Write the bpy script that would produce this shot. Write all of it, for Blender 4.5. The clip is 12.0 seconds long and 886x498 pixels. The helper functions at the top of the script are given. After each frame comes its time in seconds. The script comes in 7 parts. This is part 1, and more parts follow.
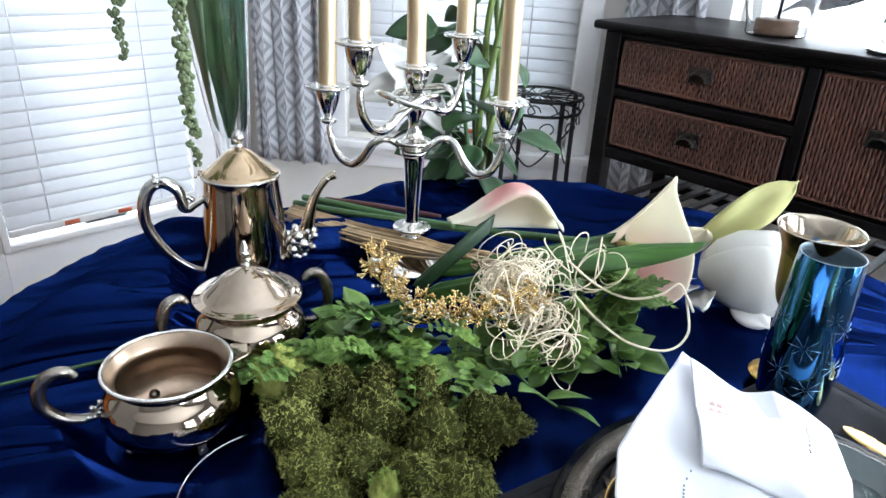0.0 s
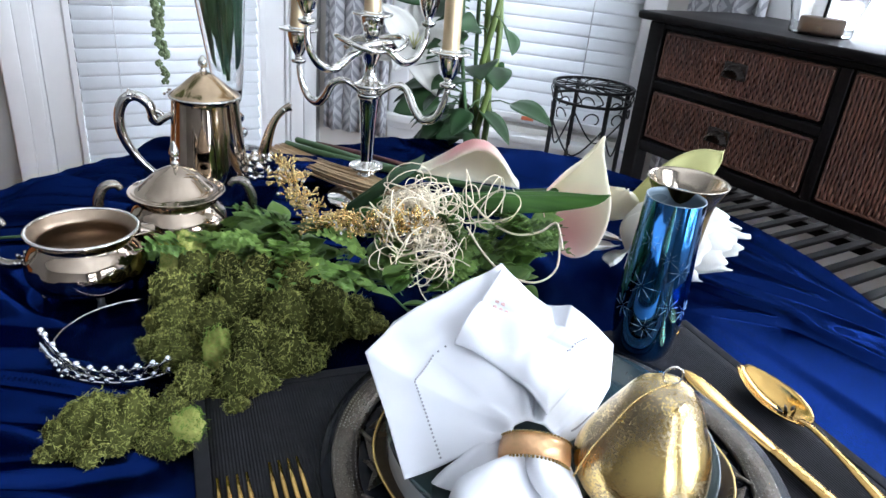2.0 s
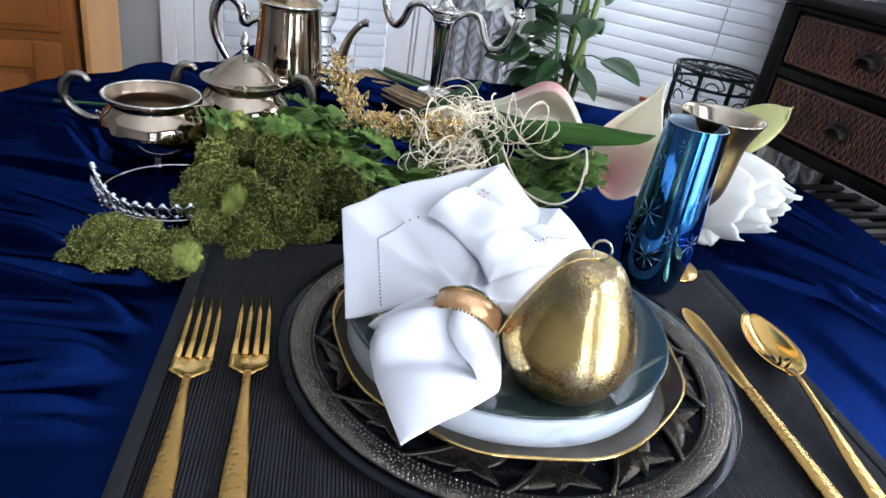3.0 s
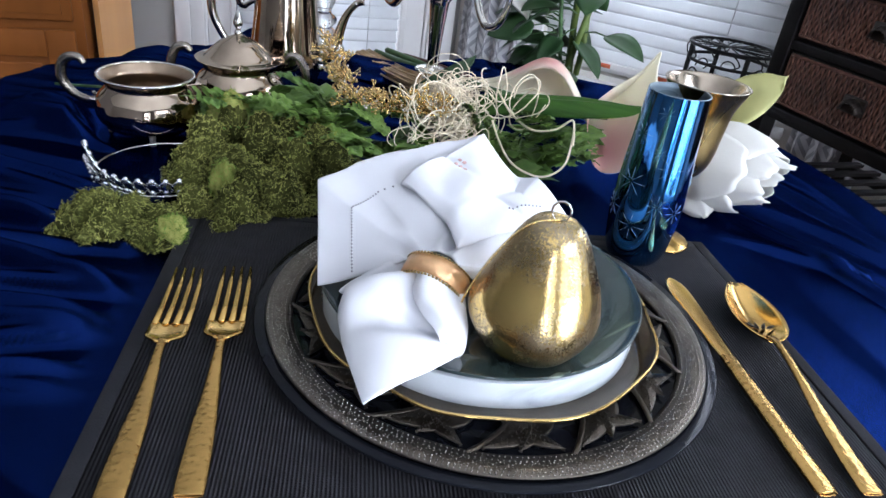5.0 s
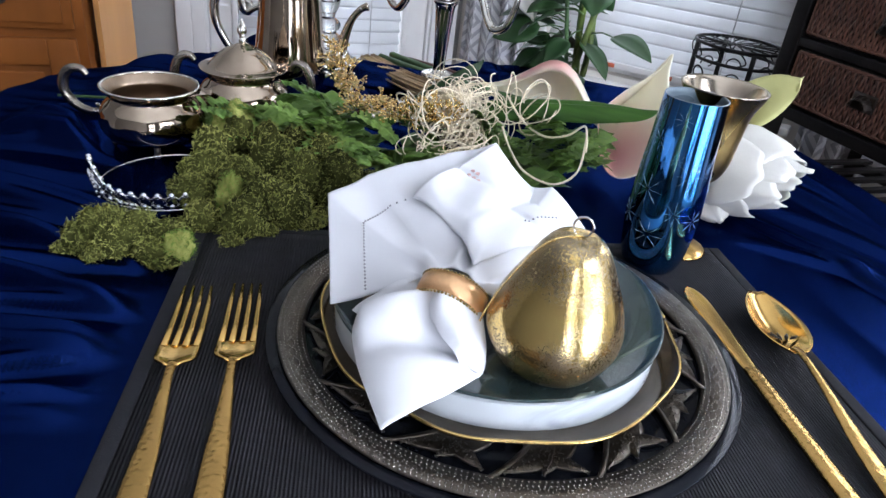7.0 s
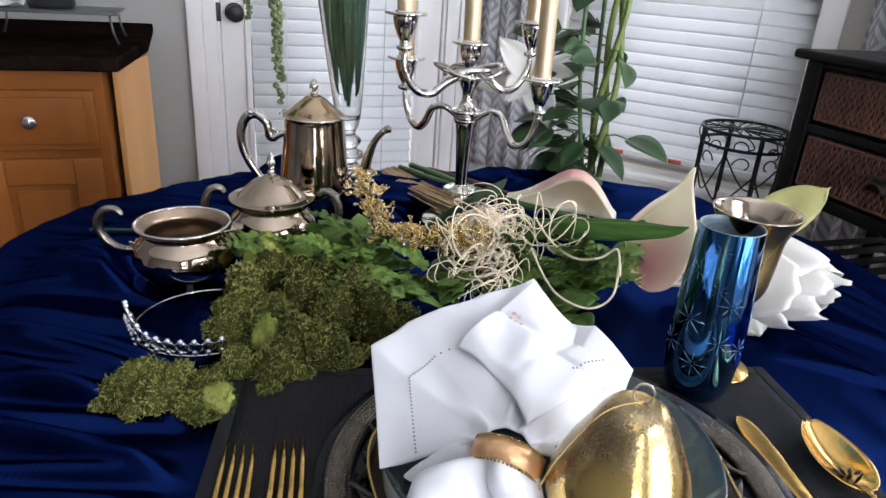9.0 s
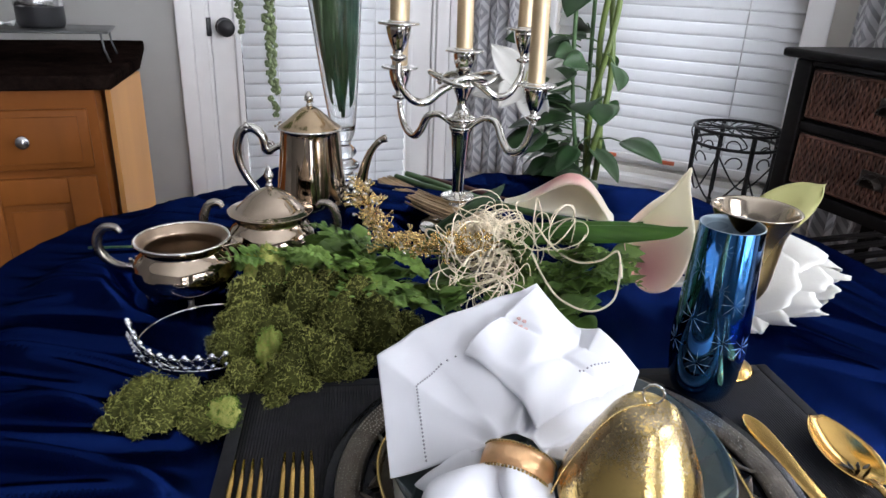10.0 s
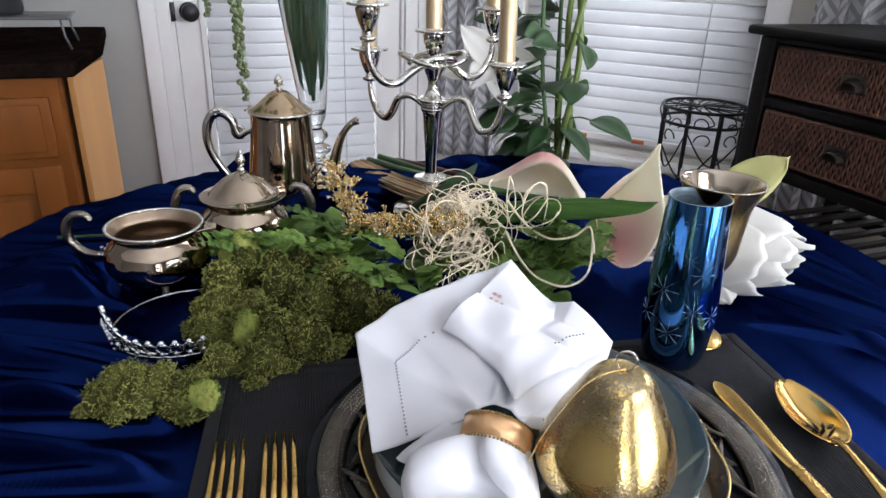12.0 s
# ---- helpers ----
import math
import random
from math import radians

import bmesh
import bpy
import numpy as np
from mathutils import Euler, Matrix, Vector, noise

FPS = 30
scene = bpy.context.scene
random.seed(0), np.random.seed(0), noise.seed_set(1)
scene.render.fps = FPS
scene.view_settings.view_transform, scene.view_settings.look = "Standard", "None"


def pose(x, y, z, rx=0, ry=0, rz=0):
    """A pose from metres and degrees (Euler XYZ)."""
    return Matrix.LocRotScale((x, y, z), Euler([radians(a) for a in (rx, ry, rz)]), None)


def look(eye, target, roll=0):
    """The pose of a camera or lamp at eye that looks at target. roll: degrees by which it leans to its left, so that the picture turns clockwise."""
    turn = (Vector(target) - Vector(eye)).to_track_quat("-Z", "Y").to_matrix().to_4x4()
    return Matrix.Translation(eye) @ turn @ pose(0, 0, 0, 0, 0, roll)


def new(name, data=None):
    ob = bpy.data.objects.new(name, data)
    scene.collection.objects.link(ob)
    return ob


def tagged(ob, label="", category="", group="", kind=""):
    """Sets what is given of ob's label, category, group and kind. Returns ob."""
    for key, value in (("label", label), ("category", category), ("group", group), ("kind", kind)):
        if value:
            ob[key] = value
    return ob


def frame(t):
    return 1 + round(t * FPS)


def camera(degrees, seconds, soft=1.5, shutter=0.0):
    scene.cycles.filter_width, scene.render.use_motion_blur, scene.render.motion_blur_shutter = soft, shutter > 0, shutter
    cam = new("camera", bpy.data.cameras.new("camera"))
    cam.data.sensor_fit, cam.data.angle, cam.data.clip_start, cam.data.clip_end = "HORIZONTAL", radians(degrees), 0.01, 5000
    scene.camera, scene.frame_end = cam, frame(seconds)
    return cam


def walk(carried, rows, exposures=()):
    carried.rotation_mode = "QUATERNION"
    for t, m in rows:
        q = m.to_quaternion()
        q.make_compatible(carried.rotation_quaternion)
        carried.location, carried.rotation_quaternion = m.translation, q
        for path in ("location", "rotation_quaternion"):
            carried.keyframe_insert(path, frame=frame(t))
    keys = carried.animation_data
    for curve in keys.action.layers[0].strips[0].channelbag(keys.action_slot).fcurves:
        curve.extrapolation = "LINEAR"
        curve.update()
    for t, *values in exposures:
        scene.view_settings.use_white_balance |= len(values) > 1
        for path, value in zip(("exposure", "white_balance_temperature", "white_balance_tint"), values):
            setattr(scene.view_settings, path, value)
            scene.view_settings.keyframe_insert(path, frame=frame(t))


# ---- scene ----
cam = camera(66.5, 12.0)
PATH = [
    (0, (0.269, 0.319, 1.153), (-0.01, 2.115, 0.317), 2.9),
    (0.5, (0.389, 0.289, 1.145), (-0.036, 2.037, 0.27), 5.1),
    (1, (0.441, 0.272, 1.144), (-0.132, 1.964, 0.245), 5.5),
    (1.5, (0.452, 0.281, 1.121), (-0.147, 1.987, 0.267), 4.9),
    (2, (0.498, 0.286, 1.12), (-0.063, 2.007, 0.269), 5.6),
    (2.5, (0.572, 0.275, 1.102), (-0.125, 1.94, 0.241), 7.9),
    (3, (0.621, 0.289, 1.068), (-0.243, 1.836, 0.14), 9.6),
    (3.5, (0.637, 0.297, 1.06), (-0.271, 1.801, 0.105), 8.8),
    (5.5, (0.66, 0.306, 1.065), (-0.244, 1.803, 0.094), 7.7),
    (6, (0.651, 0.311, 1.069), (-0.249, 1.807, 0.094), 7.3),
    (6.5, (0.645, 0.308, 1.065), (-0.26, 1.799, 0.086), 7.3),
    (6.7, (0.645, 0.309, 1.064), (-0.265, 1.796, 0.085), 7.2),
    (8.3, (0.604, 0.315, 1.095), (-0.36, 1.846, 0.243), 6.5),
    (8.5, (0.603, 0.317, 1.104), (-0.382, 1.849, 0.276), 5.6),
    (9, (0.604, 0.317, 1.107), (-0.41, 1.859, 0.336), 4.0),
    (9.5, (0.603, 0.316, 1.108), (-0.419, 1.865, 0.362), 3.1),
    (10, (0.6, 0.313, 1.107), (-0.408, 1.869, 0.358), 2.4),
    (10.5, (0.606, 0.307, 1.11), (-0.392, 1.872, 0.366), 1.4),
    (11, (0.602, 0.304, 1.105), (-0.37, 1.883, 0.355), 1.1),
    (11.5, (0.605, 0.309, 1.105), (-0.348, 1.895, 0.345), 0.9),
    (12, (0.603, 0.307, 1.104), (-0.33, 1.89, 0.316), 1.9),
]
EXPOSURES = [(0.0, 0.88, 6120, 9), (1.0, 0.88, 6080, 9), (1.5, 0.76, 6050, 10), (2.5, 0.47, 6000, 11), (3.5, 0.27, 6000, 13),
             (6.7, 0.24, 6100, 14), (8.5, 0.17, 6530, 15), (12.0, 0.10, 6550, 15)]
walk(cam, [(t, look(eye, target, roll)) for t, eye, target, roll in PATH], EXPOSURES)

# ---- world and lights ----
world = bpy.data.worlds.new("world")
scene.world = world
world.use_nodes = True
wn = world.node_tree
sky = wn.nodes.new("ShaderNodeTexSky")
sky.sky_type = "NISHITA"
sky.sun_disc = False
sky.sun_elevation, sky.sun_rotation = radians(38), radians(75)
wn.links.new(sky.outputs[0], wn.nodes["Background"].inputs[0])
wn.nodes["Background"].inputs[1].default_value = 0.12
sun = new("sun", bpy.data.lights.new("sun", "SUN"))
sun.data.energy, sun.data.angle, sun.data.color = 1.2, radians(12), (1.0, 0.96, 0.9)
sun.matrix_world = look((4, 1.2, 3.2), (0, 0, 0))

KX, KY = -0.83, 2.62                       # corner between the door wall and the window wall
DOOR_DIR, WIN_DIR, BAY_DIR = 55.0, 3.0, -38.0


def frame_at(x, y, ang, z=0.0):
    """Local x runs along a wall, local y points out of the room."""
    return pose(x, y, z, 0, 0, ang)


DOORW = frame_at(KX, KY, DOOR_DIR)
WINW = frame_at(KX, KY, WIN_DIR)
K2 = WINW @ Vector((1.30, 0, 0))
BAYW = frame_at(K2.x, K2.y, BAY_DIR)
P3 = BAYW @ Vector((2.3, 0, 0))
P4 = Vector((2.05, -1.7, 0))
P5 = Vector((-1.7, -2.0, 0))
P6 = DOORW @ Vector((-3.2, 0, 0))
ang_e = math.degrees(math.atan2(P4.y - P3.y, P4.x - P3.x))
EASTW = frame_at(P3.x, P3.y, ang_e)
LEN_E = (P4 - P3).length


def window_lamp(name, m, u0, u1, z0, z1, watts, color, out=0.16):
    ob = new(name, bpy.data.lights.new(name, "AREA"))
    ob.data.shape, ob.data.size, ob.data.size_y = "RECTANGLE", u1 - u0, z1 - z0
    ob.data.energy, ob.data.color = watts, color
    c = m @ Vector(((u0 + u1) / 2, out, (z0 + z1) / 2))
    ob.matrix_world = look(c, m @ Vector(((u0 + u1) / 2, -1, (z0 + z1) / 2)))
    return ob


DAY = (0.87, 0.925, 1.0)
window_lamp("door_daylight", DOORW, -0.84, -0.24, 0.2, 1.95, 14, DAY)
window_lamp("window_daylight", WINW, 0.36, 1.15, 0.5, 1.95, 15, DAY)
window_lamp("bay_daylight", BAYW, 0.35, 1.75, 0.55, 2.0, 34, DAY)
window_lamp("east_daylight", EASTW, 0.15, 1.35, 0.30, 2.1, 56, (0.86, 0.925, 1.0))
window_lamp("corner_daylight", EASTW, 1.75, 2.70, 0.30, 2.1, 38, (0.86, 0.925, 1.0))


# ---- materials ----
def material(name, color, rough=0.5, metal=0.0, vary=0.12, scale=40.0, bump=0.0, bscale=120.0, color2=None, sheen=0.0, trans=0.0,
             coat=0.0, spec=0.5, stretch=(1, 1, 1), subsurf=0.0, detail=4.0, rvary=0.08, thin=0.0):
    m = bpy.data.materials.new(name)
    m.use_nodes = True
    nt = m.node_tree
    b = nt.nodes["Principled BSDF"]
    tc = nt.nodes.new("ShaderNodeTexCoord")
    mp = nt.nodes.new("ShaderNodeMapping")
    mp.inputs["Scale"].default_value = stretch
    nt.links.new(tc.outputs["Object"], mp.inputs[0])
    n1 = nt.nodes.new("ShaderNodeTexNoise")
    n1.inputs["Scale"].default_value, n1.inputs["Detail"].default_value = scale, detail
    nt.links.new(mp.outputs[0], n1.inputs["Vector"])
    n2 = nt.nodes.new("ShaderNodeTexNoise")
    n2.inputs["Scale"].default_value = scale * 0.17
    nt.links.new(mp.outputs[0], n2.inputs["Vector"])
    add = nt.nodes.new("ShaderNodeMath")
    add.operation = "ADD"
    nt.links.new(n1.outputs[0], add.inputs[0])
    nt.links.new(n2.outputs[0], add.inputs[1])
    info = nt.nodes.new("ShaderNodeObjectInfo")
    mr = nt.nodes.new("ShaderNodeMath")
    mr.operation = "MULTIPLY_ADD"
    mr.inputs[1].default_value, mr.inputs[2].default_value = 0.25, -0.125
    nt.links.new(info.outputs["Random"], mr.inputs[0])
    add2 = nt.nodes.new("ShaderNodeMath")
    add2.operation = "ADD"
    nt.links.new(add.outputs[0], add2.inputs[0])
    nt.links.new(mr.outputs[0], add2.inputs[1])
    rm = nt.nodes.new("ShaderNodeMapRange")
    rm.inputs["From Min"].default_value, rm.inputs["From Max"].default_value = 0.7, 1.3
    nt.links.new(add2.outputs[0], rm.inputs["Value"])
    mix = nt.nodes.new("ShaderNodeMix")
    mix.data_type = "RGBA"
    c2 = color2 or tuple(min(1, c * (1 + vary)) for c in color)
    c1 = color if color2 else tuple(c * (1 - vary) for c in color)
    mix.inputs["A"].default_value, mix.inputs["B"].default_value = (*c1, 1), (*c2, 1)
    nt.links.new(rm.outputs[0], mix.inputs["Factor"])
    nt.links.new(mix.outputs["Result"], b.inputs["Base Color"])
    rr = nt.nodes.new("ShaderNodeMapRange")
    rr.inputs["To Min"].default_value, rr.inputs["To Max"].default_value = max(0.02, rough - rvary), min(1, rough + rvary)
    nt.links.new(n2.outputs[0], rr.inputs["Value"])
    nt.links.new(rr.outputs[0], b.inputs["Roughness"])
    b.inputs["Metallic"].default_value = metal
    b.inputs["Specular IOR Level"].default_value = spec
    b.inputs["Sheen Weight"].default_value = sheen
    b.inputs["Transmission Weight"].default_value = trans
    b.inputs["Coat Weight"].default_value = coat
    if subsurf:
        b.inputs["Subsurface Weight"].default_value = subsurf
        b.inputs["Subsurface Scale"].default_value = 0.005
    if bump:
        n3 = nt.nodes.new("ShaderNodeTexNoise")
        n3.inputs["Scale"].default_value, n3.inputs["Detail"].default_value = bscale, 5
        nt.links.new(mp.outputs[0], n3.inputs["Vector"])
        bp = nt.nodes.new("ShaderNodeBump")
        bp.inputs["Strength"].default_value, bp.inputs["Distance"].default_value = bump, 0.002
        nt.links.new(n3.outputs[0], bp.inputs["Height"])
        nt.links.new(bp.outputs[0], b.inputs["Normal"])
    if thin:
        tr = nt.nodes.new("ShaderNodeBsdfTranslucent")
        nt.links.new(mix.outputs["Result"], tr.inputs[0])
        ms = nt.nodes.new("ShaderNodeMixShader")
        ms.inputs[0].default_value = thin
        nt.links.new(b.outputs[0], ms.inputs[1])
        nt.links.new(tr.outputs[0], ms.inputs[2])
        nt.links.new(ms.outputs[0], nt.nodes["Material Output"].inputs[0])
    return m


def tree_of(m):
    return m.node_tree, m.node_tree.nodes["Principled BSDF"]


SILVER = material("silver plate", (0.47, 0.385, 0.30), 0.06, 1.0, 0.25, 30, rvary=0.03)
SATIN_SILVER = material("satin worn silver", (0.42, 0.32, 0.235), 0.30, 1.0, 0.2, 60, 0.08, 300)
SILVER_BRIGHT = material("bright silver", (0.80, 0.78, 0.73), 0.09, 1.0, 0.12, 60, 0.03, 300, rvary=0.05)
SILVER_WARM = material("brassy silver lid", (0.56, 0.42, 0.27), 0.15, 1.0, 0.2, 60, 0.03, 300)
TARNISH = material("tarnished silver", (0.30, 0.27, 0.23), 0.25, 1.0, 0.3, 80, 0.25, 250)
GOLD = material("gold flatware", (0.72, 0.46, 0.15), 0.16, 1.0, 0.12, 50, 0.04, 200)
GOLD_OLD = material("antique gold", (0.45, 0.32, 0.13), 0.28, 1.0, 0.25, 50, 0.1, 200)
GOLD_CANDLE = material("gold candle wax", (0.60, 0.47, 0.30), 0.36, 0.8, 0.10, 30, 0.05, 200, stretch=(1, 1, 0.1))
SILVER_WORN = material("worn gilt silver", (0.58, 0.50, 0.40), 0.16, 1.0, 0.2, 60, rvary=0.05)
GOLD_BEAD = material("gold glitter bead", (0.90, 0.63, 0.29), 0.16, 0.95, 0.25, 300)
COPPER = material("rose gold ribbon", (0.80, 0.48, 0.25), 0.30, 0.75, 0.22, 90, 0.5, 140)


def satin():
    """Dyed satin: a dark blue body under a soft gloss that keeps the colour of the thread."""
    m = material("navy satin cloth", (0.0005, 0.0018, 0.014), 0.6, 0.0, 0.25, 18, 0.10, 900, spec=0.0)
    nt, b = tree_of(m)
    gl = nt.nodes.new("ShaderNodeBsdfAnisotropic")
    gl.inputs["Color"].default_value, gl.inputs["Roughness"].default_value = (0.0058, 0.0190, 0.112, 1), 0.23
    nt.links.new(b.inputs["Normal"].links[0].from_socket, gl.inputs["Normal"])
    ms = nt.nodes.new("ShaderNodeMixShader")
    ms.inputs[0].default_value = 0.60
    nt.links.new(b.outputs[0], ms.inputs[1])
    nt.links.new(gl.outputs[0], ms.inputs[2])
    nt.links.new(ms.outputs[0], nt.nodes["Material Output"].inputs[0])
    return m


CLOTH = satin()
MAT_GREY = material("charcoal ribbed placemat", (0.017, 0.017, 0.020), 0.85, 0.0, 0.25, 60, 0.3, 900, spec=0.15)
LINEN = material("white linen", (0.78, 0.79, 0.83), 0.9, 0.0, 0.03, 30, 0.08, 1400, sheen=0.1, subsurf=0.0, thin=0.2)
STITCH = material("grey hemstitch", (0.35, 0.35, 0.38), 0.9)
PINK_INK = material("faded red print", (0.74, 0.50, 0.47), 0.9, 0, 0.3, 300)
CHARGER_BLACK = material("black charger lacquer", (0.006, 0.007, 0.010), 0.12, 0, 0.2, 40, coat=0.0, spec=0.16)
PEWTER = material("antique pewter", (0.105, 0.090, 0.074), 0.30, 0.95, 0.3, 70, 0.5, 220)
PEWTER_DOT = material("polished pewter dot", (0.55, 0.52, 0.48), 0.25, 1.0)
GOLD_RIM = material("gold rim glaze", (0.62, 0.42, 0.16), 0.12, 1.0, 0.1, 30)
AMBER_PLATE = material("smoky gold lustre plate", (0.030, 0.018, 0.007), 0.08, 0.15, 0.4, 30)
CHINA_WHITE = material("white marbled china", (0.40, 0.425, 0.445), 0.15, 0, 0.12, 14, coat=0.4)
MARBLE_DARK = material("dark green marbled china", (0.016, 0.028, 0.030), 0.12, 0, 0.3, 9, coat=0.5, stretch=(1, 4, 1))
BLACK_WOOD = material("black painted wood", (0.006, 0.005, 0.005), 0.4, 0, 0.35, 25, 0.15, 90, stretch=(1, 1, 6), spec=0.08)
RATTAN = material("brown woven rattan", (0.095, 0.037, 0.021), 0.5, 0, 0.45, 60, 0.3, 300)
BRONZE = material("dark bronze pull", (0.03, 0.024, 0.02), 0.35, 0.7, 0.3, 60)
IRON = material("black wrought iron", (0.012, 0.012, 0.013), 0.4, 0.3, 0.3, 80, 0.2, 200)
WHITE_PAINT = material("white trim paint", (0.78, 0.77, 0.76), 0.4, 0, 0.04, 10, 0.06, 200)
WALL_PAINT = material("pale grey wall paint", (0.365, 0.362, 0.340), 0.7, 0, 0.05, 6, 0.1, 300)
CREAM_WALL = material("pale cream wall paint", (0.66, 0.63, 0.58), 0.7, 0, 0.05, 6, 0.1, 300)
# for walls out of view: kept dark to cut bounced light in the room
DIM_WALL = material("dim taupe for unseen walls", (0.185, 0.18, 0.178), 0.8, 0, 0.06, 6, 0.1, 300)
CEIL_PAINT = material("white ceiling paint", (0.8, 0.8, 0.79), 0.8, 0, 0.03, 6, 0.1, 200)
SLAT_WHITE = material("white blind slat", (0.78, 0.79, 0.80), 0.45, 0, 0.03, 20, thin=0.30)
CORD = material("white cord", (0.8, 0.8, 0.8), 0.8)
RED_TAG = material("red warning tag", (0.55, 0.12, 0.05), 0.6)
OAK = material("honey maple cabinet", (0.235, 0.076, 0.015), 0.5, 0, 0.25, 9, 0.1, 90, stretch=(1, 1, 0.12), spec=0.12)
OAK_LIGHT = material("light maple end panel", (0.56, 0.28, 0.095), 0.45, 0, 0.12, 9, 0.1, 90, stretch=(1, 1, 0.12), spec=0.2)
GRANITE = material("dark brown granite", (0.003, 0.002, 0.002), 0.5, 0, 0.5, 120, color2=(0.016, 0.010, 0.008), spec=0.0)
DULL_STEEL = material("dull grey wire", (0.16, 0.165, 0.165), 0.4, 0.8, 0.2, 40)
STEEL = material("brushed steel", (0.6, 0.6, 0.6), 0.25, 1.0, 0.1, 40)
BLACK_PLASTIC = material("black appliance plastic", (0.02, 0.02, 0.022), 0.3)
PAPER = material("white paper", (0.75, 0.75, 0.75), 0.8)
FLOOR_MAT = material("warm wood floor", (0.075, 0.046, 0.028), 0.5, 0, 0.15, 5, 0.1, 60)
MOSS = material("dried green moss", (0.085, 0.100, 0.020), 0.95, 0, 0.3, 50, color2=(0.42, 0.42, 0.125), rvary=0.03, spec=0.1)
MOSS_BRIGHT = material("bright green moss", (0.10, 0.165, 0.026), 0.95, 0, 0.3, 70, color2=(0.26, 0.36, 0.085), rvary=0.03, spec=0.1)
# moss colour darkened to paint in the shade between threads and lumps
MOSS_CORE_SHADE = material("moss core darkened for shade", (0.016, 0.018, 0.005), 0.98, 0, 0.3, 90, color2=(0.070, 0.074, 0.020), rvary=0.02, spec=0.05)
LEAF = material("green silk leaf", (0.045, 0.105, 0.016), 0.42, 0, 0.35, 45, color2=(0.18, 0.30, 0.060), thin=0.2)
FERN = material("fern leaflets", (0.075, 0.16, 0.022), 0.55, 0, 0.35, 60, color2=(0.27, 0.42, 0.095), thin=0.25)
LEAF_DARK = material("dark green plant leaf", (0.010, 0.036, 0.011), 0.4, 0, 0.3, 30, color2=(0.036, 0.088, 0.026), thin=0.08)
BLADE = material("long green blade leaf", (0.012, 0.046, 0.006), 0.36, 0, 0.4, 26, color2=(0.055, 0.135, 0.020), stretch=(0.3, 2, 6), spec=0.3)
STEM = material("green flower stem", (0.05, 0.11, 0.035), 0.5, 0, 0.25, 40)
STEM_RED = material("dark red stem", (0.10, 0.035, 0.03), 0.55, 0, 0.2, 40)
TWIST = material("green twisted cane", (0.11, 0.16, 0.035), 0.4, 0, 0.25, 40)
LEAF_PALE = material("pale olive leaf", (0.50, 0.49, 0.22), 0.5, 0, 0.12, 30, thin=0.30)
CREAM_PETAL = material("cream petal", (0.82, 0.77, 0.62), 0.55, 0, 0.06, 25, thin=0.3)
WHITE_PETAL = material("white petal", (0.66, 0.65, 0.61), 0.6, 0, 0.05, 25, 0.15, 260, thin=0.25)
REED = material("straw reed", (0.44, 0.31, 0.17), 0.7, 0, 0.35, 60, 0.2, 200)
RAFFIA = material("natural raffia", (0.82, 0.70, 0.53), 0.75, 0, 0.25, 60)
AMARANTH = material("sage green tassel", (0.12, 0.150, 0.075), 0.9, 0, 0.35, 160, 0.6, 400, spec=0.2)
CANDLE_WAX = material("brown pillar candle", (0.16, 0.09, 0.05), 0.5)
CLOTH_UNDER = material("dark table wood", (0.08, 0.05, 0.03), 0.5)


def pink_petal():
    m = material("pink blushed petal", (0.90, 0.86, 0.72), 0.5, 0, 0.06, 25, thin=0.45)
    nt, b = tree_of(m)
    at = nt.nodes.new("ShaderNodeAttribute")
    at.attribute_name = "blush"
    mx = nt.nodes.new("ShaderNodeMix")
    mx.data_type = "RGBA"
    old = b.inputs["Base Color"].links[0].from_socket
    nt.links.new(old, mx.inputs["A"])
    mx.inputs["B"].default_value = (0.78, 0.26, 0.30, 1)
    nt.links.new(at.outputs["Fac"], mx.inputs["Factor"])
    nt.links.new(mx.outputs["Result"], b.inputs["Base Color"])
    return m


PINK_PETAL = pink_petal()


def glass(name, color=(1, 1, 1), rough=0.0):
    m = bpy.data.materials.new(name)
    m.use_nodes = True
    nt, b = tree_of(m)
    b.inputs["Base Color"].default_value = (*color, 1)
    b.inputs["Transmission Weight"].default_value, b.inputs["Roughness"].default_value, b.inputs["IOR"].default_value = 1, rough, 1.45
    return m


GLASS = glass("clear glass", (0.97, 0.98, 0.98))
PANE = glass("window glass", (1, 1, 1))


def ribbed(m, per_metre, axis, strength, dist):
    nt, b = tree_of(m)
    tc = nt.nodes.new("ShaderNodeTexCoord")
    w = nt.nodes.new("ShaderNodeTexWave")
    w.bands_direction = axis
    w.inputs["Scale"].default_value, w.inputs["Distortion"].default_value = per_metre / 3.18, 0.15
    nt.links.new(tc.outputs["Object"], w.inputs["Vector"])
    bp = nt.nodes.new("ShaderNodeBump")
    bp.inputs["Strength"].default_value, bp.inputs["Distance"].default_value = strength, dist
    nt.links.new(w.outputs["Fac"], bp.inputs["Height"])
    if b.inputs["Normal"].links:
        nt.links.new(b.inputs["Normal"].links[0].from_socket, bp.inputs["Normal"])
    nt.links.new(bp.outputs[0], b.inputs["Normal"])
    return m


ribbed(MAT_GREY, 430, "X", 0.8, 0.0009)


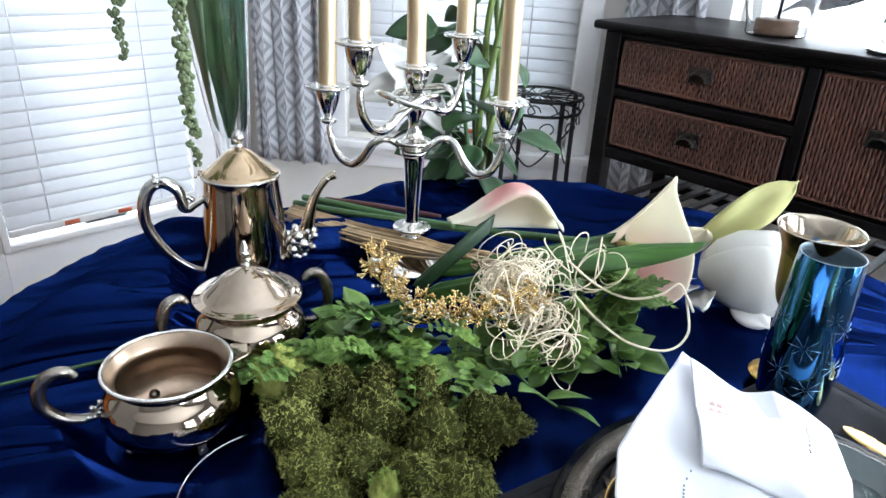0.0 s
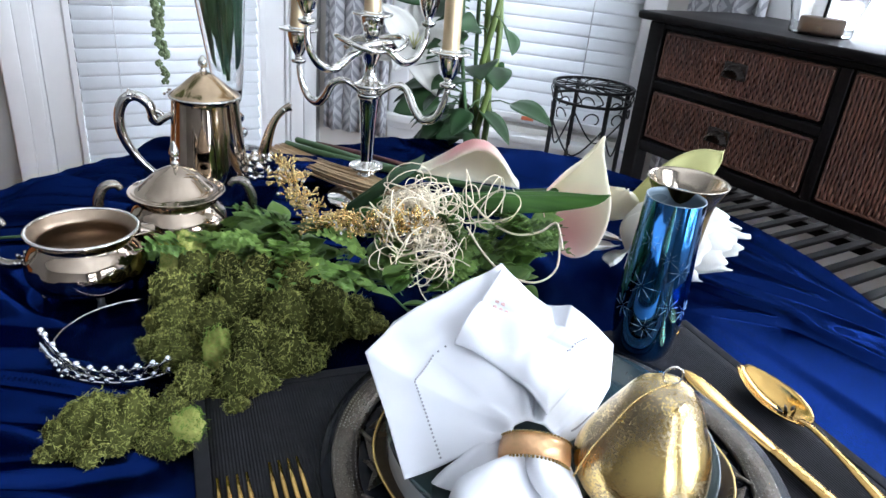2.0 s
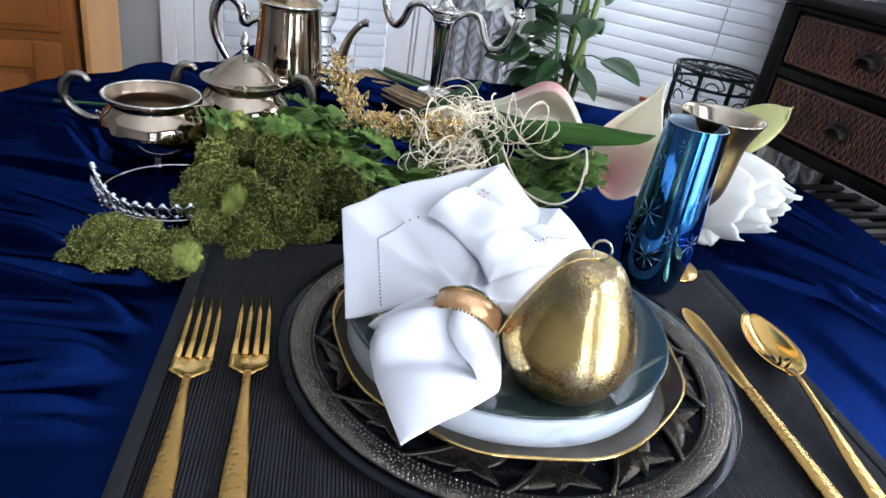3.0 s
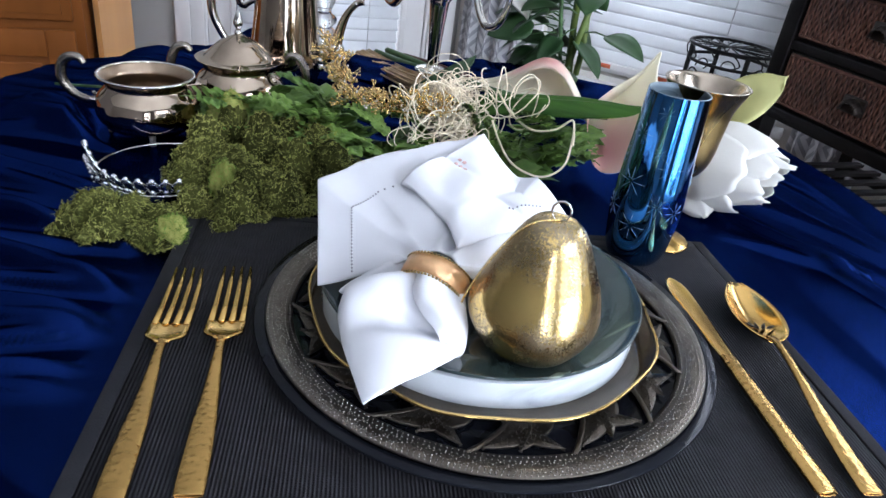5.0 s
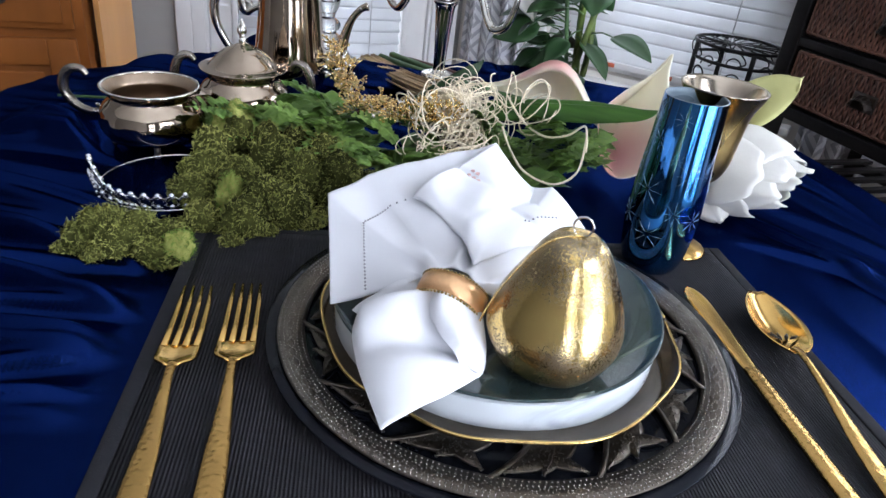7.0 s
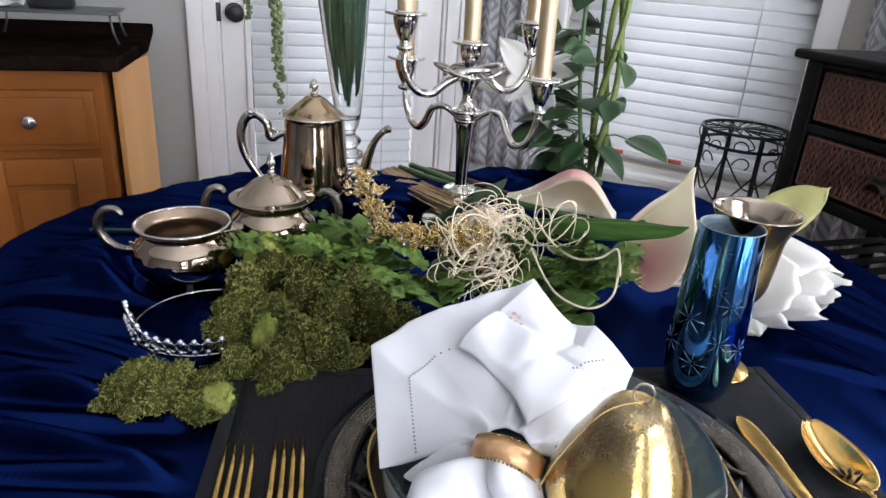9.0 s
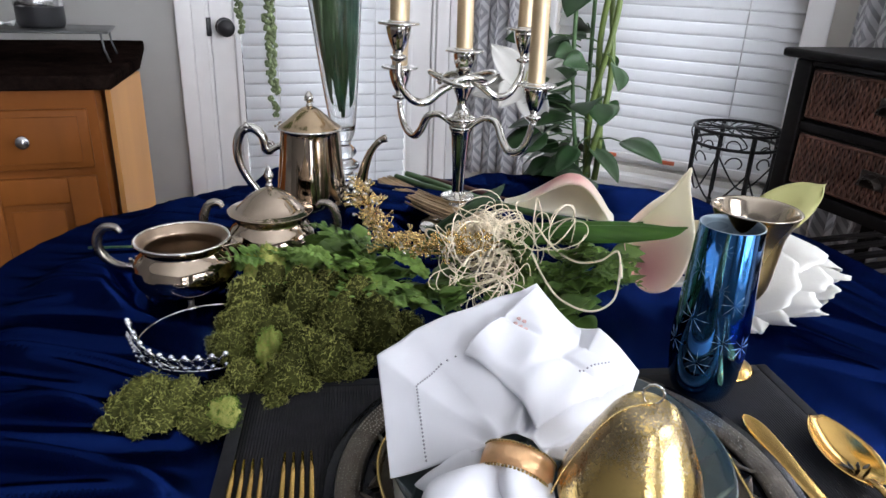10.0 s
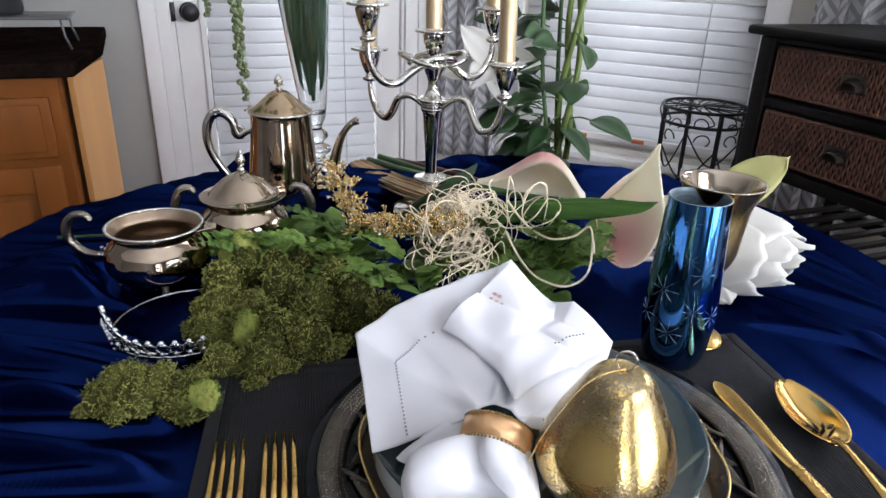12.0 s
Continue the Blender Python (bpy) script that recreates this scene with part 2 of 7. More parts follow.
def hammered(name, color, rough, scale, strength, speckle=None):
    m = material(name, color, rough, 1.0, 0.14, 40)
    nt, b = tree_of(m)
    tc = nt.nodes.new("ShaderNodeTexCoord")
    v = nt.nodes.new("ShaderNodeTexVoronoi")
    v.feature = "SMOOTH_F1"
    v.inputs["Scale"].default_value = scale
    nt.links.new(tc.outputs["Object"], v.inputs["Vector"])
    bp = nt.nodes.new("ShaderNodeBump")
    bp.inputs["Strength"].default_value, bp.inputs["Distance"].default_value = strength, 0.001
    nt.links.new(v.outputs["Distance"], bp.inputs["Height"])
    nt.links.new(bp.outputs[0], b.inputs["Normal"])
    if speckle:
        n = nt.nodes.new("ShaderNodeTexNoise")
        n.inputs["Scale"].default_value, n.inputs["Detail"].default_value, n.inputs["Roughness"].default_value = 760, 4, 0.75
        n2 = nt.nodes.new("ShaderNodeTexNoise")
        n2.inputs["Scale"].default_value = 26
        for k in (n, n2):
            nt.links.new(tc.outputs["Object"], k.inputs["Vector"])
        ml = nt.nodes.new("ShaderNodeMath")
        ml.operation = "MULTIPLY"
        nt.links.new(n.outputs[0], ml.inputs[0])
        nt.links.new(n2.outputs[0], ml.inputs[1])
        mr = nt.nodes.new("ShaderNodeMapRange")
        mr.inputs["From Min"].default_value, mr.inputs["From Max"].default_value = 0.220, 0.285
        nt.links.new(ml.outputs[0], mr.inputs["Value"])
        mx = nt.nodes.new("ShaderNodeMix")
        mx.data_type = "RGBA"
        nt.links.new(b.inputs["Base Color"].links[0].from_socket, mx.inputs["A"])
        mx.inputs["B"].default_value = (*speckle, 1)
        nt.links.new(mr.outputs[0], mx.inputs["Factor"])
        nt.links.new(mx.outputs["Result"], b.inputs["Base Color"])
        rr = nt.nodes.new("ShaderNodeMapRange")
        rr.inputs["To Min"].default_value, rr.inputs["To Max"].default_value = rough, rough + 0.18
        nt.links.new(mr.outputs[0], rr.inputs["Value"])
        nt.links.new(rr.outputs[0], b.inputs["Roughness"])
    return m


HAMMERED = hammered("hammered gold", (0.52, 0.32, 0.105), 0.2, 330, 0.4)
GOLD_LEAF = hammered("gold leaf pear", (0.95, 0.66, 0.24), 0.13, 900, 0.10, (0.36, 0.29, 0.19))
BLUE_METAL = hammered("mirrored blue glass", (0.016, 0.175, 0.50), 0.05, 30, 0.03)
tree_of(BLUE_METAL)[1].inputs["Coat Weight"].default_value = 1.0
tree_of(BLUE_METAL)[1].inputs["Coat Roughness"].default_value = 0.03
BLUE_LINING = material("pale blue silvered lining", (0.16, 0.21, 0.25), 0.3, 0.2, 0.2, 60)
ETCH = material("silver etched frost", (0.30, 0.42, 0.50), 0.5, 0.5)


def marbled(m, color, lo, hi, scale, stretch=(1, 1, 1)):
    nt, b = tree_of(m)
    tc = nt.nodes.new("ShaderNodeTexCoord")
    mp = nt.nodes.new("ShaderNodeMapping")
    mp.inputs["Scale"].default_value = stretch
    nt.links.new(tc.outputs["Object"], mp.inputs[0])
    n = nt.nodes.new("ShaderNodeTexNoise")
    n.inputs["Scale"].default_value, n.inputs["Detail"].default_value, n.inputs["Distortion"].default_value = scale, 6, 1.6
    nt.links.new(mp.outputs[0], n.inputs["Vector"])
    mr = nt.nodes.new("ShaderNodeMapRange")
    mr.inputs["From Min"].default_value, mr.inputs["From Max"].default_value = lo, hi
    nt.links.new(n.outputs[0], mr.inputs["Value"])
    mx = nt.nodes.new("ShaderNodeMix")
    mx.data_type = "RGBA"
    nt.links.new(b.inputs["Base Color"].links[0].from_socket, mx.inputs["A"])
    mx.inputs["B"].default_value = (*color, 1)
    nt.links.new(mr.outputs[0], mx.inputs["Factor"])
    nt.links.new(mx.outputs["Result"], b.inputs["Base Color"])


marbled(MARBLE_DARK, (0.16, 0.19, 0.15), 0.58, 0.66, 9, (1, 3, 1))
marbled(CHINA_WHITE, (0.28, 0.31, 0.34), 0.50, 0.72, 12, (1, 1, 4))


def curtain_cloth():
    m = material("grey diamond curtain", (0.62, 0.62, 0.63), 0.85, 0, 0.05, 40, 0.2, 600, thin=0.2)
    nt, b = tree_of(m)
    uv = nt.nodes.new("ShaderNodeUVMap")
    uv.uv_map = "UVMap"
    sep = nt.nodes.new("ShaderNodeSeparateXYZ")
    nt.links.new(uv.outputs[0], sep.inputs[0])

    def tri(sock, period):
        p = nt.nodes.new("ShaderNodeMath")
        p.operation = "PINGPONG"
        p.inputs[1].default_value = period / 2
        nt.links.new(sock, p.inputs[0])
        d = nt.nodes.new("ShaderNodeMath")
        d.operation = "DIVIDE"
        d.inputs[1].default_value = period / 2
        nt.links.new(p.outputs[0], d.inputs[0])
        return d.outputs[0]
    a = nt.nodes.new("ShaderNodeMath")
    a.operation = "ADD"
    nt.links.new(tri(sep.outputs[0], 0.11), a.inputs[0])
    nt.links.new(tri(sep.outputs[1], 0.20), a.inputs[1])
    p = nt.nodes.new("ShaderNodeMath")
    p.operation = "PINGPONG"
    p.inputs[1].default_value = 0.2
    nt.links.new(a.outputs[0], p.inputs[0])
    g = nt.nodes.new("ShaderNodeMath")
    g.operation = "GREATER_THAN"
    g.inputs[1].default_value = 0.11
    nt.links.new(p.outputs[0], g.inputs[0])
    mx = nt.nodes.new("ShaderNodeMix")
    mx.data_type = "RGBA"
    nt.links.new(b.inputs["Base Color"].links[0].from_socket, mx.inputs["A"])
    mx.inputs["B"].default_value = (0.30, 0.30, 0.32, 1)
    nt.links.new(g.outputs[0], mx.inputs["Factor"])
    nt.links.new(mx.outputs["Result"], b.inputs["Base Color"])
    return m


CURTAIN = curtain_cloth()

# ---- geometry helpers: a shape is a pair (vertices, faces) ----


def cat(*shapes):
    v, f = [], []
    for sv, sf in shapes:
        o = len(v)
        v.extend(sv)
        f.extend([tuple(i + o for i in q) for q in sf])
    return v, f


def moved(s, m):
    return [tuple(m @ Vector(p)) for p in s[0]], s[1]


def mesh_of(name, s, mat, smooth=True):
    me = bpy.data.meshes.new(name)
    me.from_pydata([tuple(p) for p in s[0]], [], s[1])
    me.materials.append(mat)
    if smooth:
        me.shade_smooth()
    me.update()
    return me


def thing(name, m, label, category, group="", kind=""):
    ob = new(name)
    ob.matrix_world = m
    return tagged(ob, label, category, group, kind)


def part(name, s, mat, parent, label="", smooth=True, m=None):
    ob = new(name, mesh_of(name, s, mat, smooth))
    ob.parent = parent
    if m is not None:
        ob.matrix_local = m
    if label:
        ob["label"] = label
    return ob


def solo(name, s, mat, label, category, m=None, smooth=True, group="", kind=""):
    ob = new(name, mesh_of(name, s, mat, smooth))
    if m is not None:
        ob.matrix_world = m
    return tagged(ob, label, category, group, kind)


def box(x0, x1, y0, y1, z0, z1, bevel=0.0):
    bm = bmesh.new()
    bmesh.ops.create_cube(bm, size=1)
    for v in bm.verts:
        v.co = ((x0 + x1) / 2 + v.co.x * (x1 - x0), (y0 + y1) / 2 + v.co.y * (y1 - y0), (z0 + z1) / 2 + v.co.z * (z1 - z0))
    if bevel:
        bmesh.ops.bevel(bm, geom=bm.edges[:], offset=bevel, segments=2, affect="EDGES", profile=0.6)
    bm.verts.index_update()
    s = [tuple(v.co) for v in bm.verts], [tuple(v.index for v in f.verts) for f in bm.faces]
    bm.free()
    return s


def lathe(profile, seg=48, wobble=None):
    """profile: (radius, height) pairs from bottom to top; closed with caps where the radius is small."""
    v, f = [], []
    for k, (r, z) in enumerate(profile):
        for i in range(seg):
            a = 2 * math.pi * i / seg
            rr = r * (wobble(a, z) if wobble else 1)
            v.append((rr * math.cos(a), rr * math.sin(a), z))
    for k in range(len(profile) - 1):
        for i in range(seg):
            j = (i + 1) % seg
            f.append((k * seg + i, k * seg + j, (k + 1) * seg + j, (k + 1) * seg + i))
    f.append(tuple(reversed(range(seg))))
    top = (len(profile) - 1) * seg
    f.append(tuple(range(top, top + seg)))
    return v, f


def smooth_profile(pts, n=6):
    out = []
    for k in range(len(pts) - 1):
        p0, p1, p2, p3 = pts[max(0, k - 1)], pts[k], pts[k + 1], pts[min(len(pts) - 1, k + 2)]
        for i in range(n):
            t = i / n
            out.append(tuple(0.5 * (2 * b + (c - a) * t + (2 * a - 5 * b + 4 * c - d) * t * t + (3 * b - a - 3 * c + d) * t ** 3)
                             for a, b, c, d in zip(p0, p1, p2, p3)))
    out.append(tuple(pts[-1]))
    return out


def vessel(outer, thick, seg=48):
    """An open pot: the outer profile from the bottom to the rim, and a wall of that thickness."""
    o = smooth_profile(outer, 5)
    inner = [(max(0.002, r - thick), max(z, outer[0][1] + thick)) for r, z in reversed(o)]
    return lathe([(0.001, o[0][1])] + o + inner + [(0.001, outer[0][1] + thick)], seg)


def tube(points, radii, seg=8, flat=1.0):
    pts = [Vector(p) for p in points]
    n = len(pts)
    if not hasattr(radii, "__len__"):
        radii = [radii] * n
    v, f = [], []
    prev = None
    for k in range(n):
        t = (pts[min(n - 1, k + 1)] - pts[max(0, k - 1)])
        t = t.normalized() if t.length > 1e-9 else Vector((0, 0, 1))
        if prev is None:
            up = Vector((0, 0, 1)) if abs(t.z) < 0.9 else Vector((1, 0, 0))
            a = t.cross(up).normalized()
        else:
            a = (prev - t * prev.dot(t))
            a = a.normalized() if a.length > 1e-9 else t.orthogonal().normalized()
        prev = a
        b = t.cross(a)
        for i in range(seg):
            q = 2 * math.pi * i / seg
            p = pts[k] + (a * math.cos(q) + b * math.sin(q) * flat) * radii[k]
            v.append(tuple(p))
    for k in range(n - 1):
        for i in range(seg):
            j = (i + 1) % seg
            f.append((k * seg + i, k * seg + j, (k + 1) * seg + j, (k + 1) * seg + i))
    f.append(tuple(reversed(range(seg))))
    f.append(tuple(range((n - 1) * seg, n * seg)))
    return v, f


def spline(pts, n=8):
    return smooth_profile([tuple(p) for p in pts], n)


def bead(c, r, seg=6, rings=4):
    v, f = [], []
    for k in range(rings + 1):
        a = math.pi * k / rings
        for i in range(seg):
            b = 2 * math.pi * i / seg
            v.append((c[0] + r * math.sin(a) * math.cos(b), c[1] + r * math.sin(a) * math.sin(b), c[2] + r * math.cos(a)))
    for k in range(rings):
        for i in range(seg):
            j = (i + 1) % seg
            f.append((k * seg + i, (k + 1) * seg + i, (k + 1) * seg + j, k * seg + j))
    return v, f


def sheet(fn, nu, nv, thick=0.0):
    """A surface fn(u, v) with u, v from 0 to 1, given a thickness downwards along its normal."""
    top = [Vector(fn(i / nu, j / nv)) for j in range(nv + 1) for i in range(nu + 1)]
    f = []
    w = nu + 1
    for j in range(nv):
        for i in range(nu):
            f.append((j * w + i, j * w + i + 1, (j + 1) * w + i + 1, (j + 1) * w + i))
    if not thick:
        return [tuple(p) for p in top], f
    nor = [Vector() for _ in top]
    for q in f:
        nn = (top[q[2]] - top[q[0]]).cross(top[q[3]] - top[q[1]])
        for i in q:
            nor[i] += nn
    low = [p - (nn.normalized() if nn.length > 1e-12 else Vector((0, 0, 1))) * thick for p, nn in zip(top, nor)]
    o = len(top)
    f2 = [tuple(reversed([i + o for i in q])) for q in f]
    rim = [i for i in range(w)] + [j * w + nu for j in range(1, nv + 1)] + [nv * w + i for i in range(nu - 1, -1, -1)] + [j * w for j in range(nv - 1, 0, -1)]
    side = [(rim[k], rim[k] + o, rim[(k + 1) % len(rim)] + o, rim[(k + 1) % len(rim)]) for k in range(len(rim))]
    return [tuple(p) for p in top + low], f + f2 + side


def leaf_shape(length, width, curl=0.15, fold=0.25, n=8, tipsharp=1.0):
    """A leaf along +y, from the origin, folded along its midrib and drooping."""
    def fn(u, v):
        w = width * (math.sin(math.pi * min(1, v ** 0.75)) ** tipsharp) * (u - 0.5)
        return (w, v * length, -curl * length * v * v + fold * abs(w))
    return sheet(fn, 4, n, 0.0004)


def aim(origin, direction, roll=0.0):
    """Takes +y to the direction, with +z as far up as can be."""
    y = Vector(direction).normalized()
    up = Vector((0, 0, 1)) if abs(y.z) < 0.98 else Vector((1, 0, 0))
    x = y.cross(up).normalized()
    z = x.cross(y)
    m = Matrix((x, y, z)).transposed().to_4x4()
    return Matrix.Translation(origin) @ m @ Matrix.Rotation(roll, 4, "Y")

# ---- large structure ----
WALL_H, WT = 2.5, 0.14


def wall_shape(length, openings, start=0.0):
    """A wall along local x with openings (u0, u1, z0, z1), thickness outwards."""
    s = []
    u = start
    for u0, u1, z0, z1 in sorted(openings):
        s.append(box(u, u0, 0, WT, 0, WALL_H))
        if z0 > 0:
            s.append(box(u0, u1, 0, WT, 0, z0))
        s.append(box(u0, u1, 0, WT, z1, WALL_H))
        u = u1
    s.append(box(u, start + length, 0, WT, 0, WALL_H))
    return cat(*s)


DOOR_U0, DOOR_U1, DOOR_H = -0.945, -0.125, 2.03
WIN = (0.365, 1.15, 0.50, 1.98)
BAY = (0.35, 1.75, 0.52, 2.0)
EAST = (0.15, 1.35, 0.30, 2.1)
EAST2 = (1.75, 2.70, 0.30, 2.1)
solo("wall_door", wall_shape(3.2, [(DOOR_U0, DOOR_U1, 0, DOOR_H)], -3.2), WALL_PAINT, "pale grey painted wall with a glazed door", "wall", DOORW, False, kind="structure")
solo("wall_window", wall_shape(1.30, [WIN]), CREAM_WALL, "pale painted wall round a window", "wall", WINW, False, kind="structure")
solo("wall_bay", wall_shape(2.3, [BAY]), CREAM_WALL, "pale painted bay wall behind the sideboard", "wall", BAYW, False, kind="structure")
# east, south and west walls are never seen; their dark tone lowers the fill
solo("wall_east", wall_shape(LEN_E, [EAST, EAST2]), DIM_WALL, "unseen dim taupe wall with two bare windows", "wall", EASTW, False, kind="structure")
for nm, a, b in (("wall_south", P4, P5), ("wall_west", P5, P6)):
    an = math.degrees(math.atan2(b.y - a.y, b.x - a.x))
    solo(nm, wall_shape((b - a).length, []), DIM_WALL, "plain dim taupe wall added out of view", "wall", frame_at(a.x, a.y, an), False, kind="structure")
solo("floor", box(-3.6, 3.2, -2.8, 3.4, -0.1, 0.0), FLOOR_MAT, "dark warm wooden floor", "floor", None, False, kind="structure")
solo("ceiling", box(-3.6, 3.2, -2.8, 3.4, WALL_H, WALL_H + 0.1), CEIL_PAINT, "white painted ceiling", "ceiling", None, False, kind="structure")
solo("ground", box(-60, 60, -60, 60, -0.35, -0.3), material("lawn", (0.05, 0.09, 0.03), 0.9), "green lawn outside the windows", "ground", None, False, kind="structure")


def trim(name, m, pieces, label):
    t = thing(name, m, label, "trim", kind="structure")
    for p in pieces:
        part("board", box(*p, 0.004), WHITE_PAINT, t)
    return t


# door casing with two stepped boards on each side, and its head
trim("trim_door", DOORW, [
    (DOOR_U0 - 0.095, DOOR_U0 - 0.045, -0.022, 0.0, 0, DOOR_H + 0.09), (DOOR_U0 - 0.045, DOOR_U0, -0.014, 0.0, 0, DOOR_H + 0.09),
    (DOOR_U1, DOOR_U1 + 0.05, -0.014, 0.0, 0, DOOR_H + 0.09), (DOOR_U1 + 0.05, DOOR_U1 + 0.10, -0.022, 0.0, 0, DOOR_H + 0.09),
    (DOOR_U0, DOOR_U1, -0.02, 0.0, DOOR_H, DOOR_H + 0.09), (DOOR_U0 - 0.003, DOOR_U0 + 0.012, 0.0, 0.10, 0, DOOR_H), (DOOR_U1 - 0.012, DOOR_U1 + 0.003, 0.0, 0.10, 0, DOOR_H)],
    "white painted stepped door casing")
trim("trim_window", WINW, [
    (WIN[0] - 0.07, WIN[0], -0.02, 0.0, WIN[2] - 0.02, WIN[3] + 0.07), (WIN[1], WIN[1] + 0.07, -0.02, 0.0, WIN[2] - 0.02, WIN[3] + 0.07),
    (WIN[0], WIN[1], -0.02, 0.0, WIN[3], WIN[3] + 0.07), (WIN[0] - 0.10, WIN[1] + 0.10, -0.055, 0.02, WIN[2] - 0.045, WIN[2] - 0.02),
    (WIN[0] - 0.07, WIN[1] + 0.07, -0.03, 0.0, WIN[2] - 0.075, WIN[2] - 0.048), (WIN[0] - 0.07, WIN[1] + 0.07, -0.018, 0.0, WIN[2] - 0.12, WIN[2] - 0.077)],
    "white painted window casing with a stepped sill")
trim("trim_bay", BAYW, [
    (BAY[0] - 0.08, BAY[0], -0.02, 0.0, BAY[2] - 0.02, BAY[3] + 0.07), (BAY[1], BAY[1] + 0.08, -0.02, 0.0, BAY[2] - 0.02, BAY[3] + 0.07),
    (BAY[0], BAY[1], -0.02, 0.0, BAY[3], BAY[3] + 0.07), (BAY[0] - 0.10, BAY[1] + 0.10, -0.05, 0.02, BAY[2] - 0.05, BAY[2] - 0.02)],
    "white painted window casing behind the sideboard")
trim("baseboard", BAYW, [(0.05, 2.25, -0.016, 0.0, 0.0, 0.12)], "white painted baseboard")


def window(name, m, u0, u1, z0, z1, bars, label):
    w = thing(name, m, label, "window", kind="structure")
    fw = 0.045
    fr = [(u0, u0 + fw), (u1 - fw, u1)]
    for a, b in fr:
        part("window_frame", box(a, b, 0.05, 0.10, z0, z1, 0.004), WHITE_PAINT, w)
    for a, b in ((z0, z0 + fw), (z1 - fw, z1), ((z0 + z1) / 2 - 0.02, (z0 + z1) / 2 + 0.02)):
        part("window_frame", box(u0 + fw, u1 - fw, 0.05, 0.10, a, b, 0.004), WHITE_PAINT, w)
    for k in range(1, bars):
        x = u0 + (u1 - u0) * k / bars
        part("mullion", box(x - 0.012, x + 0.012, 0.06, 0.09, z0 + fw, z1 - fw), WHITE_PAINT, w)
    for a, b in ((z0 + fw, (z0 + z1) / 2 - 0.02), ((z0 + z1) / 2 + 0.02, z1 - fw)):
        p = part("pane", box(u0 + fw, u1 - fw, 0.073, 0.077, a, b), PANE, w)
        p.visible_shadow = False
    return w


window("window_1", WINW, *WIN, 1, "white sash window behind lowered blinds")
window("window_2", BAYW, *BAY, 2, "bright bare window behind the sideboard")
window("window_3", EASTW, *EAST, 3, "bright paned window")
window("window_4", EASTW, *EAST2, 2, "bright paned window near the corner")

# the glazed door
door = thing("door_1", DOORW, "white glazed door with closed white blinds and black knobs", "door", kind="structure")
LITE = (-0.835, -0.235, 0.24, 1.90)
d0, d1 = DOOR_U0 + 0.014, DOOR_U1 - 0.014
for p in ((d0, LITE[0] - 0.02, 0.012, 0.055, 0.01, DOOR_H - 0.005), (LITE[1] + 0.02, d1, 0.012, 0.055, 0.01, DOOR_H - 0.005),
          (LITE[0] - 0.02, LITE[1] + 0.02, 0.012, 0.055, 0.01, LITE[2] - 0.02), (LITE[0] - 0.02, LITE[1] + 0.02, 0.012, 0.055, LITE[3] + 0.02, DOOR_H - 0.005)):
    part("door_panel", box(*p, 0.003), WHITE_PAINT, door)
for p in ((LITE[0] - 0.02, LITE[0], 0.002, 0.06, LITE[2] - 0.02, LITE[3] + 0.02), (LITE[1], LITE[1] + 0.02, 0.002, 0.06, LITE[2] - 0.02, LITE[3] + 0.02),
          (LITE[0], LITE[1], 0.002, 0.06, LITE[2] - 0.02, LITE[2]), (LITE[0], LITE[1], 0.002, 0.06, LITE[3], LITE[3] + 0.02)):
    part("lite_frame", box(*p, 0.003), WHITE_PAINT, door)
pn = part("pane", box(LITE[0], LITE[1], 0.047, 0.051, LITE[2], LITE[3]), PANE, door)
pn.visible_shadow = False
for z in (0.918, 1.055):
    rose = part("knob_rose", moved(lathe([(0.03, 0), (0.031, 0.006), (0.02, 0.010), (0.01, 0.014)], 28), pose(-0.885, 0.012, z, 90)), BLACK_PLASTIC, door, "black round rose")
    part("door_knob", moved(lathe(smooth_profile([(0.009, 0.010), (0.010, 0.03), (0.024, 0.038), (0.029, 0.052), (0.024, 0.066), (0.004, 0.072)], 4), 28),
                            pose(-0.885, 0.012, z, 90)), BLACK_PLASTIC, rose, "black round door knob")
for z in (0.918, 1.055):
    part("strike", box(DOOR_U0 - 0.001, DOOR_U0 + 0.016, -0.004, 0.012, z - 0.03, z + 0.03, 0.002), BLACK_PLASTIC, door, "black strike plate")


def blind(name, m, u0, u1, z0, z1, pitch, y, label, tags):
    b = thing(name, m, label, "blind", "window blinds")
    w = u1 - u0

    def slat(u, v):
        a = (v - 0.5) * 0.050
        bow = 0.0022 * (1 - (2 * v - 1) ** 2)
        t = radians(57)
        return ((u - 0.5) * w, a * math.cos(t) - bow * math.sin(t), a * math.sin(t) + bow * math.cos(t) * -1)
    me = mesh_of("slat", sheet(slat, 1, 5, 0.0028), SLAT_WHITE)
    n = int((z1 - z0 - 0.03) / pitch)
    for k in range(n):
        ob = new("slat", me)
        ob.parent = b
        ob.matrix_local = pose((u0 + u1) / 2, y, z0 + 0.045 + k * pitch, random.uniform(-1.6, 1.6), random.uniform(-0.12, 0.12), 0)
    part("bottom_rail", box(u0, u1, y - 0.02, y + 0.02, z0, z0 + 0.022, 0.003), WHITE_PAINT, b)
    part("head_rail", box(u0, u1, y - 0.025, y + 0.025, z1 - 0.03, z1 + 0.01, 0.003), WHITE_PAINT, b)
    for q in (0.2, 0.8):
        x = u0 + w * q
        for dy in (-0.0135, 0.0135):
            part("ladder_cord", tube([(x, y + dy, z0 + 0.02), (x, y + dy, z1)], 0.0016, 5), CORD, b)
    for q in tags:
        x = u0 + w * q
        part("warning_tag", box(x - 0.022, x + 0.022, y - 0.0225, y - 0.0203, z0 + 0.004, z0 + 0.018), RED_TAG, b, "red printed warning tag")
    return b


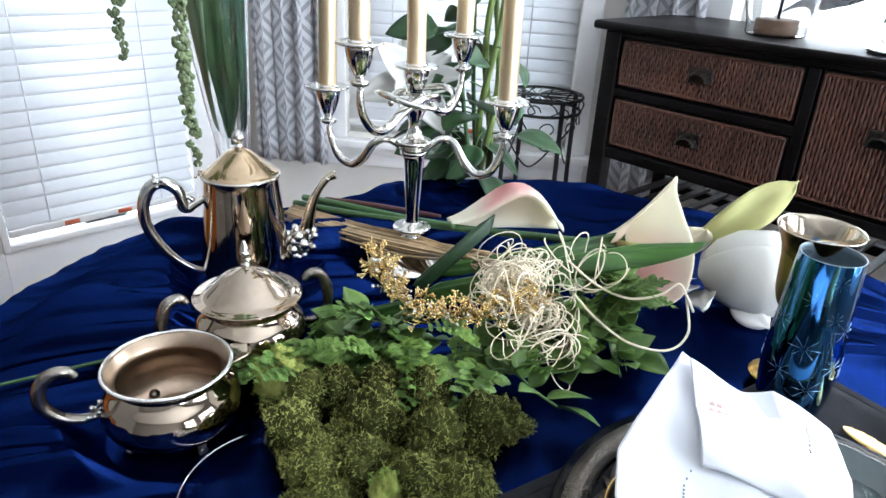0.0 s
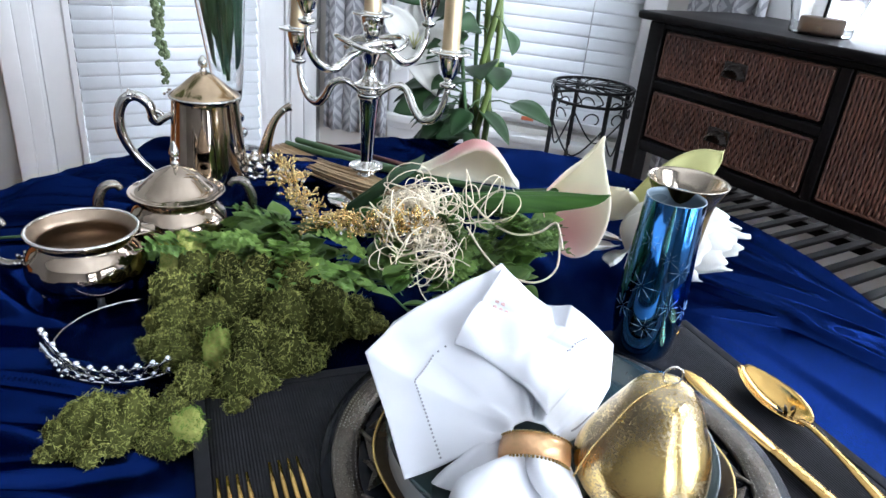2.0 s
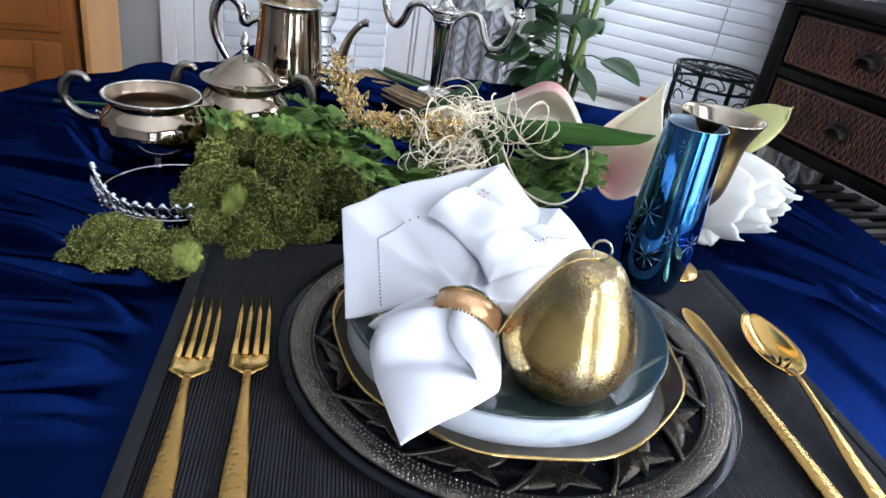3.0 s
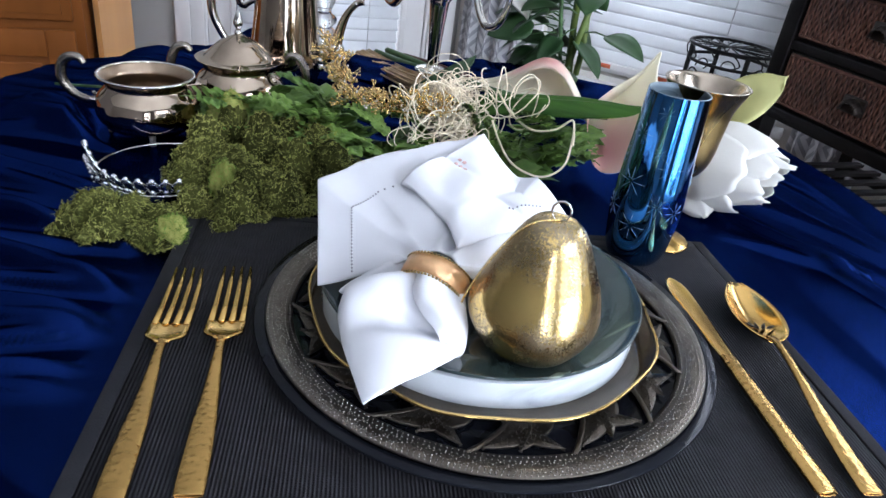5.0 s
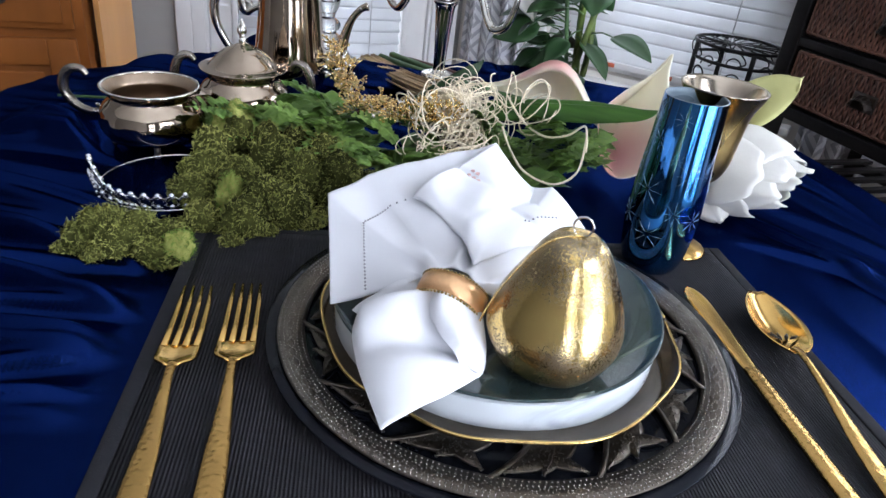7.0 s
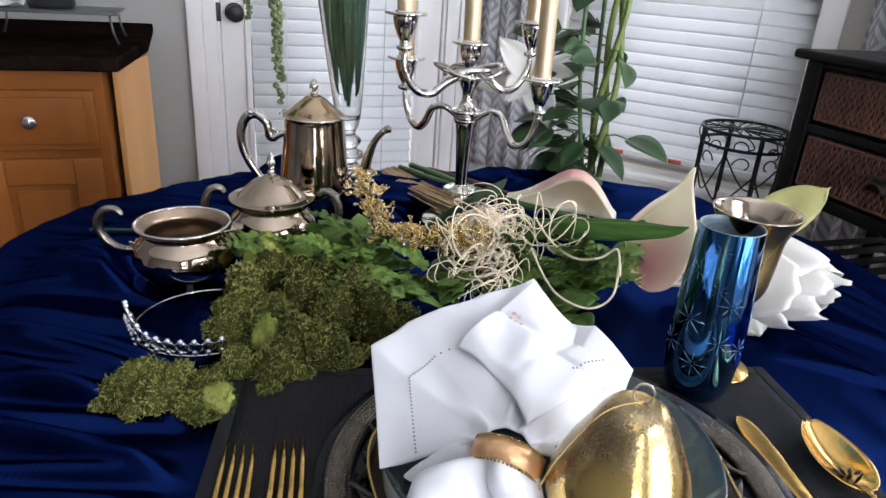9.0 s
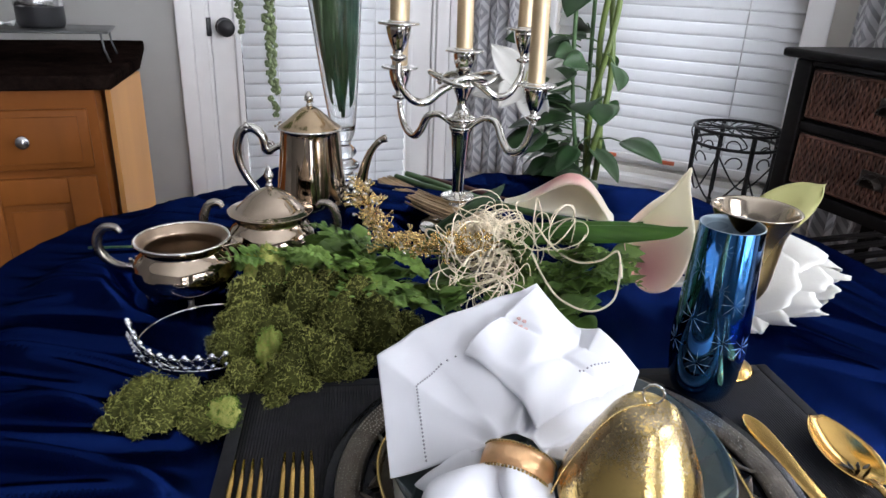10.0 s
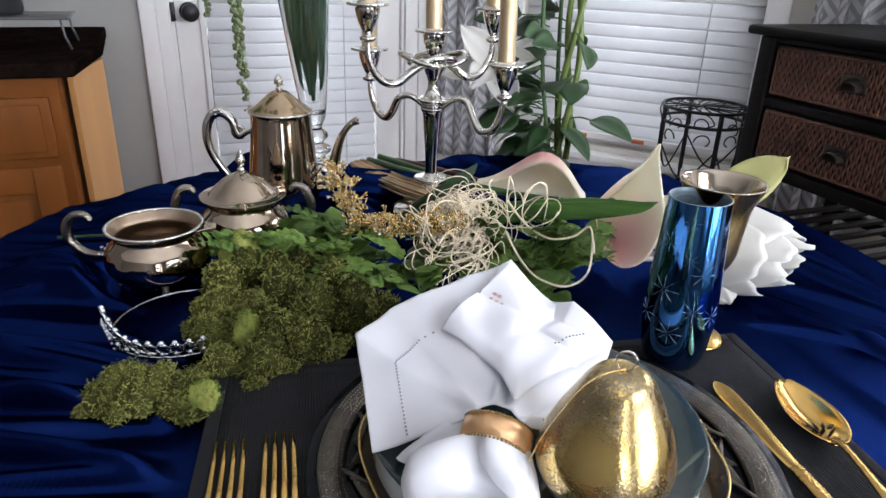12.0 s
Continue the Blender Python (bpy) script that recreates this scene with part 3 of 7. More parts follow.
blind("window_blind", DOORW, LITE[0] + 0.004, LITE[1] - 0.004, 0.265, LITE[3] - 0.012, 0.0437, 0.022, "white slatted blind closed over the glazed door", (0.30, 0.58))
blind("window_blind", WINW, WIN[0] + 0.004, WIN[1] - 0.004, 0.522, WIN[3] - 0.012, 0.0415, 0.024, "white slatted blind closed over the window", (0.32, 0.585))


def curtain(name, m, u0, u1, z0, z1, y, folds, label):
    L = (u1 - u0) * 1.9
    nu, nv = folds * 14, 24

    def fn(u, v):
        z = z0 + (z1 - z0) * v
        a = 0.026 * (0.75 + 0.35 * math.sin(u * 9 + 1))
        return (u0 + (u1 - u0) * u + 0.012 * math.sin(u * folds * 6.283 * 2), y + a * math.sin(u * folds * 2 * math.pi + 0.5 * math.sin(3 * v + u * 4)), z)
    s = sheet(fn, nu, nv)
    ob = solo(name, s, CURTAIN, label, "curtain", m)
    uvl = ob.data.uv_layers.new(name="UVMap")
    w = nu + 1
    for lp in ob.data.loops:
        i, j = lp.vertex_index % w, lp.vertex_index // w
        uvl.data[lp.index].uv = (i / nu * L, j / nv * (z1 - z0))
    md = ob.modifiers.new("thickness", "SOLIDIFY")
    md.thickness = 0.002
    return ob


curtain("curtain", WINW, 0.05, 0.31, 0.39, 2.3, -0.065, 4, "grey and white diamond patterned curtain hanging beside the window")
curtain("curtain", BAYW, 0.02, 0.30, 0.39, 2.3, -0.065, 4, "grey and white diamond patterned curtain beside the sideboard")

# kitchen counter with a clipped corner
CF = Vector((-0.856, 1.178, 0))
CC = Vector((-1.111, 1.418, 0))
CB = Vector((-1.486, 1.683, 0))
fd = Vector((-0.60, -0.80, 0)).normalized()
CE = CF + fd * 1.9
CEB = CB + fd * 1.75


def prism(points, z0, z1, inset=0.0):
    c = sum((Vector(p) for p in points), Vector()) / len(points)
    pts = [Vector(p) + (c - Vector(p)).normalized() * inset for p in points]
    n = len(pts)
    v = [(p.x, p.y, z0) for p in pts] + [(p.x, p.y, z1) for p in pts]
    f = [tuple(reversed(range(n))), tuple(range(n, 2 * n))] + [(i, (i + 1) % n, (i + 1) % n + n, i + n) for i in range(n)]
    return v, f


ct = solo("countertop", prism([CE, CF, CC, CB, CEB], 0.842, 0.874), GRANITE, "dark brown polished granite countertop with a clipped corner", "countertop", None, False)
bv = ct.modifiers.new("edge", "BEVEL")
bv.width, bv.segments = 0.006, 3
cab = thing("base_cabinet", frame_at(CF.x, CF.y, math.degrees(math.atan2(-fd.y, -fd.x))), "honey maple kitchen base cabinet with raised panel doors", "cabinet")
ci = cab.matrix_world.inverted()
loc = [ci @ p for p in (CE, CF, CC, CB, CEB)]
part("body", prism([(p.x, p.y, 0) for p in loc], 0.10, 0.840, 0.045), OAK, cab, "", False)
q0, q1 = ci @ (CF + Vector((-0.066, 0.021, 0))), ci @ (CC + Vector((0.006, -0.021, 0)))
dq = (q1 - q0).normalized()
nq = Vector((dq.y, -dq.x, 0))
if nq.dot(q0 - (loc[0] + loc[4]) / 2) < 0:
    nq = -nq
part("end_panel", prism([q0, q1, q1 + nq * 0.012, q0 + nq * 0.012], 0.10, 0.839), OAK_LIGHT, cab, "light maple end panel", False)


def face(name, x0, x1, z0, z1, y0, th, mat, parent, bevel=0.004):
    """A front piece whose outer face lies at local y0, towards the room."""
    return part(name, box(x0, x1, y0, y0 + th, z0, z1, bevel), mat, parent)


for x0, x1 in ((-0.32, -0.06), (-0.78, -0.36), (-1.24, -0.82), (-1.70, -1.28)):
    dr = face("drawer", x0, x1, 0.665, 0.800, 0.008, 0.024, OAK, cab)
    face("drawer_field", x0 + 0.02, x1 - 0.02, 0.68, 0.785, 0.003, 0.0052, OAK, dr, 0.002)
    part("knob", moved(lathe(smooth_profile([(0.005, 0), (0.006, 0.012), (0.015, 0.02), (0.013, 0.028), (0.002, 0.031)], 3), 20),
                       pose((x0 + x1) / 2, 0.003, 0.735, 90)), STEEL, dr, "brushed steel knob")
    dd = face("door", x0, x1, 0.13, 0.645, 0.012, 0.020, OAK, cab)
    for a, b, c, d in ((x0, x0 + 0.06, 0.13, 0.645), (x1 - 0.06, x1, 0.13, 0.645), (x0 + 0.06, x1 - 0.06, 0.13, 0.19), (x0 + 0.06, x1 - 0.06, 0.585, 0.645)):
        face("stile", a, b, c, d, 0.004, 0.0082, OAK, dd, 0.003)
    face("raised_panel", x0 + 0.075, x1 - 0.075, 0.205, 0.57, 0.006, 0.0062, OAK, dd, 0.004)

# wire rack with a coffee jug on the counter
RK = frame_at(-1.13, 1.19, math.degrees(math.atan2(-fd.y, -fd.x)), 0.874)
rack = thing("wire_rack", RK, "chrome wire rack standing on the granite counter", "rack")
part("shelf", box(-0.16, 0.14, 0.0, 0.20, 0.068, 0.074, 0.003), DULL_STEEL, rack)
for x in (-0.155, 0.135):
    for y in (0.005, 0.195):
        part("leg", tube([(x, y, 0.0), (x * 0.93, y, 0.03), (x * 0.9, y, 0.07)], 0.003, 6), DULL_STEEL, rack)
jug = thing("coffee_jug", RK @ pose(-0.02, 0.11, 0.0742), "dark glass coffee jug with a steel band on a wire rack", "jug")
part("body", lathe([(0.05, 0), (0.055, 0.01), (0.055, 0.10), (0.05, 0.12)], 28), BLACK_PLASTIC, jug)
part("band", lathe([(0.056, 0.05), (0.057, 0.052), (0.057, 0.075), (0.056, 0.077)], 28), STEEL, jug, "steel band")
part("lid", lathe(smooth_profile([(0.05, 0.121), (0.053, 0.15), (0.05, 0.24), (0.02, 0.25)], 3), 28), BLACK_PLASTIC, jug)
solo("paper_napkin", sheet(lambda u, v: ((u - 0.5) * 0.09, (v - 0.5) * 0.07, 0.005 + 0.006 * math.sin(u * 8) * math.sin(v * 7 + 1) + 0.006), 10, 8, 0.001), PAPER,
     "crumpled white paper napkin on a wire rack", "napkin", RK @ pose(-0.12, 0.07, 0.0742))

# ---- the sideboard ----
SB = frame_at(0.341, 2.201, -38.0)
sb = thing("sideboard", SB, "black wooden sideboard with brown woven rattan drawers and dark pulls", "sideboard")
SBW, SBD = 1.42, 0.42
part("top", box(0.0, SBW, 0.0, SBD + 0.02, 0.958, 0.980, 0.008), BLACK_WOOD, sb)
for x in (0.03, SBW - 0.075):
    for y in (0.02, SBD - 0.035):
        part("leg", box(x, x + 0.045, y, y + 0.045, 0.0, 0.956, 0.004), BLACK_WOOD, sb)
part("carcass", cat(box(0.076, SBW - 0.076, 0.045, SBD - 0.01, 0.645, 0.956), ), BLACK_WOOD, sb)
part("side_panel", box(0.036, 0.07, 0.066, SBD - 0.036, 0.63, 0.955), BLACK_WOOD, sb)
part("side_panel", box(SBW - 0.07, SBW - 0.036, 0.066, SBD - 0.036, 0.63, 0.955), BLACK_WOOD, sb)
part("front_rail", box(0.076, SBW - 0.076, 0.024, 0.044, 0.625, 0.655, 0.003), BLACK_WOOD, sb)
part("front_rail", box(0.076, SBW - 0.076, 0.024, 0.044, 0.943, 0.956, 0.003), BLACK_WOOD, sb)
part("mid_rail", box(0.076, 0.545, 0.024, 0.044, 0.793, 0.815, 0.003), BLACK_WOOD, sb)
for x in (0.545, 0.87):
    part("divider", box(x, x + 0.026, 0.024, 0.044, 0.656, 0.942, 0.003), BLACK_WOOD, sb)


def rattan_panel(x0, x1, z0, z1, parent, pull=True):
    d = part("drawer", box(x0, x1, 0.030, 0.043, z0, z1, 0.003), BLACK_WOOD, parent)
    ws = []
    n = int((x1 - x0 - 0.016) / 0.0082)
    for k in range(n):
        x = x0 + 0.012 + (x1 - x0 - 0.024) * (k + 0.5) / n
        ph = (k % 2) * math.pi
        rows = max(3, round((z1 - z0) / 0.034))
        nq = rows * 6
        pts = [(x + 0.0005 * math.sin(2 * math.pi * rows * q / nq + 1.3 * k), 0.0282 + 0.0020 * math.sin(2 * math.pi * rows * q / nq + ph + 0.25 * math.sin(k)), z0 + 0.010 + (z1 - z0 - 0.020) * q / nq) for q in range(nq + 1)]
        ws.append(tube(pts, 0.0037, 5))
    part("weave", cat(*ws), RATTAN, d, "brown woven rattan")
    e = [(x0 + 0.008, 0.0275, z0 + 0.008), (x1 - 0.008, 0.0275, z0 + 0.008), (x1 - 0.008, 0.0275, z1 - 0.008), (x0 + 0.008, 0.0275, z1 - 0.008), (x0 + 0.008, 0.0275, z0 + 0.008)]
    for a, b in zip(e, e[1:]):
        pts = [Vector(a).lerp(Vector(b), q / 40) for q in range(41)]
        part("braid", cat(*[tube([p + Vector((0, 0.0022 * math.cos(1.6 * i + o), 0.0022 * math.sin(1.6 * i + o) if abs(a[2] - b[2]) < 1e-6 else 0))
                                  for i, p in enumerate(pts)], 0.003, 5) for o in (0, math.pi)]), RATTAN, d, "braided rattan edge")
    if pull:
        xm, zm = (x0 + x1) / 2, (z0 + z1) / 2
        if z1 - z0 > 0.2:
            zm = z1 - 0.12
        sh = []

        def cup(u, v):
            a = math.pi * u
            r = 0.030 * (1 - 0.25 * v)
            return (xm + r * math.cos(a) * 1.0, 0.020 - 0.018 * math.sin(v * math.pi / 2), zm - 0.012 + r * math.sin(a) * (1 - 0.15 * v))
        pl = part("pull", cat(sheet(cup, 16, 6, 0.002), box(xm - 0.031, xm + 0.031, 0.018, 0.024, zm - 0.016, zm + 0.022, 0.004)), BRONZE, d, "dark bronze cup pull")
        for k in range(7):
            a = math.pi * (k + 0.5) / 7
            sh.append(tube([(xm + 0.029 * math.cos(a), 0.019, zm - 0.012 + 0.029 * math.sin(a)), (xm + 0.022 * math.cos(a), 0.001, zm - 0.012 + 0.019 * math.sin(a))], 0.0022, 5))
        part("flute", cat(*sh), BRONZE, pl)


for x0, x1, z0, z1 in ((0.080, 0.541, 0.820, 0.941), (0.080, 0.541, 0.660, 0.790), (0.574, 0.866, 0.660, 0.941), (0.900, 1.340, 0.820, 0.941), (0.900, 1.340, 0.660, 0.790)):
    rattan_panel(x0, x1, z0, z1, sb)
for y in (0.05, SBD - 0.05):
    part("shelf_rail", box(0.076, SBW - 0.076, y - 0.012, y + 0.012, 0.465, 0.492, 0.003), BLACK_WOOD, sb)
slat_me = mesh_of("shelf_slat", box(-0.011, 0.011, 0.03, SBD - 0.03, 0.493, 0.503, 0.002), BLACK_WOOD, False)
for k in range(22):
    o = new("shelf_slat", slat_me)
    o.parent = sb
    o.matrix_local = pose(0.10 + k * 0.058, 0, 0)

# glass things on the sideboard
hb = thing("hurricane_glass", SB @ pose(0.40, 0.16, 0.9803), "clear glass hurricane bowl holding a brown pillar candle", "candle holder")
part("bowl", vessel([(0.055, 0.0), (0.066, 0.004), (0.068, 0.03), (0.078, 0.07), (0.085, 0.12), (0.075, 0.18), (0.07, 0.22)], 0.003, 40), GLASS, hb)
part("candle", lathe([(0.046, 0.0045), (0.048, 0.008), (0.048, 0.036), (0.044, 0.038)], 32), CANDLE_WAX, hb, "brown pillar candle")
part("wick", tube([(0, 0, 0.037), (0.002, 0, 0.12)], 0.004, 6), IRON, hb)
gb = thing("glass_ball_stand", SB @ pose(0.70, 0.12, 0.9803), "clear glass ball on a flat silver tray stand", "ornament")
part("tray", lathe([(0.07, 0), (0.085, 0.003), (0.088, 0.010), (0.08, 0.007), (0.02, 0.006)], 40), SILVER_BRIGHT, gb)
part("ball", moved(lathe(smooth_profile([(0.004, 0.0), (0.03, 0.01), (0.042, 0.042), (0.03, 0.074), (0.004, 0.084)], 5), 32), pose(-0.03, 0, 0.008)), GLASS, gb)
part("wire_stem", tube(spline([(0.05, 0, 0.008), (0.05, 0, 0.06), (0.03, 0, 0.10), (0.06, 0, 0.13)], 6), 0.003, 6), IRON, gb)

# ---- wrought iron plant stand ----
ps = thing("plant_stand", pose(0.225, 2.515, 0, 0, 0, 12), "black wrought iron plant stand with scrollwork", "stand")
for z, r in ((0.713, 0.128), (0.668, 0.124)):
    part("ring", tube([(r * math.cos(a), r * math.sin(a), z) for a in [2 * math.pi * k / 48 for k in range(49)]], 0.005, 6), IRON, ps)
for k in range(12):
    a = 2 * math.pi * k / 12
    c, s_ = math.cos(a), math.sin(a)
    part("rim_scroll", tube(spline([(0.128 * c, 0.128 * s_, 0.71), (0.134 * math.cos(a + .12), 0.134 * math.sin(a + .12), 0.70), (0.131 * math.cos(a + .2), 0.131 * math.sin(a + .2), 0.683),
                                    (0.126 * math.cos(a + .12), 0.126 * math.sin(a + .12), 0.675), (0.126 * c, 0.126 * s_, 0.669)], 5), 0.0022, 5), IRON, ps)
for k in range(9):
    a = math.pi * k / 9
    part("top_wire", tube([(0.126 * math.cos(a), 0.126 * math.sin(a), 0.711), (0.03 * math.cos(a + .5), 0.03 * math.sin(a + .5), 0.712), (-0.126 * math.cos(a), -0.126 * math.sin(a), 0.711)], 0.0022, 5), IRON, ps)
for k in range(4):
    a = math.pi / 2 * k + 0.35
    c, s_ = math.cos(a), math.sin(a)
    part("leg", tube(spline([(0.125 * c, 0.125 * s_, 0.712), (0.128 * c, 0.128 * s_, 0.4), (0.14 * c, 0.14 * s_, 0.1), (0.155 * c, 0.155 * s_, 0.004)], 5), 0.0080, 6), IRON, ps)
    for sg in (-1, 1):
        pts = []
        for q in range(22):
            th = q / 21 * 4.2
            rr = 0.030 * (1 - q / 30)
            aa = a + sg * (0.30 + rr * math.cos(th) / 0.125)
            pts.append((0.125 * math.cos(aa), 0.125 * math.sin(aa), 0.625 + rr * math.sin(th)))
        part("leg_scroll", tube(pts, 0.0024, 5), IRON, ps)
    a2 = a + math.pi / 4
    part("brace", tube(spline([(0.126 * c, 0.126 * s_, 0.60), (0.10 * math.cos(a2), 0.10 * math.sin(a2), 0.50), (0.126 * math.cos(a + math.pi / 2), 0.126 * math.sin(a + math.pi / 2), 0.60)], 8), 0.003, 5), IRON, ps)

# ---- the table and its cloth ----
TX, TY, TR, TZ = 0.250, 0.946, 0.568, 0.760


def edge_factor(a):
    """The top is cut a little straighter on the side towards the glazed door."""
    d = (np.asarray(a) - math.radians(133) + math.pi) % (2 * math.pi) - math.pi
    e = (np.asarray(a) - math.radians(203) + math.pi) % (2 * math.pi) - math.pi
    return 1 - 0.15 * np.exp(-(d / 0.36) ** 2) + 0.06 * np.exp(-(e / 0.28) ** 2)


tb = thing("round_table", pose(TX, TY, 0), "round wooden pedestal table hidden under a blue cloth", "table")
part("tabletop", lathe([(TR - 0.03, 0.725), (TR - 0.015, 0.73), (TR - 0.015, 0.742), (TR - 0.02, 0.746)], 72, lambda a, z: float(edge_factor(a))), CLOTH_UNDER, tb)
part("pedestal", lathe(smooth_profile([(0.28, 0.0), (0.26, 0.04), (0.07, 0.09), (0.06, 0.4), (0.10, 0.68), (0.2, 0.722)], 5), 32), CLOTH_UNDER, tb)

MC = Vector((0.483, 0.681))                # middle of the placemat
MANG = 41.0                                # turn of the place setting


def folds(x, y):
    """Height of the cloth's folds over the table plane."""
    x, y = np.asarray(x, float), np.asarray(y, float)
    z = np.zeros_like(x)
    # long folds that run over the near left of the table
    a = math.radians(24)
    u = x * math.cos(a) + y * math.sin(a)
    v = -x * math.sin(a) + y * math.cos(a)
    r2 = np.random.default_rng(11)
    left = 1 / (1 + np.exp((x - 0.12 - 0.20 * (y - 0.6)) / 0.05))
    left *= 1 / (1 + np.exp((np.hypot(x - TX, y - TY) - 0.50) / 0.014)) * 0.88 + 0.12
    for k in range(29):
        v0 = 0.18 + 0.034 * k + r2.uniform(-0.018, 0.018)
        h = r2.uniform(0.022, 0.040)
        u0 = r2.uniform(-0.20, 0.40)
        ln = r2.uniform(0.22, 0.55)
        back = r2.uniform(0.016, 0.040)
        line = v0 + 0.014 * np.sin(u * r2.uniform(5, 10) + r2.uniform(0, 6)) + 0.16 * (u - 0.1) * r2.uniform(-1, 1)
        d = v - line
        z += left * h * np.exp(-np.maximum(d, 0) / back) / (1 + np.exp(-np.clip(d, -0.2, 0.2) / 0.0030)) * np.exp(-((u - u0) / ln) ** 2)
    for k in range(22):
        v0 = r2.uniform(0.20, 1.15)
        w = r2.uniform(0.005, 0.010)
        h = r2.uniform(0.002, 0.007)
        u0 = r2.uniform(-0.20, 0.45)
        ln = r2.uniform(0.08, 0.25)
        line = v0 + 0.018 * np.sin(u * r2.uniform(5, 11) + r2.uniform(0, 6)) + 0.25 * (u - u0) * r2.uniform(-1, 1)
        z += left * h * np.exp(-((v - line) / w) ** 2) * np.exp(-((u - u0) / ln) ** 2)
    # a few soft folds on the right, running away from the place setting
    right = 1 / (1 + np.exp((0.60 - x - 0.35 * (y - 0.9)) / 0.03))
    for x0, y0, an, ln, h, w in ((0.66, 1.035, -22, 0.20, 0.012, 0.009), (0.70, 1.10, -14, 0.16, 0.010, 0.016), (0.64, 1.17, -35, 0.16, 0.014, 0.014), (0.60, 1.24, -42, 0.15, 0.014, 0.016), (0.72, 0.90, -38, 0.20, 0.004, 0.030), (0.62, 1.02, 15, 0.12, 0.008, 0.012), (0.76, 1.02, -30, 0.14, 0.006, 0.020)):
        an = math.radians(an)
        uu = (x - x0) * math.cos(an) + (y - y0) * math.sin(an)
        vv = -(x - x0) * math.sin(an) + (y - y0) * math.cos(an) + 0.010 * np.sin(uu * 13 + 9 * x0)
        z += right * h * np.exp(-np.where(vv > 0, vv / (1.8 * w), vv / (0.6 * w)) ** 2) * np.exp(-(uu / ln) ** 2)
    # soft folds between the near left edge and the placemat
    cm, sm = math.cos(math.radians(MANG)), math.sin(math.radians(MANG))
    near = 1 / (1 + np.exp(((x - MC.x) * cm + (y - MC.y) * sm + 0.285) / 0.008)) / (1 + np.exp((y - 0.66 + 0.3 * x) / 0.03))
    for k in range(13):
        an = math.radians(r2.uniform(24, 50))
        uu = (x - 0.2) * math.cos(an) + (y - 0.52) * math.sin(an)
        vv = -(x - 0.2) * math.sin(an) + (y - 0.52) * math.cos(an) - (0.020 * k - 0.13) + 0.008 * np.sin(uu * 16 + 2.1 * k)
        w = r2.uniform(0.006, 0.012)
        z += near * r2.uniform(0.008, 0.018) * np.exp(-np.where(vv > 0, vv / (1.8 * w), vv / (0.7 * w)) ** 2) * np.exp(-((uu - r2.uniform(-0.1, 0.1)) / r2.uniform(0.12, 0.25)) ** 2)
    # bunched cloth along the far edge
    far = 1 / (1 + np.exp((1.30 - y + 0.15 * np.abs(x - 0.25)) / 0.03))
    for k in range(26):
        an = math.radians(r2.uniform(-40, 40))
        x0, y0 = r2.uniform(-0.15, 0.62), r2.uniform(1.27, 1.55)
        uu = (x - x0) * math.cos(an) + (y - y0) * math.sin(an)
        vv = -(x - x0) * math.sin(an) + (y - y0) * math.cos(an) + 0.015 * np.sin(uu * 20 + k)
        z += far * r2.uniform(0.004, 0.013) * np.exp(-(vv / r2.uniform(0.010, 0.024)) ** 2) * np.exp(-(uu / r2.uniform(0.06, 0.16)) ** 2)
    # flat where the placemat and the silver stand
    c, s = math.cos(math.radians(MANG)), math.sin(math.radians(MANG))
    mx, my = (x - MC.x) * c + (y - MC.y) * s, -(x - MC.x) * s + (y - MC.y) * c
    dm = np.maximum(np.abs(mx) - 0.25, np.abs(my) - 0.19)
    z *= np.clip(dm / 0.035, 0, 1)
    for px, py, pr in ((-0.068, 0.991, 0.06), (0.0, 0.85, 0.06), (-0.018, 0.737, 0.055), (0.103, 1.112, 0.07), (-0.155, 1.168, 0.06), (0.145, 1.51, 0.05), (0.52, 0.94, 0.04), (0.075, 0.695, 0.045)):
        z *= np.clip((np.hypot(x - px, y - py) - pr) / 0.03, 0.05, 1)
    z *= 1 - 0.7 * np.exp(-(((x - 0.155) / 0.05) ** 2 + ((y - 0.572) / 0.04) ** 2))
    return z


def cloth_shape():
    nt, nr = 1080, 250
    th = np.linspace(0, 2 * np.pi, nt, endpoint=False)
    rows = []
    for k in range(nr + 1):
        r = (TR - 0.012) * edge_factor(th) * (k / nr) ** 0.9 + 1e-4
        x, y = TX + r * np.cos(th), TY + r * np.sin(th)
        z = TZ - 0.002 + folds(x, y) + 0.0006 * np.sin(40 * x + 17 * y)
        rows.append(np.stack([x, y, z], 1))
    edge = rows[-1][:, 2] - TZ
    pl = np.random.default_rng(3)
    ph = pl.uniform(0, 6.28, 8)
    for k in range(1, 34):
        q = k / 33
        drop = 0.46 * q ** 1.15
        bend = min(1.0, k / 5)
        pleat = 0.5 + 0.5 * np.sin(23 * th + 1.5 * np.sin(5 * th + ph[0]) + ph[1])
        out = 0.014 * math.sin(bend * math.pi / 2) + 0.055 * q ** 0.8 * pleat + 0.012 * q * np.sin(7 * th + ph[2])
        r = (TR - 0.012) * edge_factor(th) + out
        z = TZ + edge * (1 - bend) ** 1 - 0.014 * (1 - math.cos(bend * math.pi / 2)) - drop * (0.94 + 0.06 * np.sin(4 * th))
        rows.append(np.stack([TX + r * np.cos(th), TY + r * np.sin(th), z * np.ones(nt)], 1))
    v = np.concatenate(rows)
    n = len(rows)
    i = np.arange(nt)
    j = (i + 1) % nt
    f = np.concatenate([np.stack([k * nt + i, k * nt + j, (k + 1) * nt + j, (k + 1) * nt + i], 1) for k in range(n - 1)])
    return v.tolist(), [tuple(q) for q in f.tolist()]


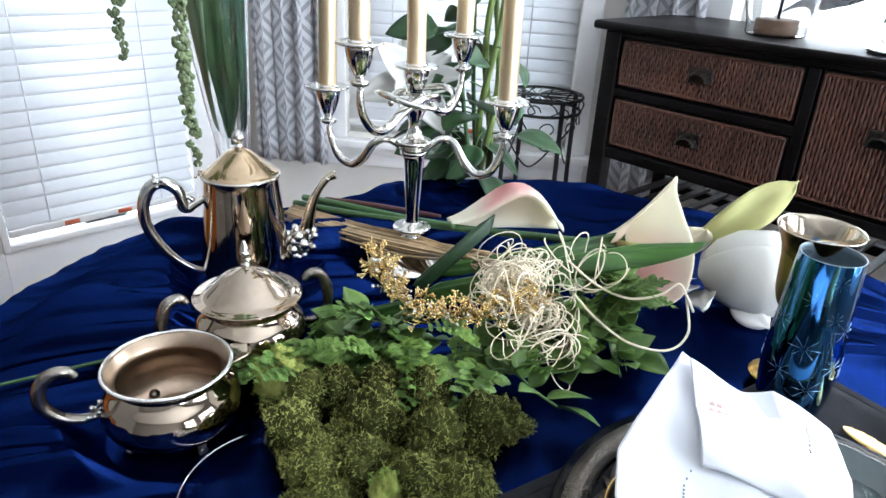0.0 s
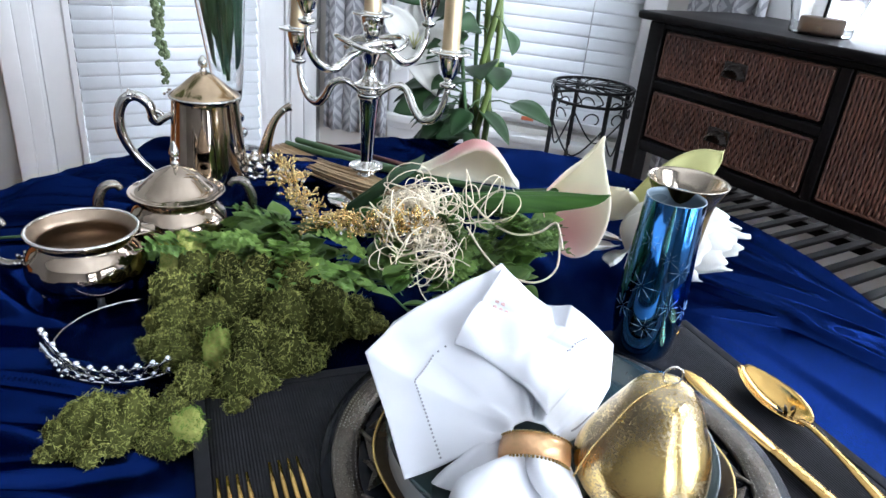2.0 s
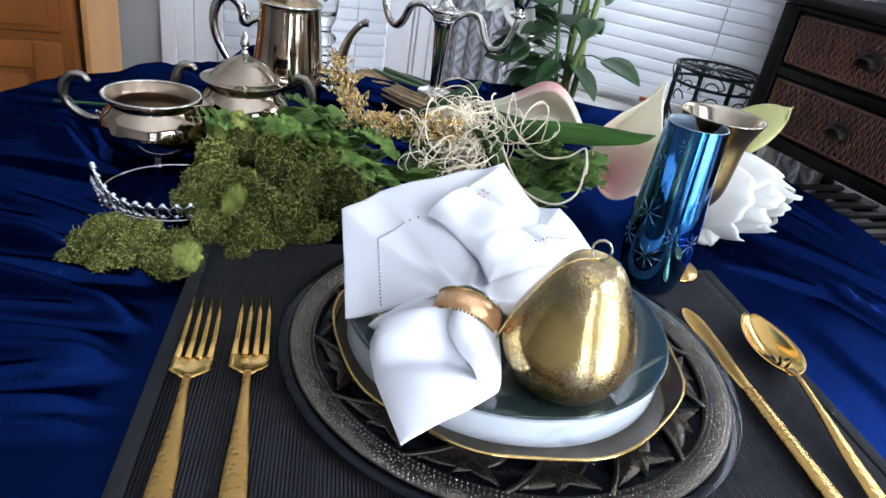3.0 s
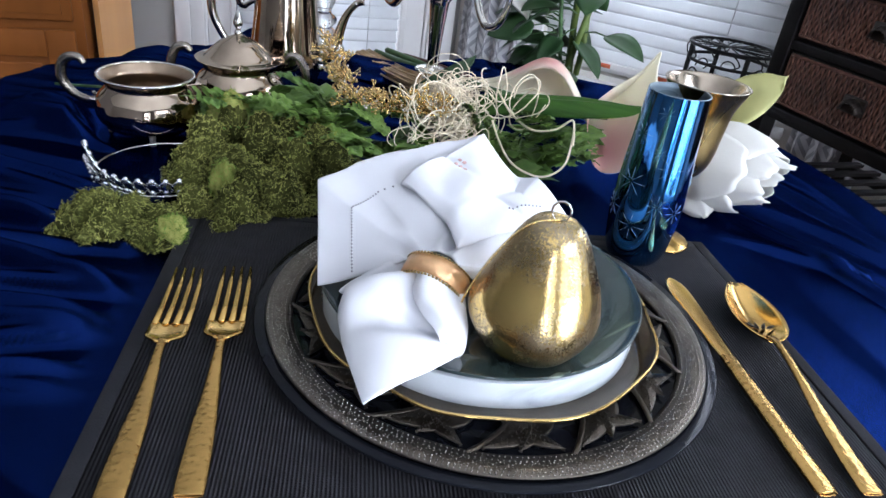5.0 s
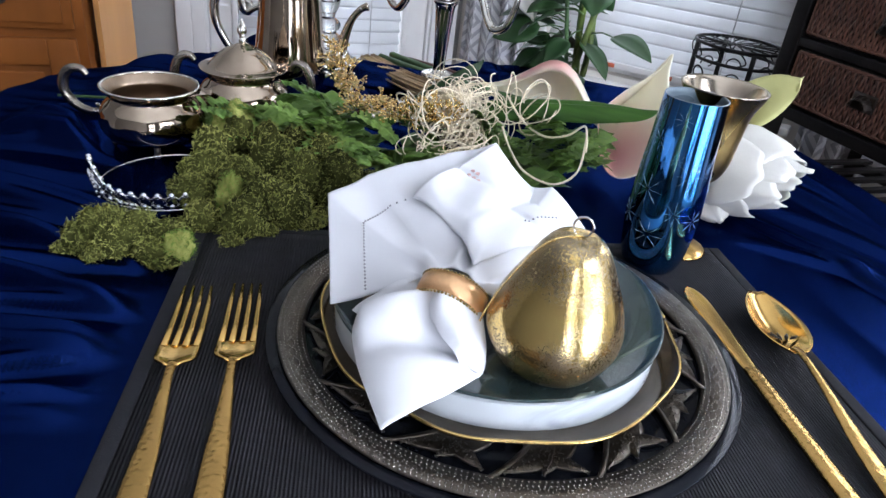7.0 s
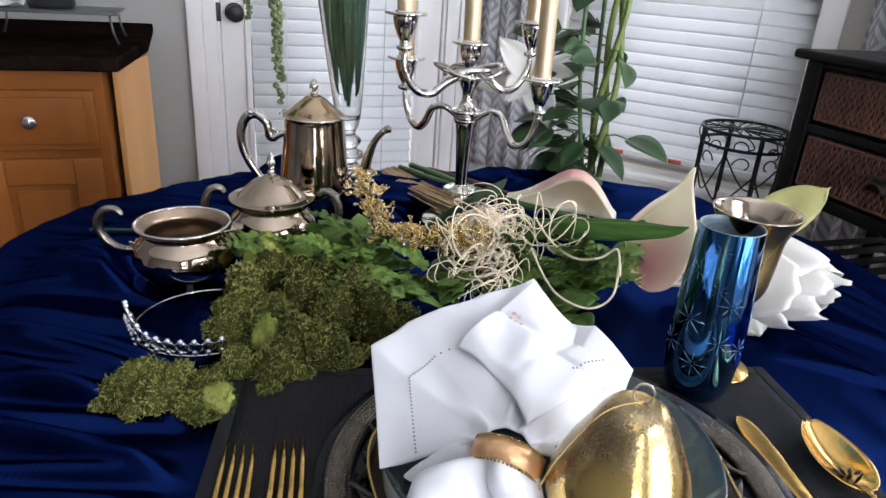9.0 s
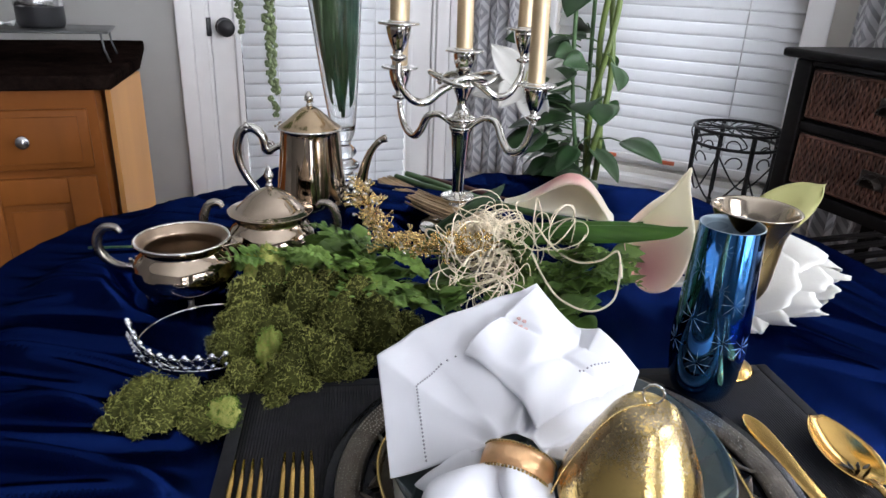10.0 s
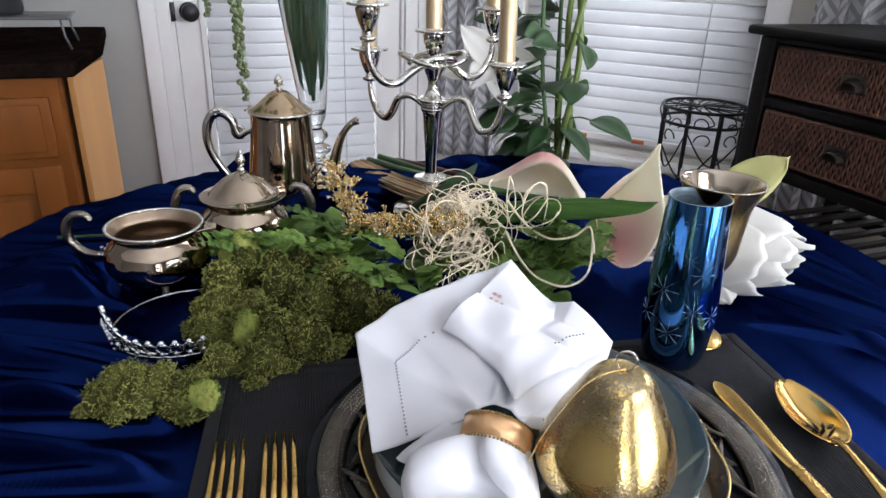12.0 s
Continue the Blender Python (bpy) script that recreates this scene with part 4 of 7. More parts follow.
solo("tablecloth", cloth_shape(), CLOTH, "wrinkled navy blue satin tablecloth covering the round table", "tablecloth")

# ---- the place setting, in its own turned frame ----
def closed_ring(r0, r1, z0, z1, th=0.0018, seg=120):
    prof = [(r0, z0), (r1, z1), (r1 + 0.0006, z1 + th * 0.5), (r1, z1 + th), (r0, z0 + th)]
    v, f = [], []
    m = len(prof)
    for r, z in prof:
        for i in range(seg):
            a = 2 * math.pi * i / seg
            v.append((r * math.cos(a), r * math.sin(a), z))
    for k in range(m):
        for i in range(seg):
            j = (i + 1) % seg
            f.append((k * seg + i, k * seg + j, ((k + 1) % m) * seg + j, ((k + 1) % m) * seg + i))
    return v, f


PL = pose(MC.x, MC.y, 0.7625, 0, 0, MANG)
PLi = PL.inverted()


def at_mat(x, y, z=0.0):
    """A world point in the place setting's frame."""
    p = PLi @ Vector((x, y, 0.7625))
    return p.x, p.y, z


mt = thing("placemat", PL, "charcoal grey ribbed cotton placemat on the blue cloth", "placemat")
part("woven_field", sheet(lambda u, v: (-0.0045 + (u - 0.5) * 0.479, -0.0045 + (v - 0.5) * 0.333, 0.0030 + 0.0004 * math.sin(9 * u + 7 * v)), 40, 30, 0.0028), MAT_GREY, mt)
MAT_HEM = material("charcoal plain hem", (0.017, 0.017, 0.020), 0.85, 0, 0.2, 60, 0.3, 900, spec=0.15)
for a, b, c, d in ((-0.255, -0.2442, -0.181, 0.173), (0.2352, 0.246, -0.181, 0.173), (-0.2440, 0.2350, 0.1622, 0.173), (-0.2440, 0.2350, -0.181, -0.1712)):
    part("hem", box(a, b, c, d, 0.0002, 0.0036, 0.0012), MAT_HEM, mt)

cx, cy, _ = at_mat(0.461, 0.685)
CH = PL @ pose(cx, cy, 0.0036)
gx, gy, _ = at_mat(0.468, 0.690)
CHG = PL @ pose(gx, gy, 0.0036)            # the two chargers lie a little off the plates' middle
bc = thing("black_charger", CHG, "glossy black round charger plate on the placemat", "charger plate")
part("well", lathe(smooth_profile([(0.02, 0.0), (0.13, 0.0), (0.1505, 0.0012), (0.1500, 0.0042), (0.10, 0.0035), (0.01, 0.0035)], 4), 96), CHARGER_BLACK, bc)
part("rim", closed_ring(0.1508, 0.1705, 0.0012, 0.0062, 0.0026, 120), CHARGER_BLACK, bc, "raised glossy rim")
# openwork pewter charger
pc = thing("pewter_charger", CHG @ pose(0, 0, 0.0044), "antique pewter charger with cut-out leaves and a dotted rim", "charger plate")
part("rim", closed_ring(0.1440, 0.1625, 0.0020, 0.0045), PEWTER, pc)
part("well", lathe([(0.02, 0.0), (0.108, 0.0), (0.112, 0.0006), (0.108, 0.0016), (0.02, 0.0016)], 96), PEWTER, pc)
dots = []
for r, n, z in ((0.1462, 270, 0.0043), (0.1496, 280, 0.0047), (0.1585, 290, 0.0058), (0.1612, 300, 0.0062)):
    for k in range(n):
        a = 2 * math.pi * k / n
        dots.append(bead((r * math.cos(a), r * math.sin(a), z), 0.00072, 5, 3))
for ph in (0, math.pi):
    for k in range(420):
        a = 2 * math.pi * k / 420
        r = 0.1540 + 0.0024 * math.sin(46 * a + ph)
        dots.append(bead((r * math.cos(a), r * math.sin(a), 0.0053), 0.0006, 4, 3))
tagged(part("dot_border", cat(*dots), PEWTER_DOT, pc, "raised bright dots"), kind="stuff")


def charger_leaf(length, width, bend):
    """A flat cut leaf that curves sideways, with a raised midrib and dotted veins."""
    def mid(v):
        return bend * length * v * v

    def half(v):
        return 0.5 * width * math.sin(math.pi * min(1, 0.04 + 0.96 * v ** 0.75)) ** 0.8

    def fn(u, v):
        q = 2 * u - 1
        return (mid(v) + q * half(v), v * length, 0.0026 + 0.0010 * (1 - abs(q)) - 0.0006 * math.sin(math.pi * v))
    out = [sheet(fn, 8, 14, 0.0016)]
    for k in range(14):
        v = 0.06 + 0.86 * k / 13
        out.append(bead((mid(v), v * length, 0.0038), 0.00062, 4, 3))
        if k % 2 == 0 and 0 < k < 13:
            for q in (-1, 1):
                for e in (0.35, 0.65):
                    v2 = min(0.95, v + 0.08 * e)
                    out.append(bead((mid(v2) + q * e * half(v2), v2 * length, 0.0034), 0.00048, 4, 3))
    return cat(*out)


leaf_a, leaf_b, leaf_c = [mesh_of("cut_leaf", charger_leaf(*q), PEWTER) for q in ((0.056, 0.021, 0.30), (0.040, 0.016, -0.35), (0.030, 0.013, 0.25))]
for k in range(14):
    a = 2 * math.pi * k / 14
    for me, da, tw, rr in ((leaf_a, 0.0, -52, 0.108), (leaf_b, 0.17, 34, 0.111), (leaf_c, 0.33, -18, 0.113)):
        ob = new("cut_leaf", me)
        ob.parent = pc
        ob.matrix_local = pose(rr * math.cos(a + da), rr * math.sin(a + da), 0.0006, 0, 0, math.degrees(a + da) - 90 + tw)
    pts = [((0.108 + 0.038 * q) * math.cos(a - 0.25 * q + 0.24), (0.108 + 0.038 * q) * math.sin(a - 0.25 * q + 0.24), 0.0022 + 0.001 * q) for q in [i / 8 for i in range(9)]]
    part("vine", tube(pts, 0.0020, 6, 0.6), PEWTER, pc)

gp = thing("gold_rimmed_plate", CH @ pose(0.004, -0.002, 0.0082), "smoky gold lustre plate with a wavy gilded rim", "plate")
wob = lambda a, z: 1 + 0.012 * math.sin(9 * a + 0.6 * math.sin(3 * a)) * max(0, min(1, (z - 0.004) / 0.010))
part("dish", lathe(smooth_profile([(0.02, 0.0), (0.085, 0.0), (0.105, 0.004), (0.127, 0.0115), (0.1285, 0.0125), (0.127, 0.0133), (0.104, 0.0058), (0.084, 0.0022), (0.01, 0.0022)], 4), 120, wob), AMBER_PLATE, gp)
part("gilded_rim", tube([((0.1283 * wob(a, 0.02)) * math.cos(a), (0.1283 * wob(a, 0.02)) * math.sin(a), 0.0128) for a in [2 * math.pi * k / 160 for k in range(161)]], 0.0013, 6), GOLD_RIM, gp)
solo("white_bowl_plate", lathe(smooth_profile([(0.02, 0.0), (0.104, 0.0), (0.1145, 0.0025), (0.1160, 0.012), (0.1158, 0.0225), (0.1150, 0.0245), (0.1128, 0.0240), (0.112, 0.012), (0.095, 0.004), (0.01, 0.004)], 4), 96), CHINA_WHITE,
     "white marbled low bowl stacked on the gold rimmed plate", "bowl", CH @ pose(0, 0, 0.0108, 0, 0, 0) @ Matrix.Diagonal((1, 1, 1.05, 1)))
solo("dark_plate", lathe(smooth_profile([(0.02, 0.0), (0.080, 0.0), (0.100, 0.003), (0.1165, 0.0075), (0.1172, 0.0088), (0.116, 0.0096), (0.098, 0.0058), (0.08, 0.0032), (0.01, 0.003)], 4), 96), MARBLE_DARK,
     "dark green marbled salad plate stacked on the bowl", "plate", CH @ pose(0, 0, 0.0325, 0, 0, 35))
PLATE_Z = (CH.translation.z + 0.0325 + 0.0032)


def fork(m, label):
    fk = thing("fork", m, label, "fork", "gold flatware")
    prof = [(-0.100, 0.0060, 0.0020), (-0.098, 0.0075, 0.0030), (-0.06, 0.0068, 0.0034), (-0.02, 0.0042, 0.0036), (0.004, 0.0028, 0.0036), (0.016, 0.0032, 0.0032)]
    pr = smooth_profile(prof, 6)

    def hz(y):
        return 0.004 + 0.006 * math.exp(-((y - 0.012) / 0.03) ** 2)
    v, f = [], []
    seg = 12
    for y, w, t in pr:
        for i in range(seg):
            a = 2 * math.pi * i / seg
            v.append((w * math.copysign(abs(math.cos(a)) ** 0.7, math.cos(a)), y, hz(y) + 0.5 * t * math.sin(a)))
    for k in range(len(pr) - 1):
        for i in range(seg):
            j = (i + 1) % seg
            f.append((k * seg + i, k * seg + j, (k + 1) * seg + j, (k + 1) * seg + i))
    f += [tuple(reversed(range(seg))), tuple(range((len(pr) - 1) * seg, len(pr) * seg))]
    part("handle", (v, f), HAMMERED, fk, "hammered gold handle")

    def head(u, q):
        y = 0.012 + 0.026 * q
        w = 0.0030 + 0.0088 * math.sin(min(1, q * 2.6) * math.pi / 2) ** 1.6
        return ((u - 0.5) * 2 * w, y, hz(y) + 0.001 - 0.003 * math.sin(q * 2.2) + 0.0015 * (2 * u - 1) ** 2)
    hd = part("head", sheet(head, 8, 10, 0.0018), GOLD, fk)
    for k in range(4):
        x = (k - 1.5) * 0.0064
        part("tine", tube([(x, 0.036, hz(0.036) - 0.0015), (x, 0.056, 0.0042), (x * 0.97, 0.082, 0.0052), (x * 0.92, 0.1005, 0.0080)], [0.0024, 0.0020, 0.0017, 0.0009], 8, 0.7), GOLD, hd)
    return fk


def flat(x0, y0, x1, y1, z=0.0036):
    """Pose of cutlery whose far end is at the first point; its middle is halfway."""
    d = Vector((x0 - x1, y0 - y1, 0))
    return pose((x0 + x1) / 2, (y0 + y1) / 2, 0.7625 + z, 0, 0, math.degrees(math.atan2(d.y, d.x)) - 90)


FORK_BIG = Matrix.Diagonal((1.08, 1.08, 1.0, 1))
fork(flat(0.2705, 0.573, 0.4170, 0.4142) @ FORK_BIG, "hammered gold dinner fork on the grey placemat")
fork(flat(0.2925, 0.601, 0.4420, 0.4430) @ FORK_BIG, "hammered gold salad fork on the grey placemat")


def strip(prof, seg=12, power=0.7):
    v, f = [], []
    for y, w, t, z in prof:
        for i in range(seg):
            a = 2 * math.pi * i / seg
            v.append((w * math.copysign(abs(math.cos(a)) ** power, math.cos(a)), y, z + 0.5 * t * math.sin(a)))
    for k in range(len(prof) - 1):
        for i in range(seg):
            j = (i + 1) % seg
            f.append((k * seg + i, k * seg + j, (k + 1) * seg + j, (k + 1) * seg + i))
    return v, f + [tuple(reversed(range(seg))), tuple(range((len(prof) - 1) * seg, len(prof) * seg))]


kn = thing("knife", flat(0.557, 0.863, 0.713, 0.684), "gold dinner knife with a hammered handle on the placemat", "knife", "gold flatware")
part("handle", strip(smooth_profile([(-0.119, 0.0050, 0.003, 0.0045), (-0.116, 0.0072, 0.005, 0.0045), (-0.06, 0.0066, 0.0062, 0.0045), (0.0, 0.0062, 0.0055, 0.0045), (0.008, 0.0060, 0.005, 0.0045)], 6)), HAMMERED, kn, "hammered gold handle")
part("blade", strip(smooth_profile([(0.0078, 0.0058, 0.0030, 0.0045), (0.02, 0.0070, 0.0022, 0.0045), (0.07, 0.0092, 0.0016, 0.0045), (0.10, 0.0095, 0.0014, 0.0045), (0.114, 0.006, 0.0012, 0.0045), (0.119, 0.0015, 0.001, 0.0045)], 6)), GOLD, kn)
spn = thing("spoon", flat(0.607, 0.886, 0.737, 0.704), "gold pierced serving spoon with a hammered handle", "spoon", "gold flatware")
part("handle", strip(smooth_profile([(-0.111, 0.0052, 0.002, 0.0035), (-0.108, 0.0076, 0.003, 0.0035), (-0.06, 0.0064, 0.0036, 0.005), (-0.01, 0.0036, 0.0036, 0.010), (0.022, 0.0030, 0.0034, 0.012), (0.036, 0.0045, 0.0030, 0.010)], 6)), HAMMERED, spn, "hammered gold handle")


def spoon_bowl(u, v):
    y = 0.031 + 0.081 * v
    w = 0.0215 * math.sin(math.pi * (0.06 + 0.90 * v ** 0.85)) ** 0.65
    s = 2 * u - 1
    depth = 0.011 * (1 - s * s) * math.sin(math.pi * min(1, 0.08 + 0.9 * v)) ** 0.8
    return (s * w, y, 0.0125 - depth + 0.001 * v)


bw = part("bowl", sheet(spoon_bowl, 14, 18, 0.0012), GOLD, spn)
for k in range(5):
    a = radians(-60 + 30 * k)
    p0 = Vector((0.005 * math.sin(a), 0.049 + 0.005 * math.cos(a), 0))
    p1 = Vector((0.014 * math.sin(a), 0.049 + 0.014 * math.cos(a), 0))
    zz = 0.0040 + 0.0045 * abs(math.sin(a)) ** 2
    part("piercing", tube([p0 + Vector((0, 0, zz)), (p0 + p1) / 2 + Vector((0, 0, zz)), p1 + Vector((0, 0, zz + 0.0006))], [0.0006, 0.0018, 0.0006], 6, 0.5), BRONZE, bw, "dark pierced slot")

# golden pear on the plate
pear = thing("golden_pear", pose(0.523, 0.640, PLATE_Z + 0.0012, 2, 3, 20) @ Matrix.Diagonal((1.04, 1.04, 1.04, 1)), "gold leaf pear ornament with a wire hook on the dark plate", "pear ornament")
pp = smooth_profile([(0.004, 0.003), (0.016, 0.0002), (0.030, 0.006), (0.0385, 0.021), (0.0390, 0.033), (0.0335, 0.051), (0.0260, 0.067), (0.0195, 0.080), (0.0125, 0.0875), (0.003, 0.0885)], 5)
part("body", lathe(pp, 64, lambda a, z: 1 + 0.018 * math.sin(2 * a + 1) + 0.012 * math.sin(5 * a + 40 * z) + 0.010 * math.sin(3 * a - 60 * z)), GOLD_LEAF, pear)
part("hook", tube([(0.0055 * math.cos(a), 0.0, 0.0945 + 0.0062 * math.sin(a)) for a in [radians(-80 + 34 * k) for k in range(11)]], 0.0007, 6), SILVER_BRIGHT, pear, "silver wire hook")
cord = [(0.0, 0.0, 0.089), (-0.012, -0.006, 0.087), (-0.021, -0.008, 0.078), (-0.029, -0.010, 0.063), (-0.0365, -0.011, 0.045), (-0.041, -0.012, 0.030), (-0.044, -0.012, 0.012), (-0.043, -0.008, 0.002)]
cs = [bead(p, 0.0009, 5, 3) for p in spline(cord, 11)]
part("bead_cord", cat(*cs), GOLD_BEAD, pear, "fine gold beaded cord")

# napkin drawn through a ring
nap = thing("napkin", pose(0, 0, 0), "white hemstitched linen napkin drawn through a ring", "napkin")
RING = Vector((0.461, 0.624, 0.838))
EDGE = [(0.389, 0.588, 0.809), (0.360, 0.617, 0.829), (0.3315, 0.645, 0.848), (0.335, 0.685, 0.857), (0.387, 0.788, 0.872), (0.412, 0.778, 0.858), (0.428, 0.775, 0.853), (0.452, 0.769, 0.860), (0.491, 0.753, 0.842), (0.496, 0.715, 0.832), (0.487, 0.672, 0.822)]


def poly(pts, u):
    k = min(len(pts) - 2, int(u * (len(pts) - 1)))
    t = u * (len(pts) - 1) - k
    return Vector(pts[k]).lerp(Vector(pts[k + 1]), t)


def fan(u, v):
    e = poly(EDGE, u)
    base = RING + Vector((0.016 * math.cos(3.6 - 2.6 * u * 1.15), 0.012 * math.sin(3.6 - 3.0 * u), 0.006 * math.sin(math.pi * u)))
    p = base.lerp(e, v)
    gather = 0.007 * math.sin(u * 27 + 1.2) * math.exp(-v / 0.22) * min(1, v * 8)
    valley = -0.005 * math.exp(-((u - 0.24 - 0.05 * v) / 0.07) ** 2) * math.sin(math.pi * v) + 0.004 * math.exp(-((u - 0.36) / 0.05) ** 2) * math.sin(math.pi * v)
    under = -0.006 * math.sin(math.pi * v) * max(0, min(1, (u - 0.36) / 0.1))
    p.z += gather + valley + under + 0.0016 * math.sin(19 * u + 5 * v) * v + 0.0030 * v * noise.noise(p * 30)
    return p


part("cloth", sheet(fan, 130, 56, 0.0012), LINEN, nap)
FOLD_A, FOLD_B, FOLD_C, FOLD_D = Vector((0.386, 0.676, 0.862)), Vector((0.463, 0.640, 0.8535)), Vector((0.490, 0.748, 0.8445)), Vector((0.391, 0.776, 0.8735))


def flap(u, v):
    """The upper layer, folded over so that one corner points at the ring."""
    low = FOLD_A.lerp(FOLD_B, u) + Vector((0.004, 0.005, 0.001)) * math.sin(math.pi * u)
    top = FOLD_D.lerp(FOLD_C, u) + Vector((0.002, 0.006, -0.008)) * math.sin(math.pi * u)
    p = low.lerp(top, v)
    edge = min(v, 1 - u, 0.12) / 0.12
    p.z += 0.004 * math.sin(math.pi * v) * (0.4 + math.sin(math.pi * u)) - 0.0045 * (1 - edge) ** 2 + 0.0012 * math.sin(11 * u + 7 * v) + 0.0022 * noise.noise(p * 34)
    p.z -= 0.004 * math.exp(-((u - 0.55) / 0.05) ** 2) * v + 0.002 * math.exp(-((v - 0.52 - 0.1 * u) / 0.03) ** 2)
    return p


part("folded_flap", sheet(flap, 64, 48, 0.0012), LINEN, nap)
for n_, at_ in ((34, lambda q: fan(0.015 + 0.30 * q, 0.64)), (9, lambda q: flap(0.80 + 0.02 * q, 0.55 + 0.33 * q)), (14, lambda q: fan(0.955, 0.35 + 0.55 * q))):
    part("hemstitch", cat(*[bead(Vector(at_(k / (n_ - 1))) + Vector((0, 0, 0.0003)), 0.00085, 5, 4) for k in range(n_)]), STITCH, nap, "grey drawn-thread stitches")
PRINT_U, PRINT_V = 0.10, 0.52
ink = []
for k in range(5):
    def dab(u, v, k=k):
        return Vector(flap(PRINT_U + 0.050 * (k % 3) + 0.035 * u, PRINT_V + 0.045 * (k // 3) + 0.030 * v * (1 - 0.4 * abs(2 * u - 1)))) + Vector((0, 0, 0.0006))
    ink.append(sheet(dab, 5, 4, 0.0002))
part("faded_print", cat(*ink), PINK_INK, nap, "faded red printed patch")


def patch(grid, n):
    """A cloth surface that glides through rows of control points."""
    rows = [spline(row, n) for row in grid]
    cols = [spline(c, n) for c in zip(*rows)]
    nu, nv = len(cols) - 1, len(cols[0]) - 1
    return sheet(lambda u, v: Vector(cols[round(u * nu)][round(v * nv)]) + Vector((0, 0, 0.0012 * noise.noise(Vector((u * 5, v * 5, nu))))), nu, nv, 0.0014)


part("tail", patch([[(0.404, 0.600, 0.800), (0.412, 0.610, 0.810), (0.426, 0.624, 0.820), (0.444, 0.632, 0.828), (0.460, 0.634, 0.834)],
                    [(0.410, 0.588, 0.812), (0.418, 0.596, 0.823), (0.430, 0.612, 0.832), (0.446, 0.624, 0.836), (0.461, 0.627, 0.836)],
                    [(0.426, 0.592, 0.808), (0.430, 0.594, 0.816), (0.441, 0.606, 0.824), (0.453, 0.618, 0.830), (0.464, 0.622, 0.830)],
                    [(0.423, 0.577, 0.816), (0.427, 0.581, 0.830), (0.441, 0.592, 0.838), (0.454, 0.603, 0.839), (0.468, 0.606, 0.832)],
                    [(0.426, 0.570, 0.811), (0.432, 0.570, 0.825), (0.447, 0.580, 0.834), (0.462, 0.587, 0.829), (0.478, 0.592, 0.824)],
                    [(0.436, 0.562, 0.804), (0.442, 0.564, 0.814), (0.457, 0.573, 0.820), (0.470, 0.583, 0.817), (0.489, 0.590, 0.817)],
                    [(0.447, 0.554, 0.800), (0.453, 0.556, 0.809), (0.468, 0.563, 0.819), (0.485, 0.573, 0.821), (0.499, 0.585, 0.817)],
                    [(0.479, 0.534, 0.793), (0.483, 0.538, 0.798), (0.491, 0.553, 0.804), (0.500, 0.571, 0.809), (0.505, 0.592, 0.811)]], 9), LINEN, nap)
part("twisted_fold", patch([[(0.456, 0.613, 0.843), (0.462, 0.617, 0.848), (0.472, 0.622, 0.844), (0.479, 0.625, 0.833), (0.480, 0.628, 0.822)],
                            [(0.464, 0.594, 0.837), (0.468, 0.599, 0.844), (0.477, 0.608, 0.840), (0.485, 0.617, 0.830), (0.487, 0.621, 0.817)],
                            [(0.476, 0.586, 0.831), (0.479, 0.591, 0.838), (0.486, 0.600, 0.834), (0.492, 0.609, 0.824), (0.494, 0.613, 0.812)],
                            [(0.492, 0.583, 0.823), (0.494, 0.586, 0.829), (0.499, 0.590, 0.825), (0.502, 0.595, 0.816), (0.502, 0.598, 0.808)],
                            [(0.494, 0.586, 0.806), (0.495, 0.588, 0.808), (0.497, 0.590, 0.807), (0.498, 0.593, 0.804), (0.497, 0.596, 0.800)]], 7), LINEN, nap)
ringm = aim((0.462, 0.619, 0.831), Vector((-0.22, 1.0, 0.62)))
rg = thing("napkin_ring", ringm, "rose gold ribbon napkin ring with a beaded edge", "napkin ring")
part("band", moved(closed_ring(0.0208, 0.0222, -0.0075, -0.0075, 0.014, 48), pose(0, 0, 0, 90)), COPPER, rg)
part("beaded_edge", cat(*[bead((0.0220 * math.cos(a), 0.0076, 0.0220 * math.sin(a)), 0.0011, 5, 3) for a in [2 * math.pi * k / 56 for k in range(56)]],
                        *[bead((0.0220 * math.cos(a), -0.0076, 0.0220 * math.sin(a)), 0.0011, 5, 3) for a in [2 * math.pi * k / 56 for k in range(56)]]), GOLD_OLD, rg)

# blue stemless flute
fl = thing("blue_flute", pose(0.513, 0.884, 0.7667), "mirrored blue glass flute with etched snowflakes", "glass")
fo = [(0.018, 0.0), (0.0235, 0.003), (0.0285, 0.016), (0.0315, 0.045), (0.0312, 0.07), (0.0285, 0.115), (0.0262, 0.160)]
fo_s = smooth_profile(fo, 6)
v_, f_ = lathe([(0.001, 0.0)] + fo_s, 56)
part("body", (v_, f_[:-1]), BLUE_METAL, fl)
v_, f_ = lathe([fo_s[-1], (0.0258, 0.1606)] + [(max(0.002, q - 0.0016), max(z, 0.004)) for q, z in reversed(fo_s)], 56)
part("lining", (v_, f_[:-2] + f_[-1:]), BLUE_LINING, fl, "pale silvered lining")
fop = smooth_profile(fo, 8)


def flute_r(z):
    for (r0, z0), (r1, z1) in zip(fop, fop[1:]):
        if z0 <= z <= z1:
            return r0 + (r1 - r0) * (z - z0) / max(1e-9, z1 - z0)
    return fop[-1][0]


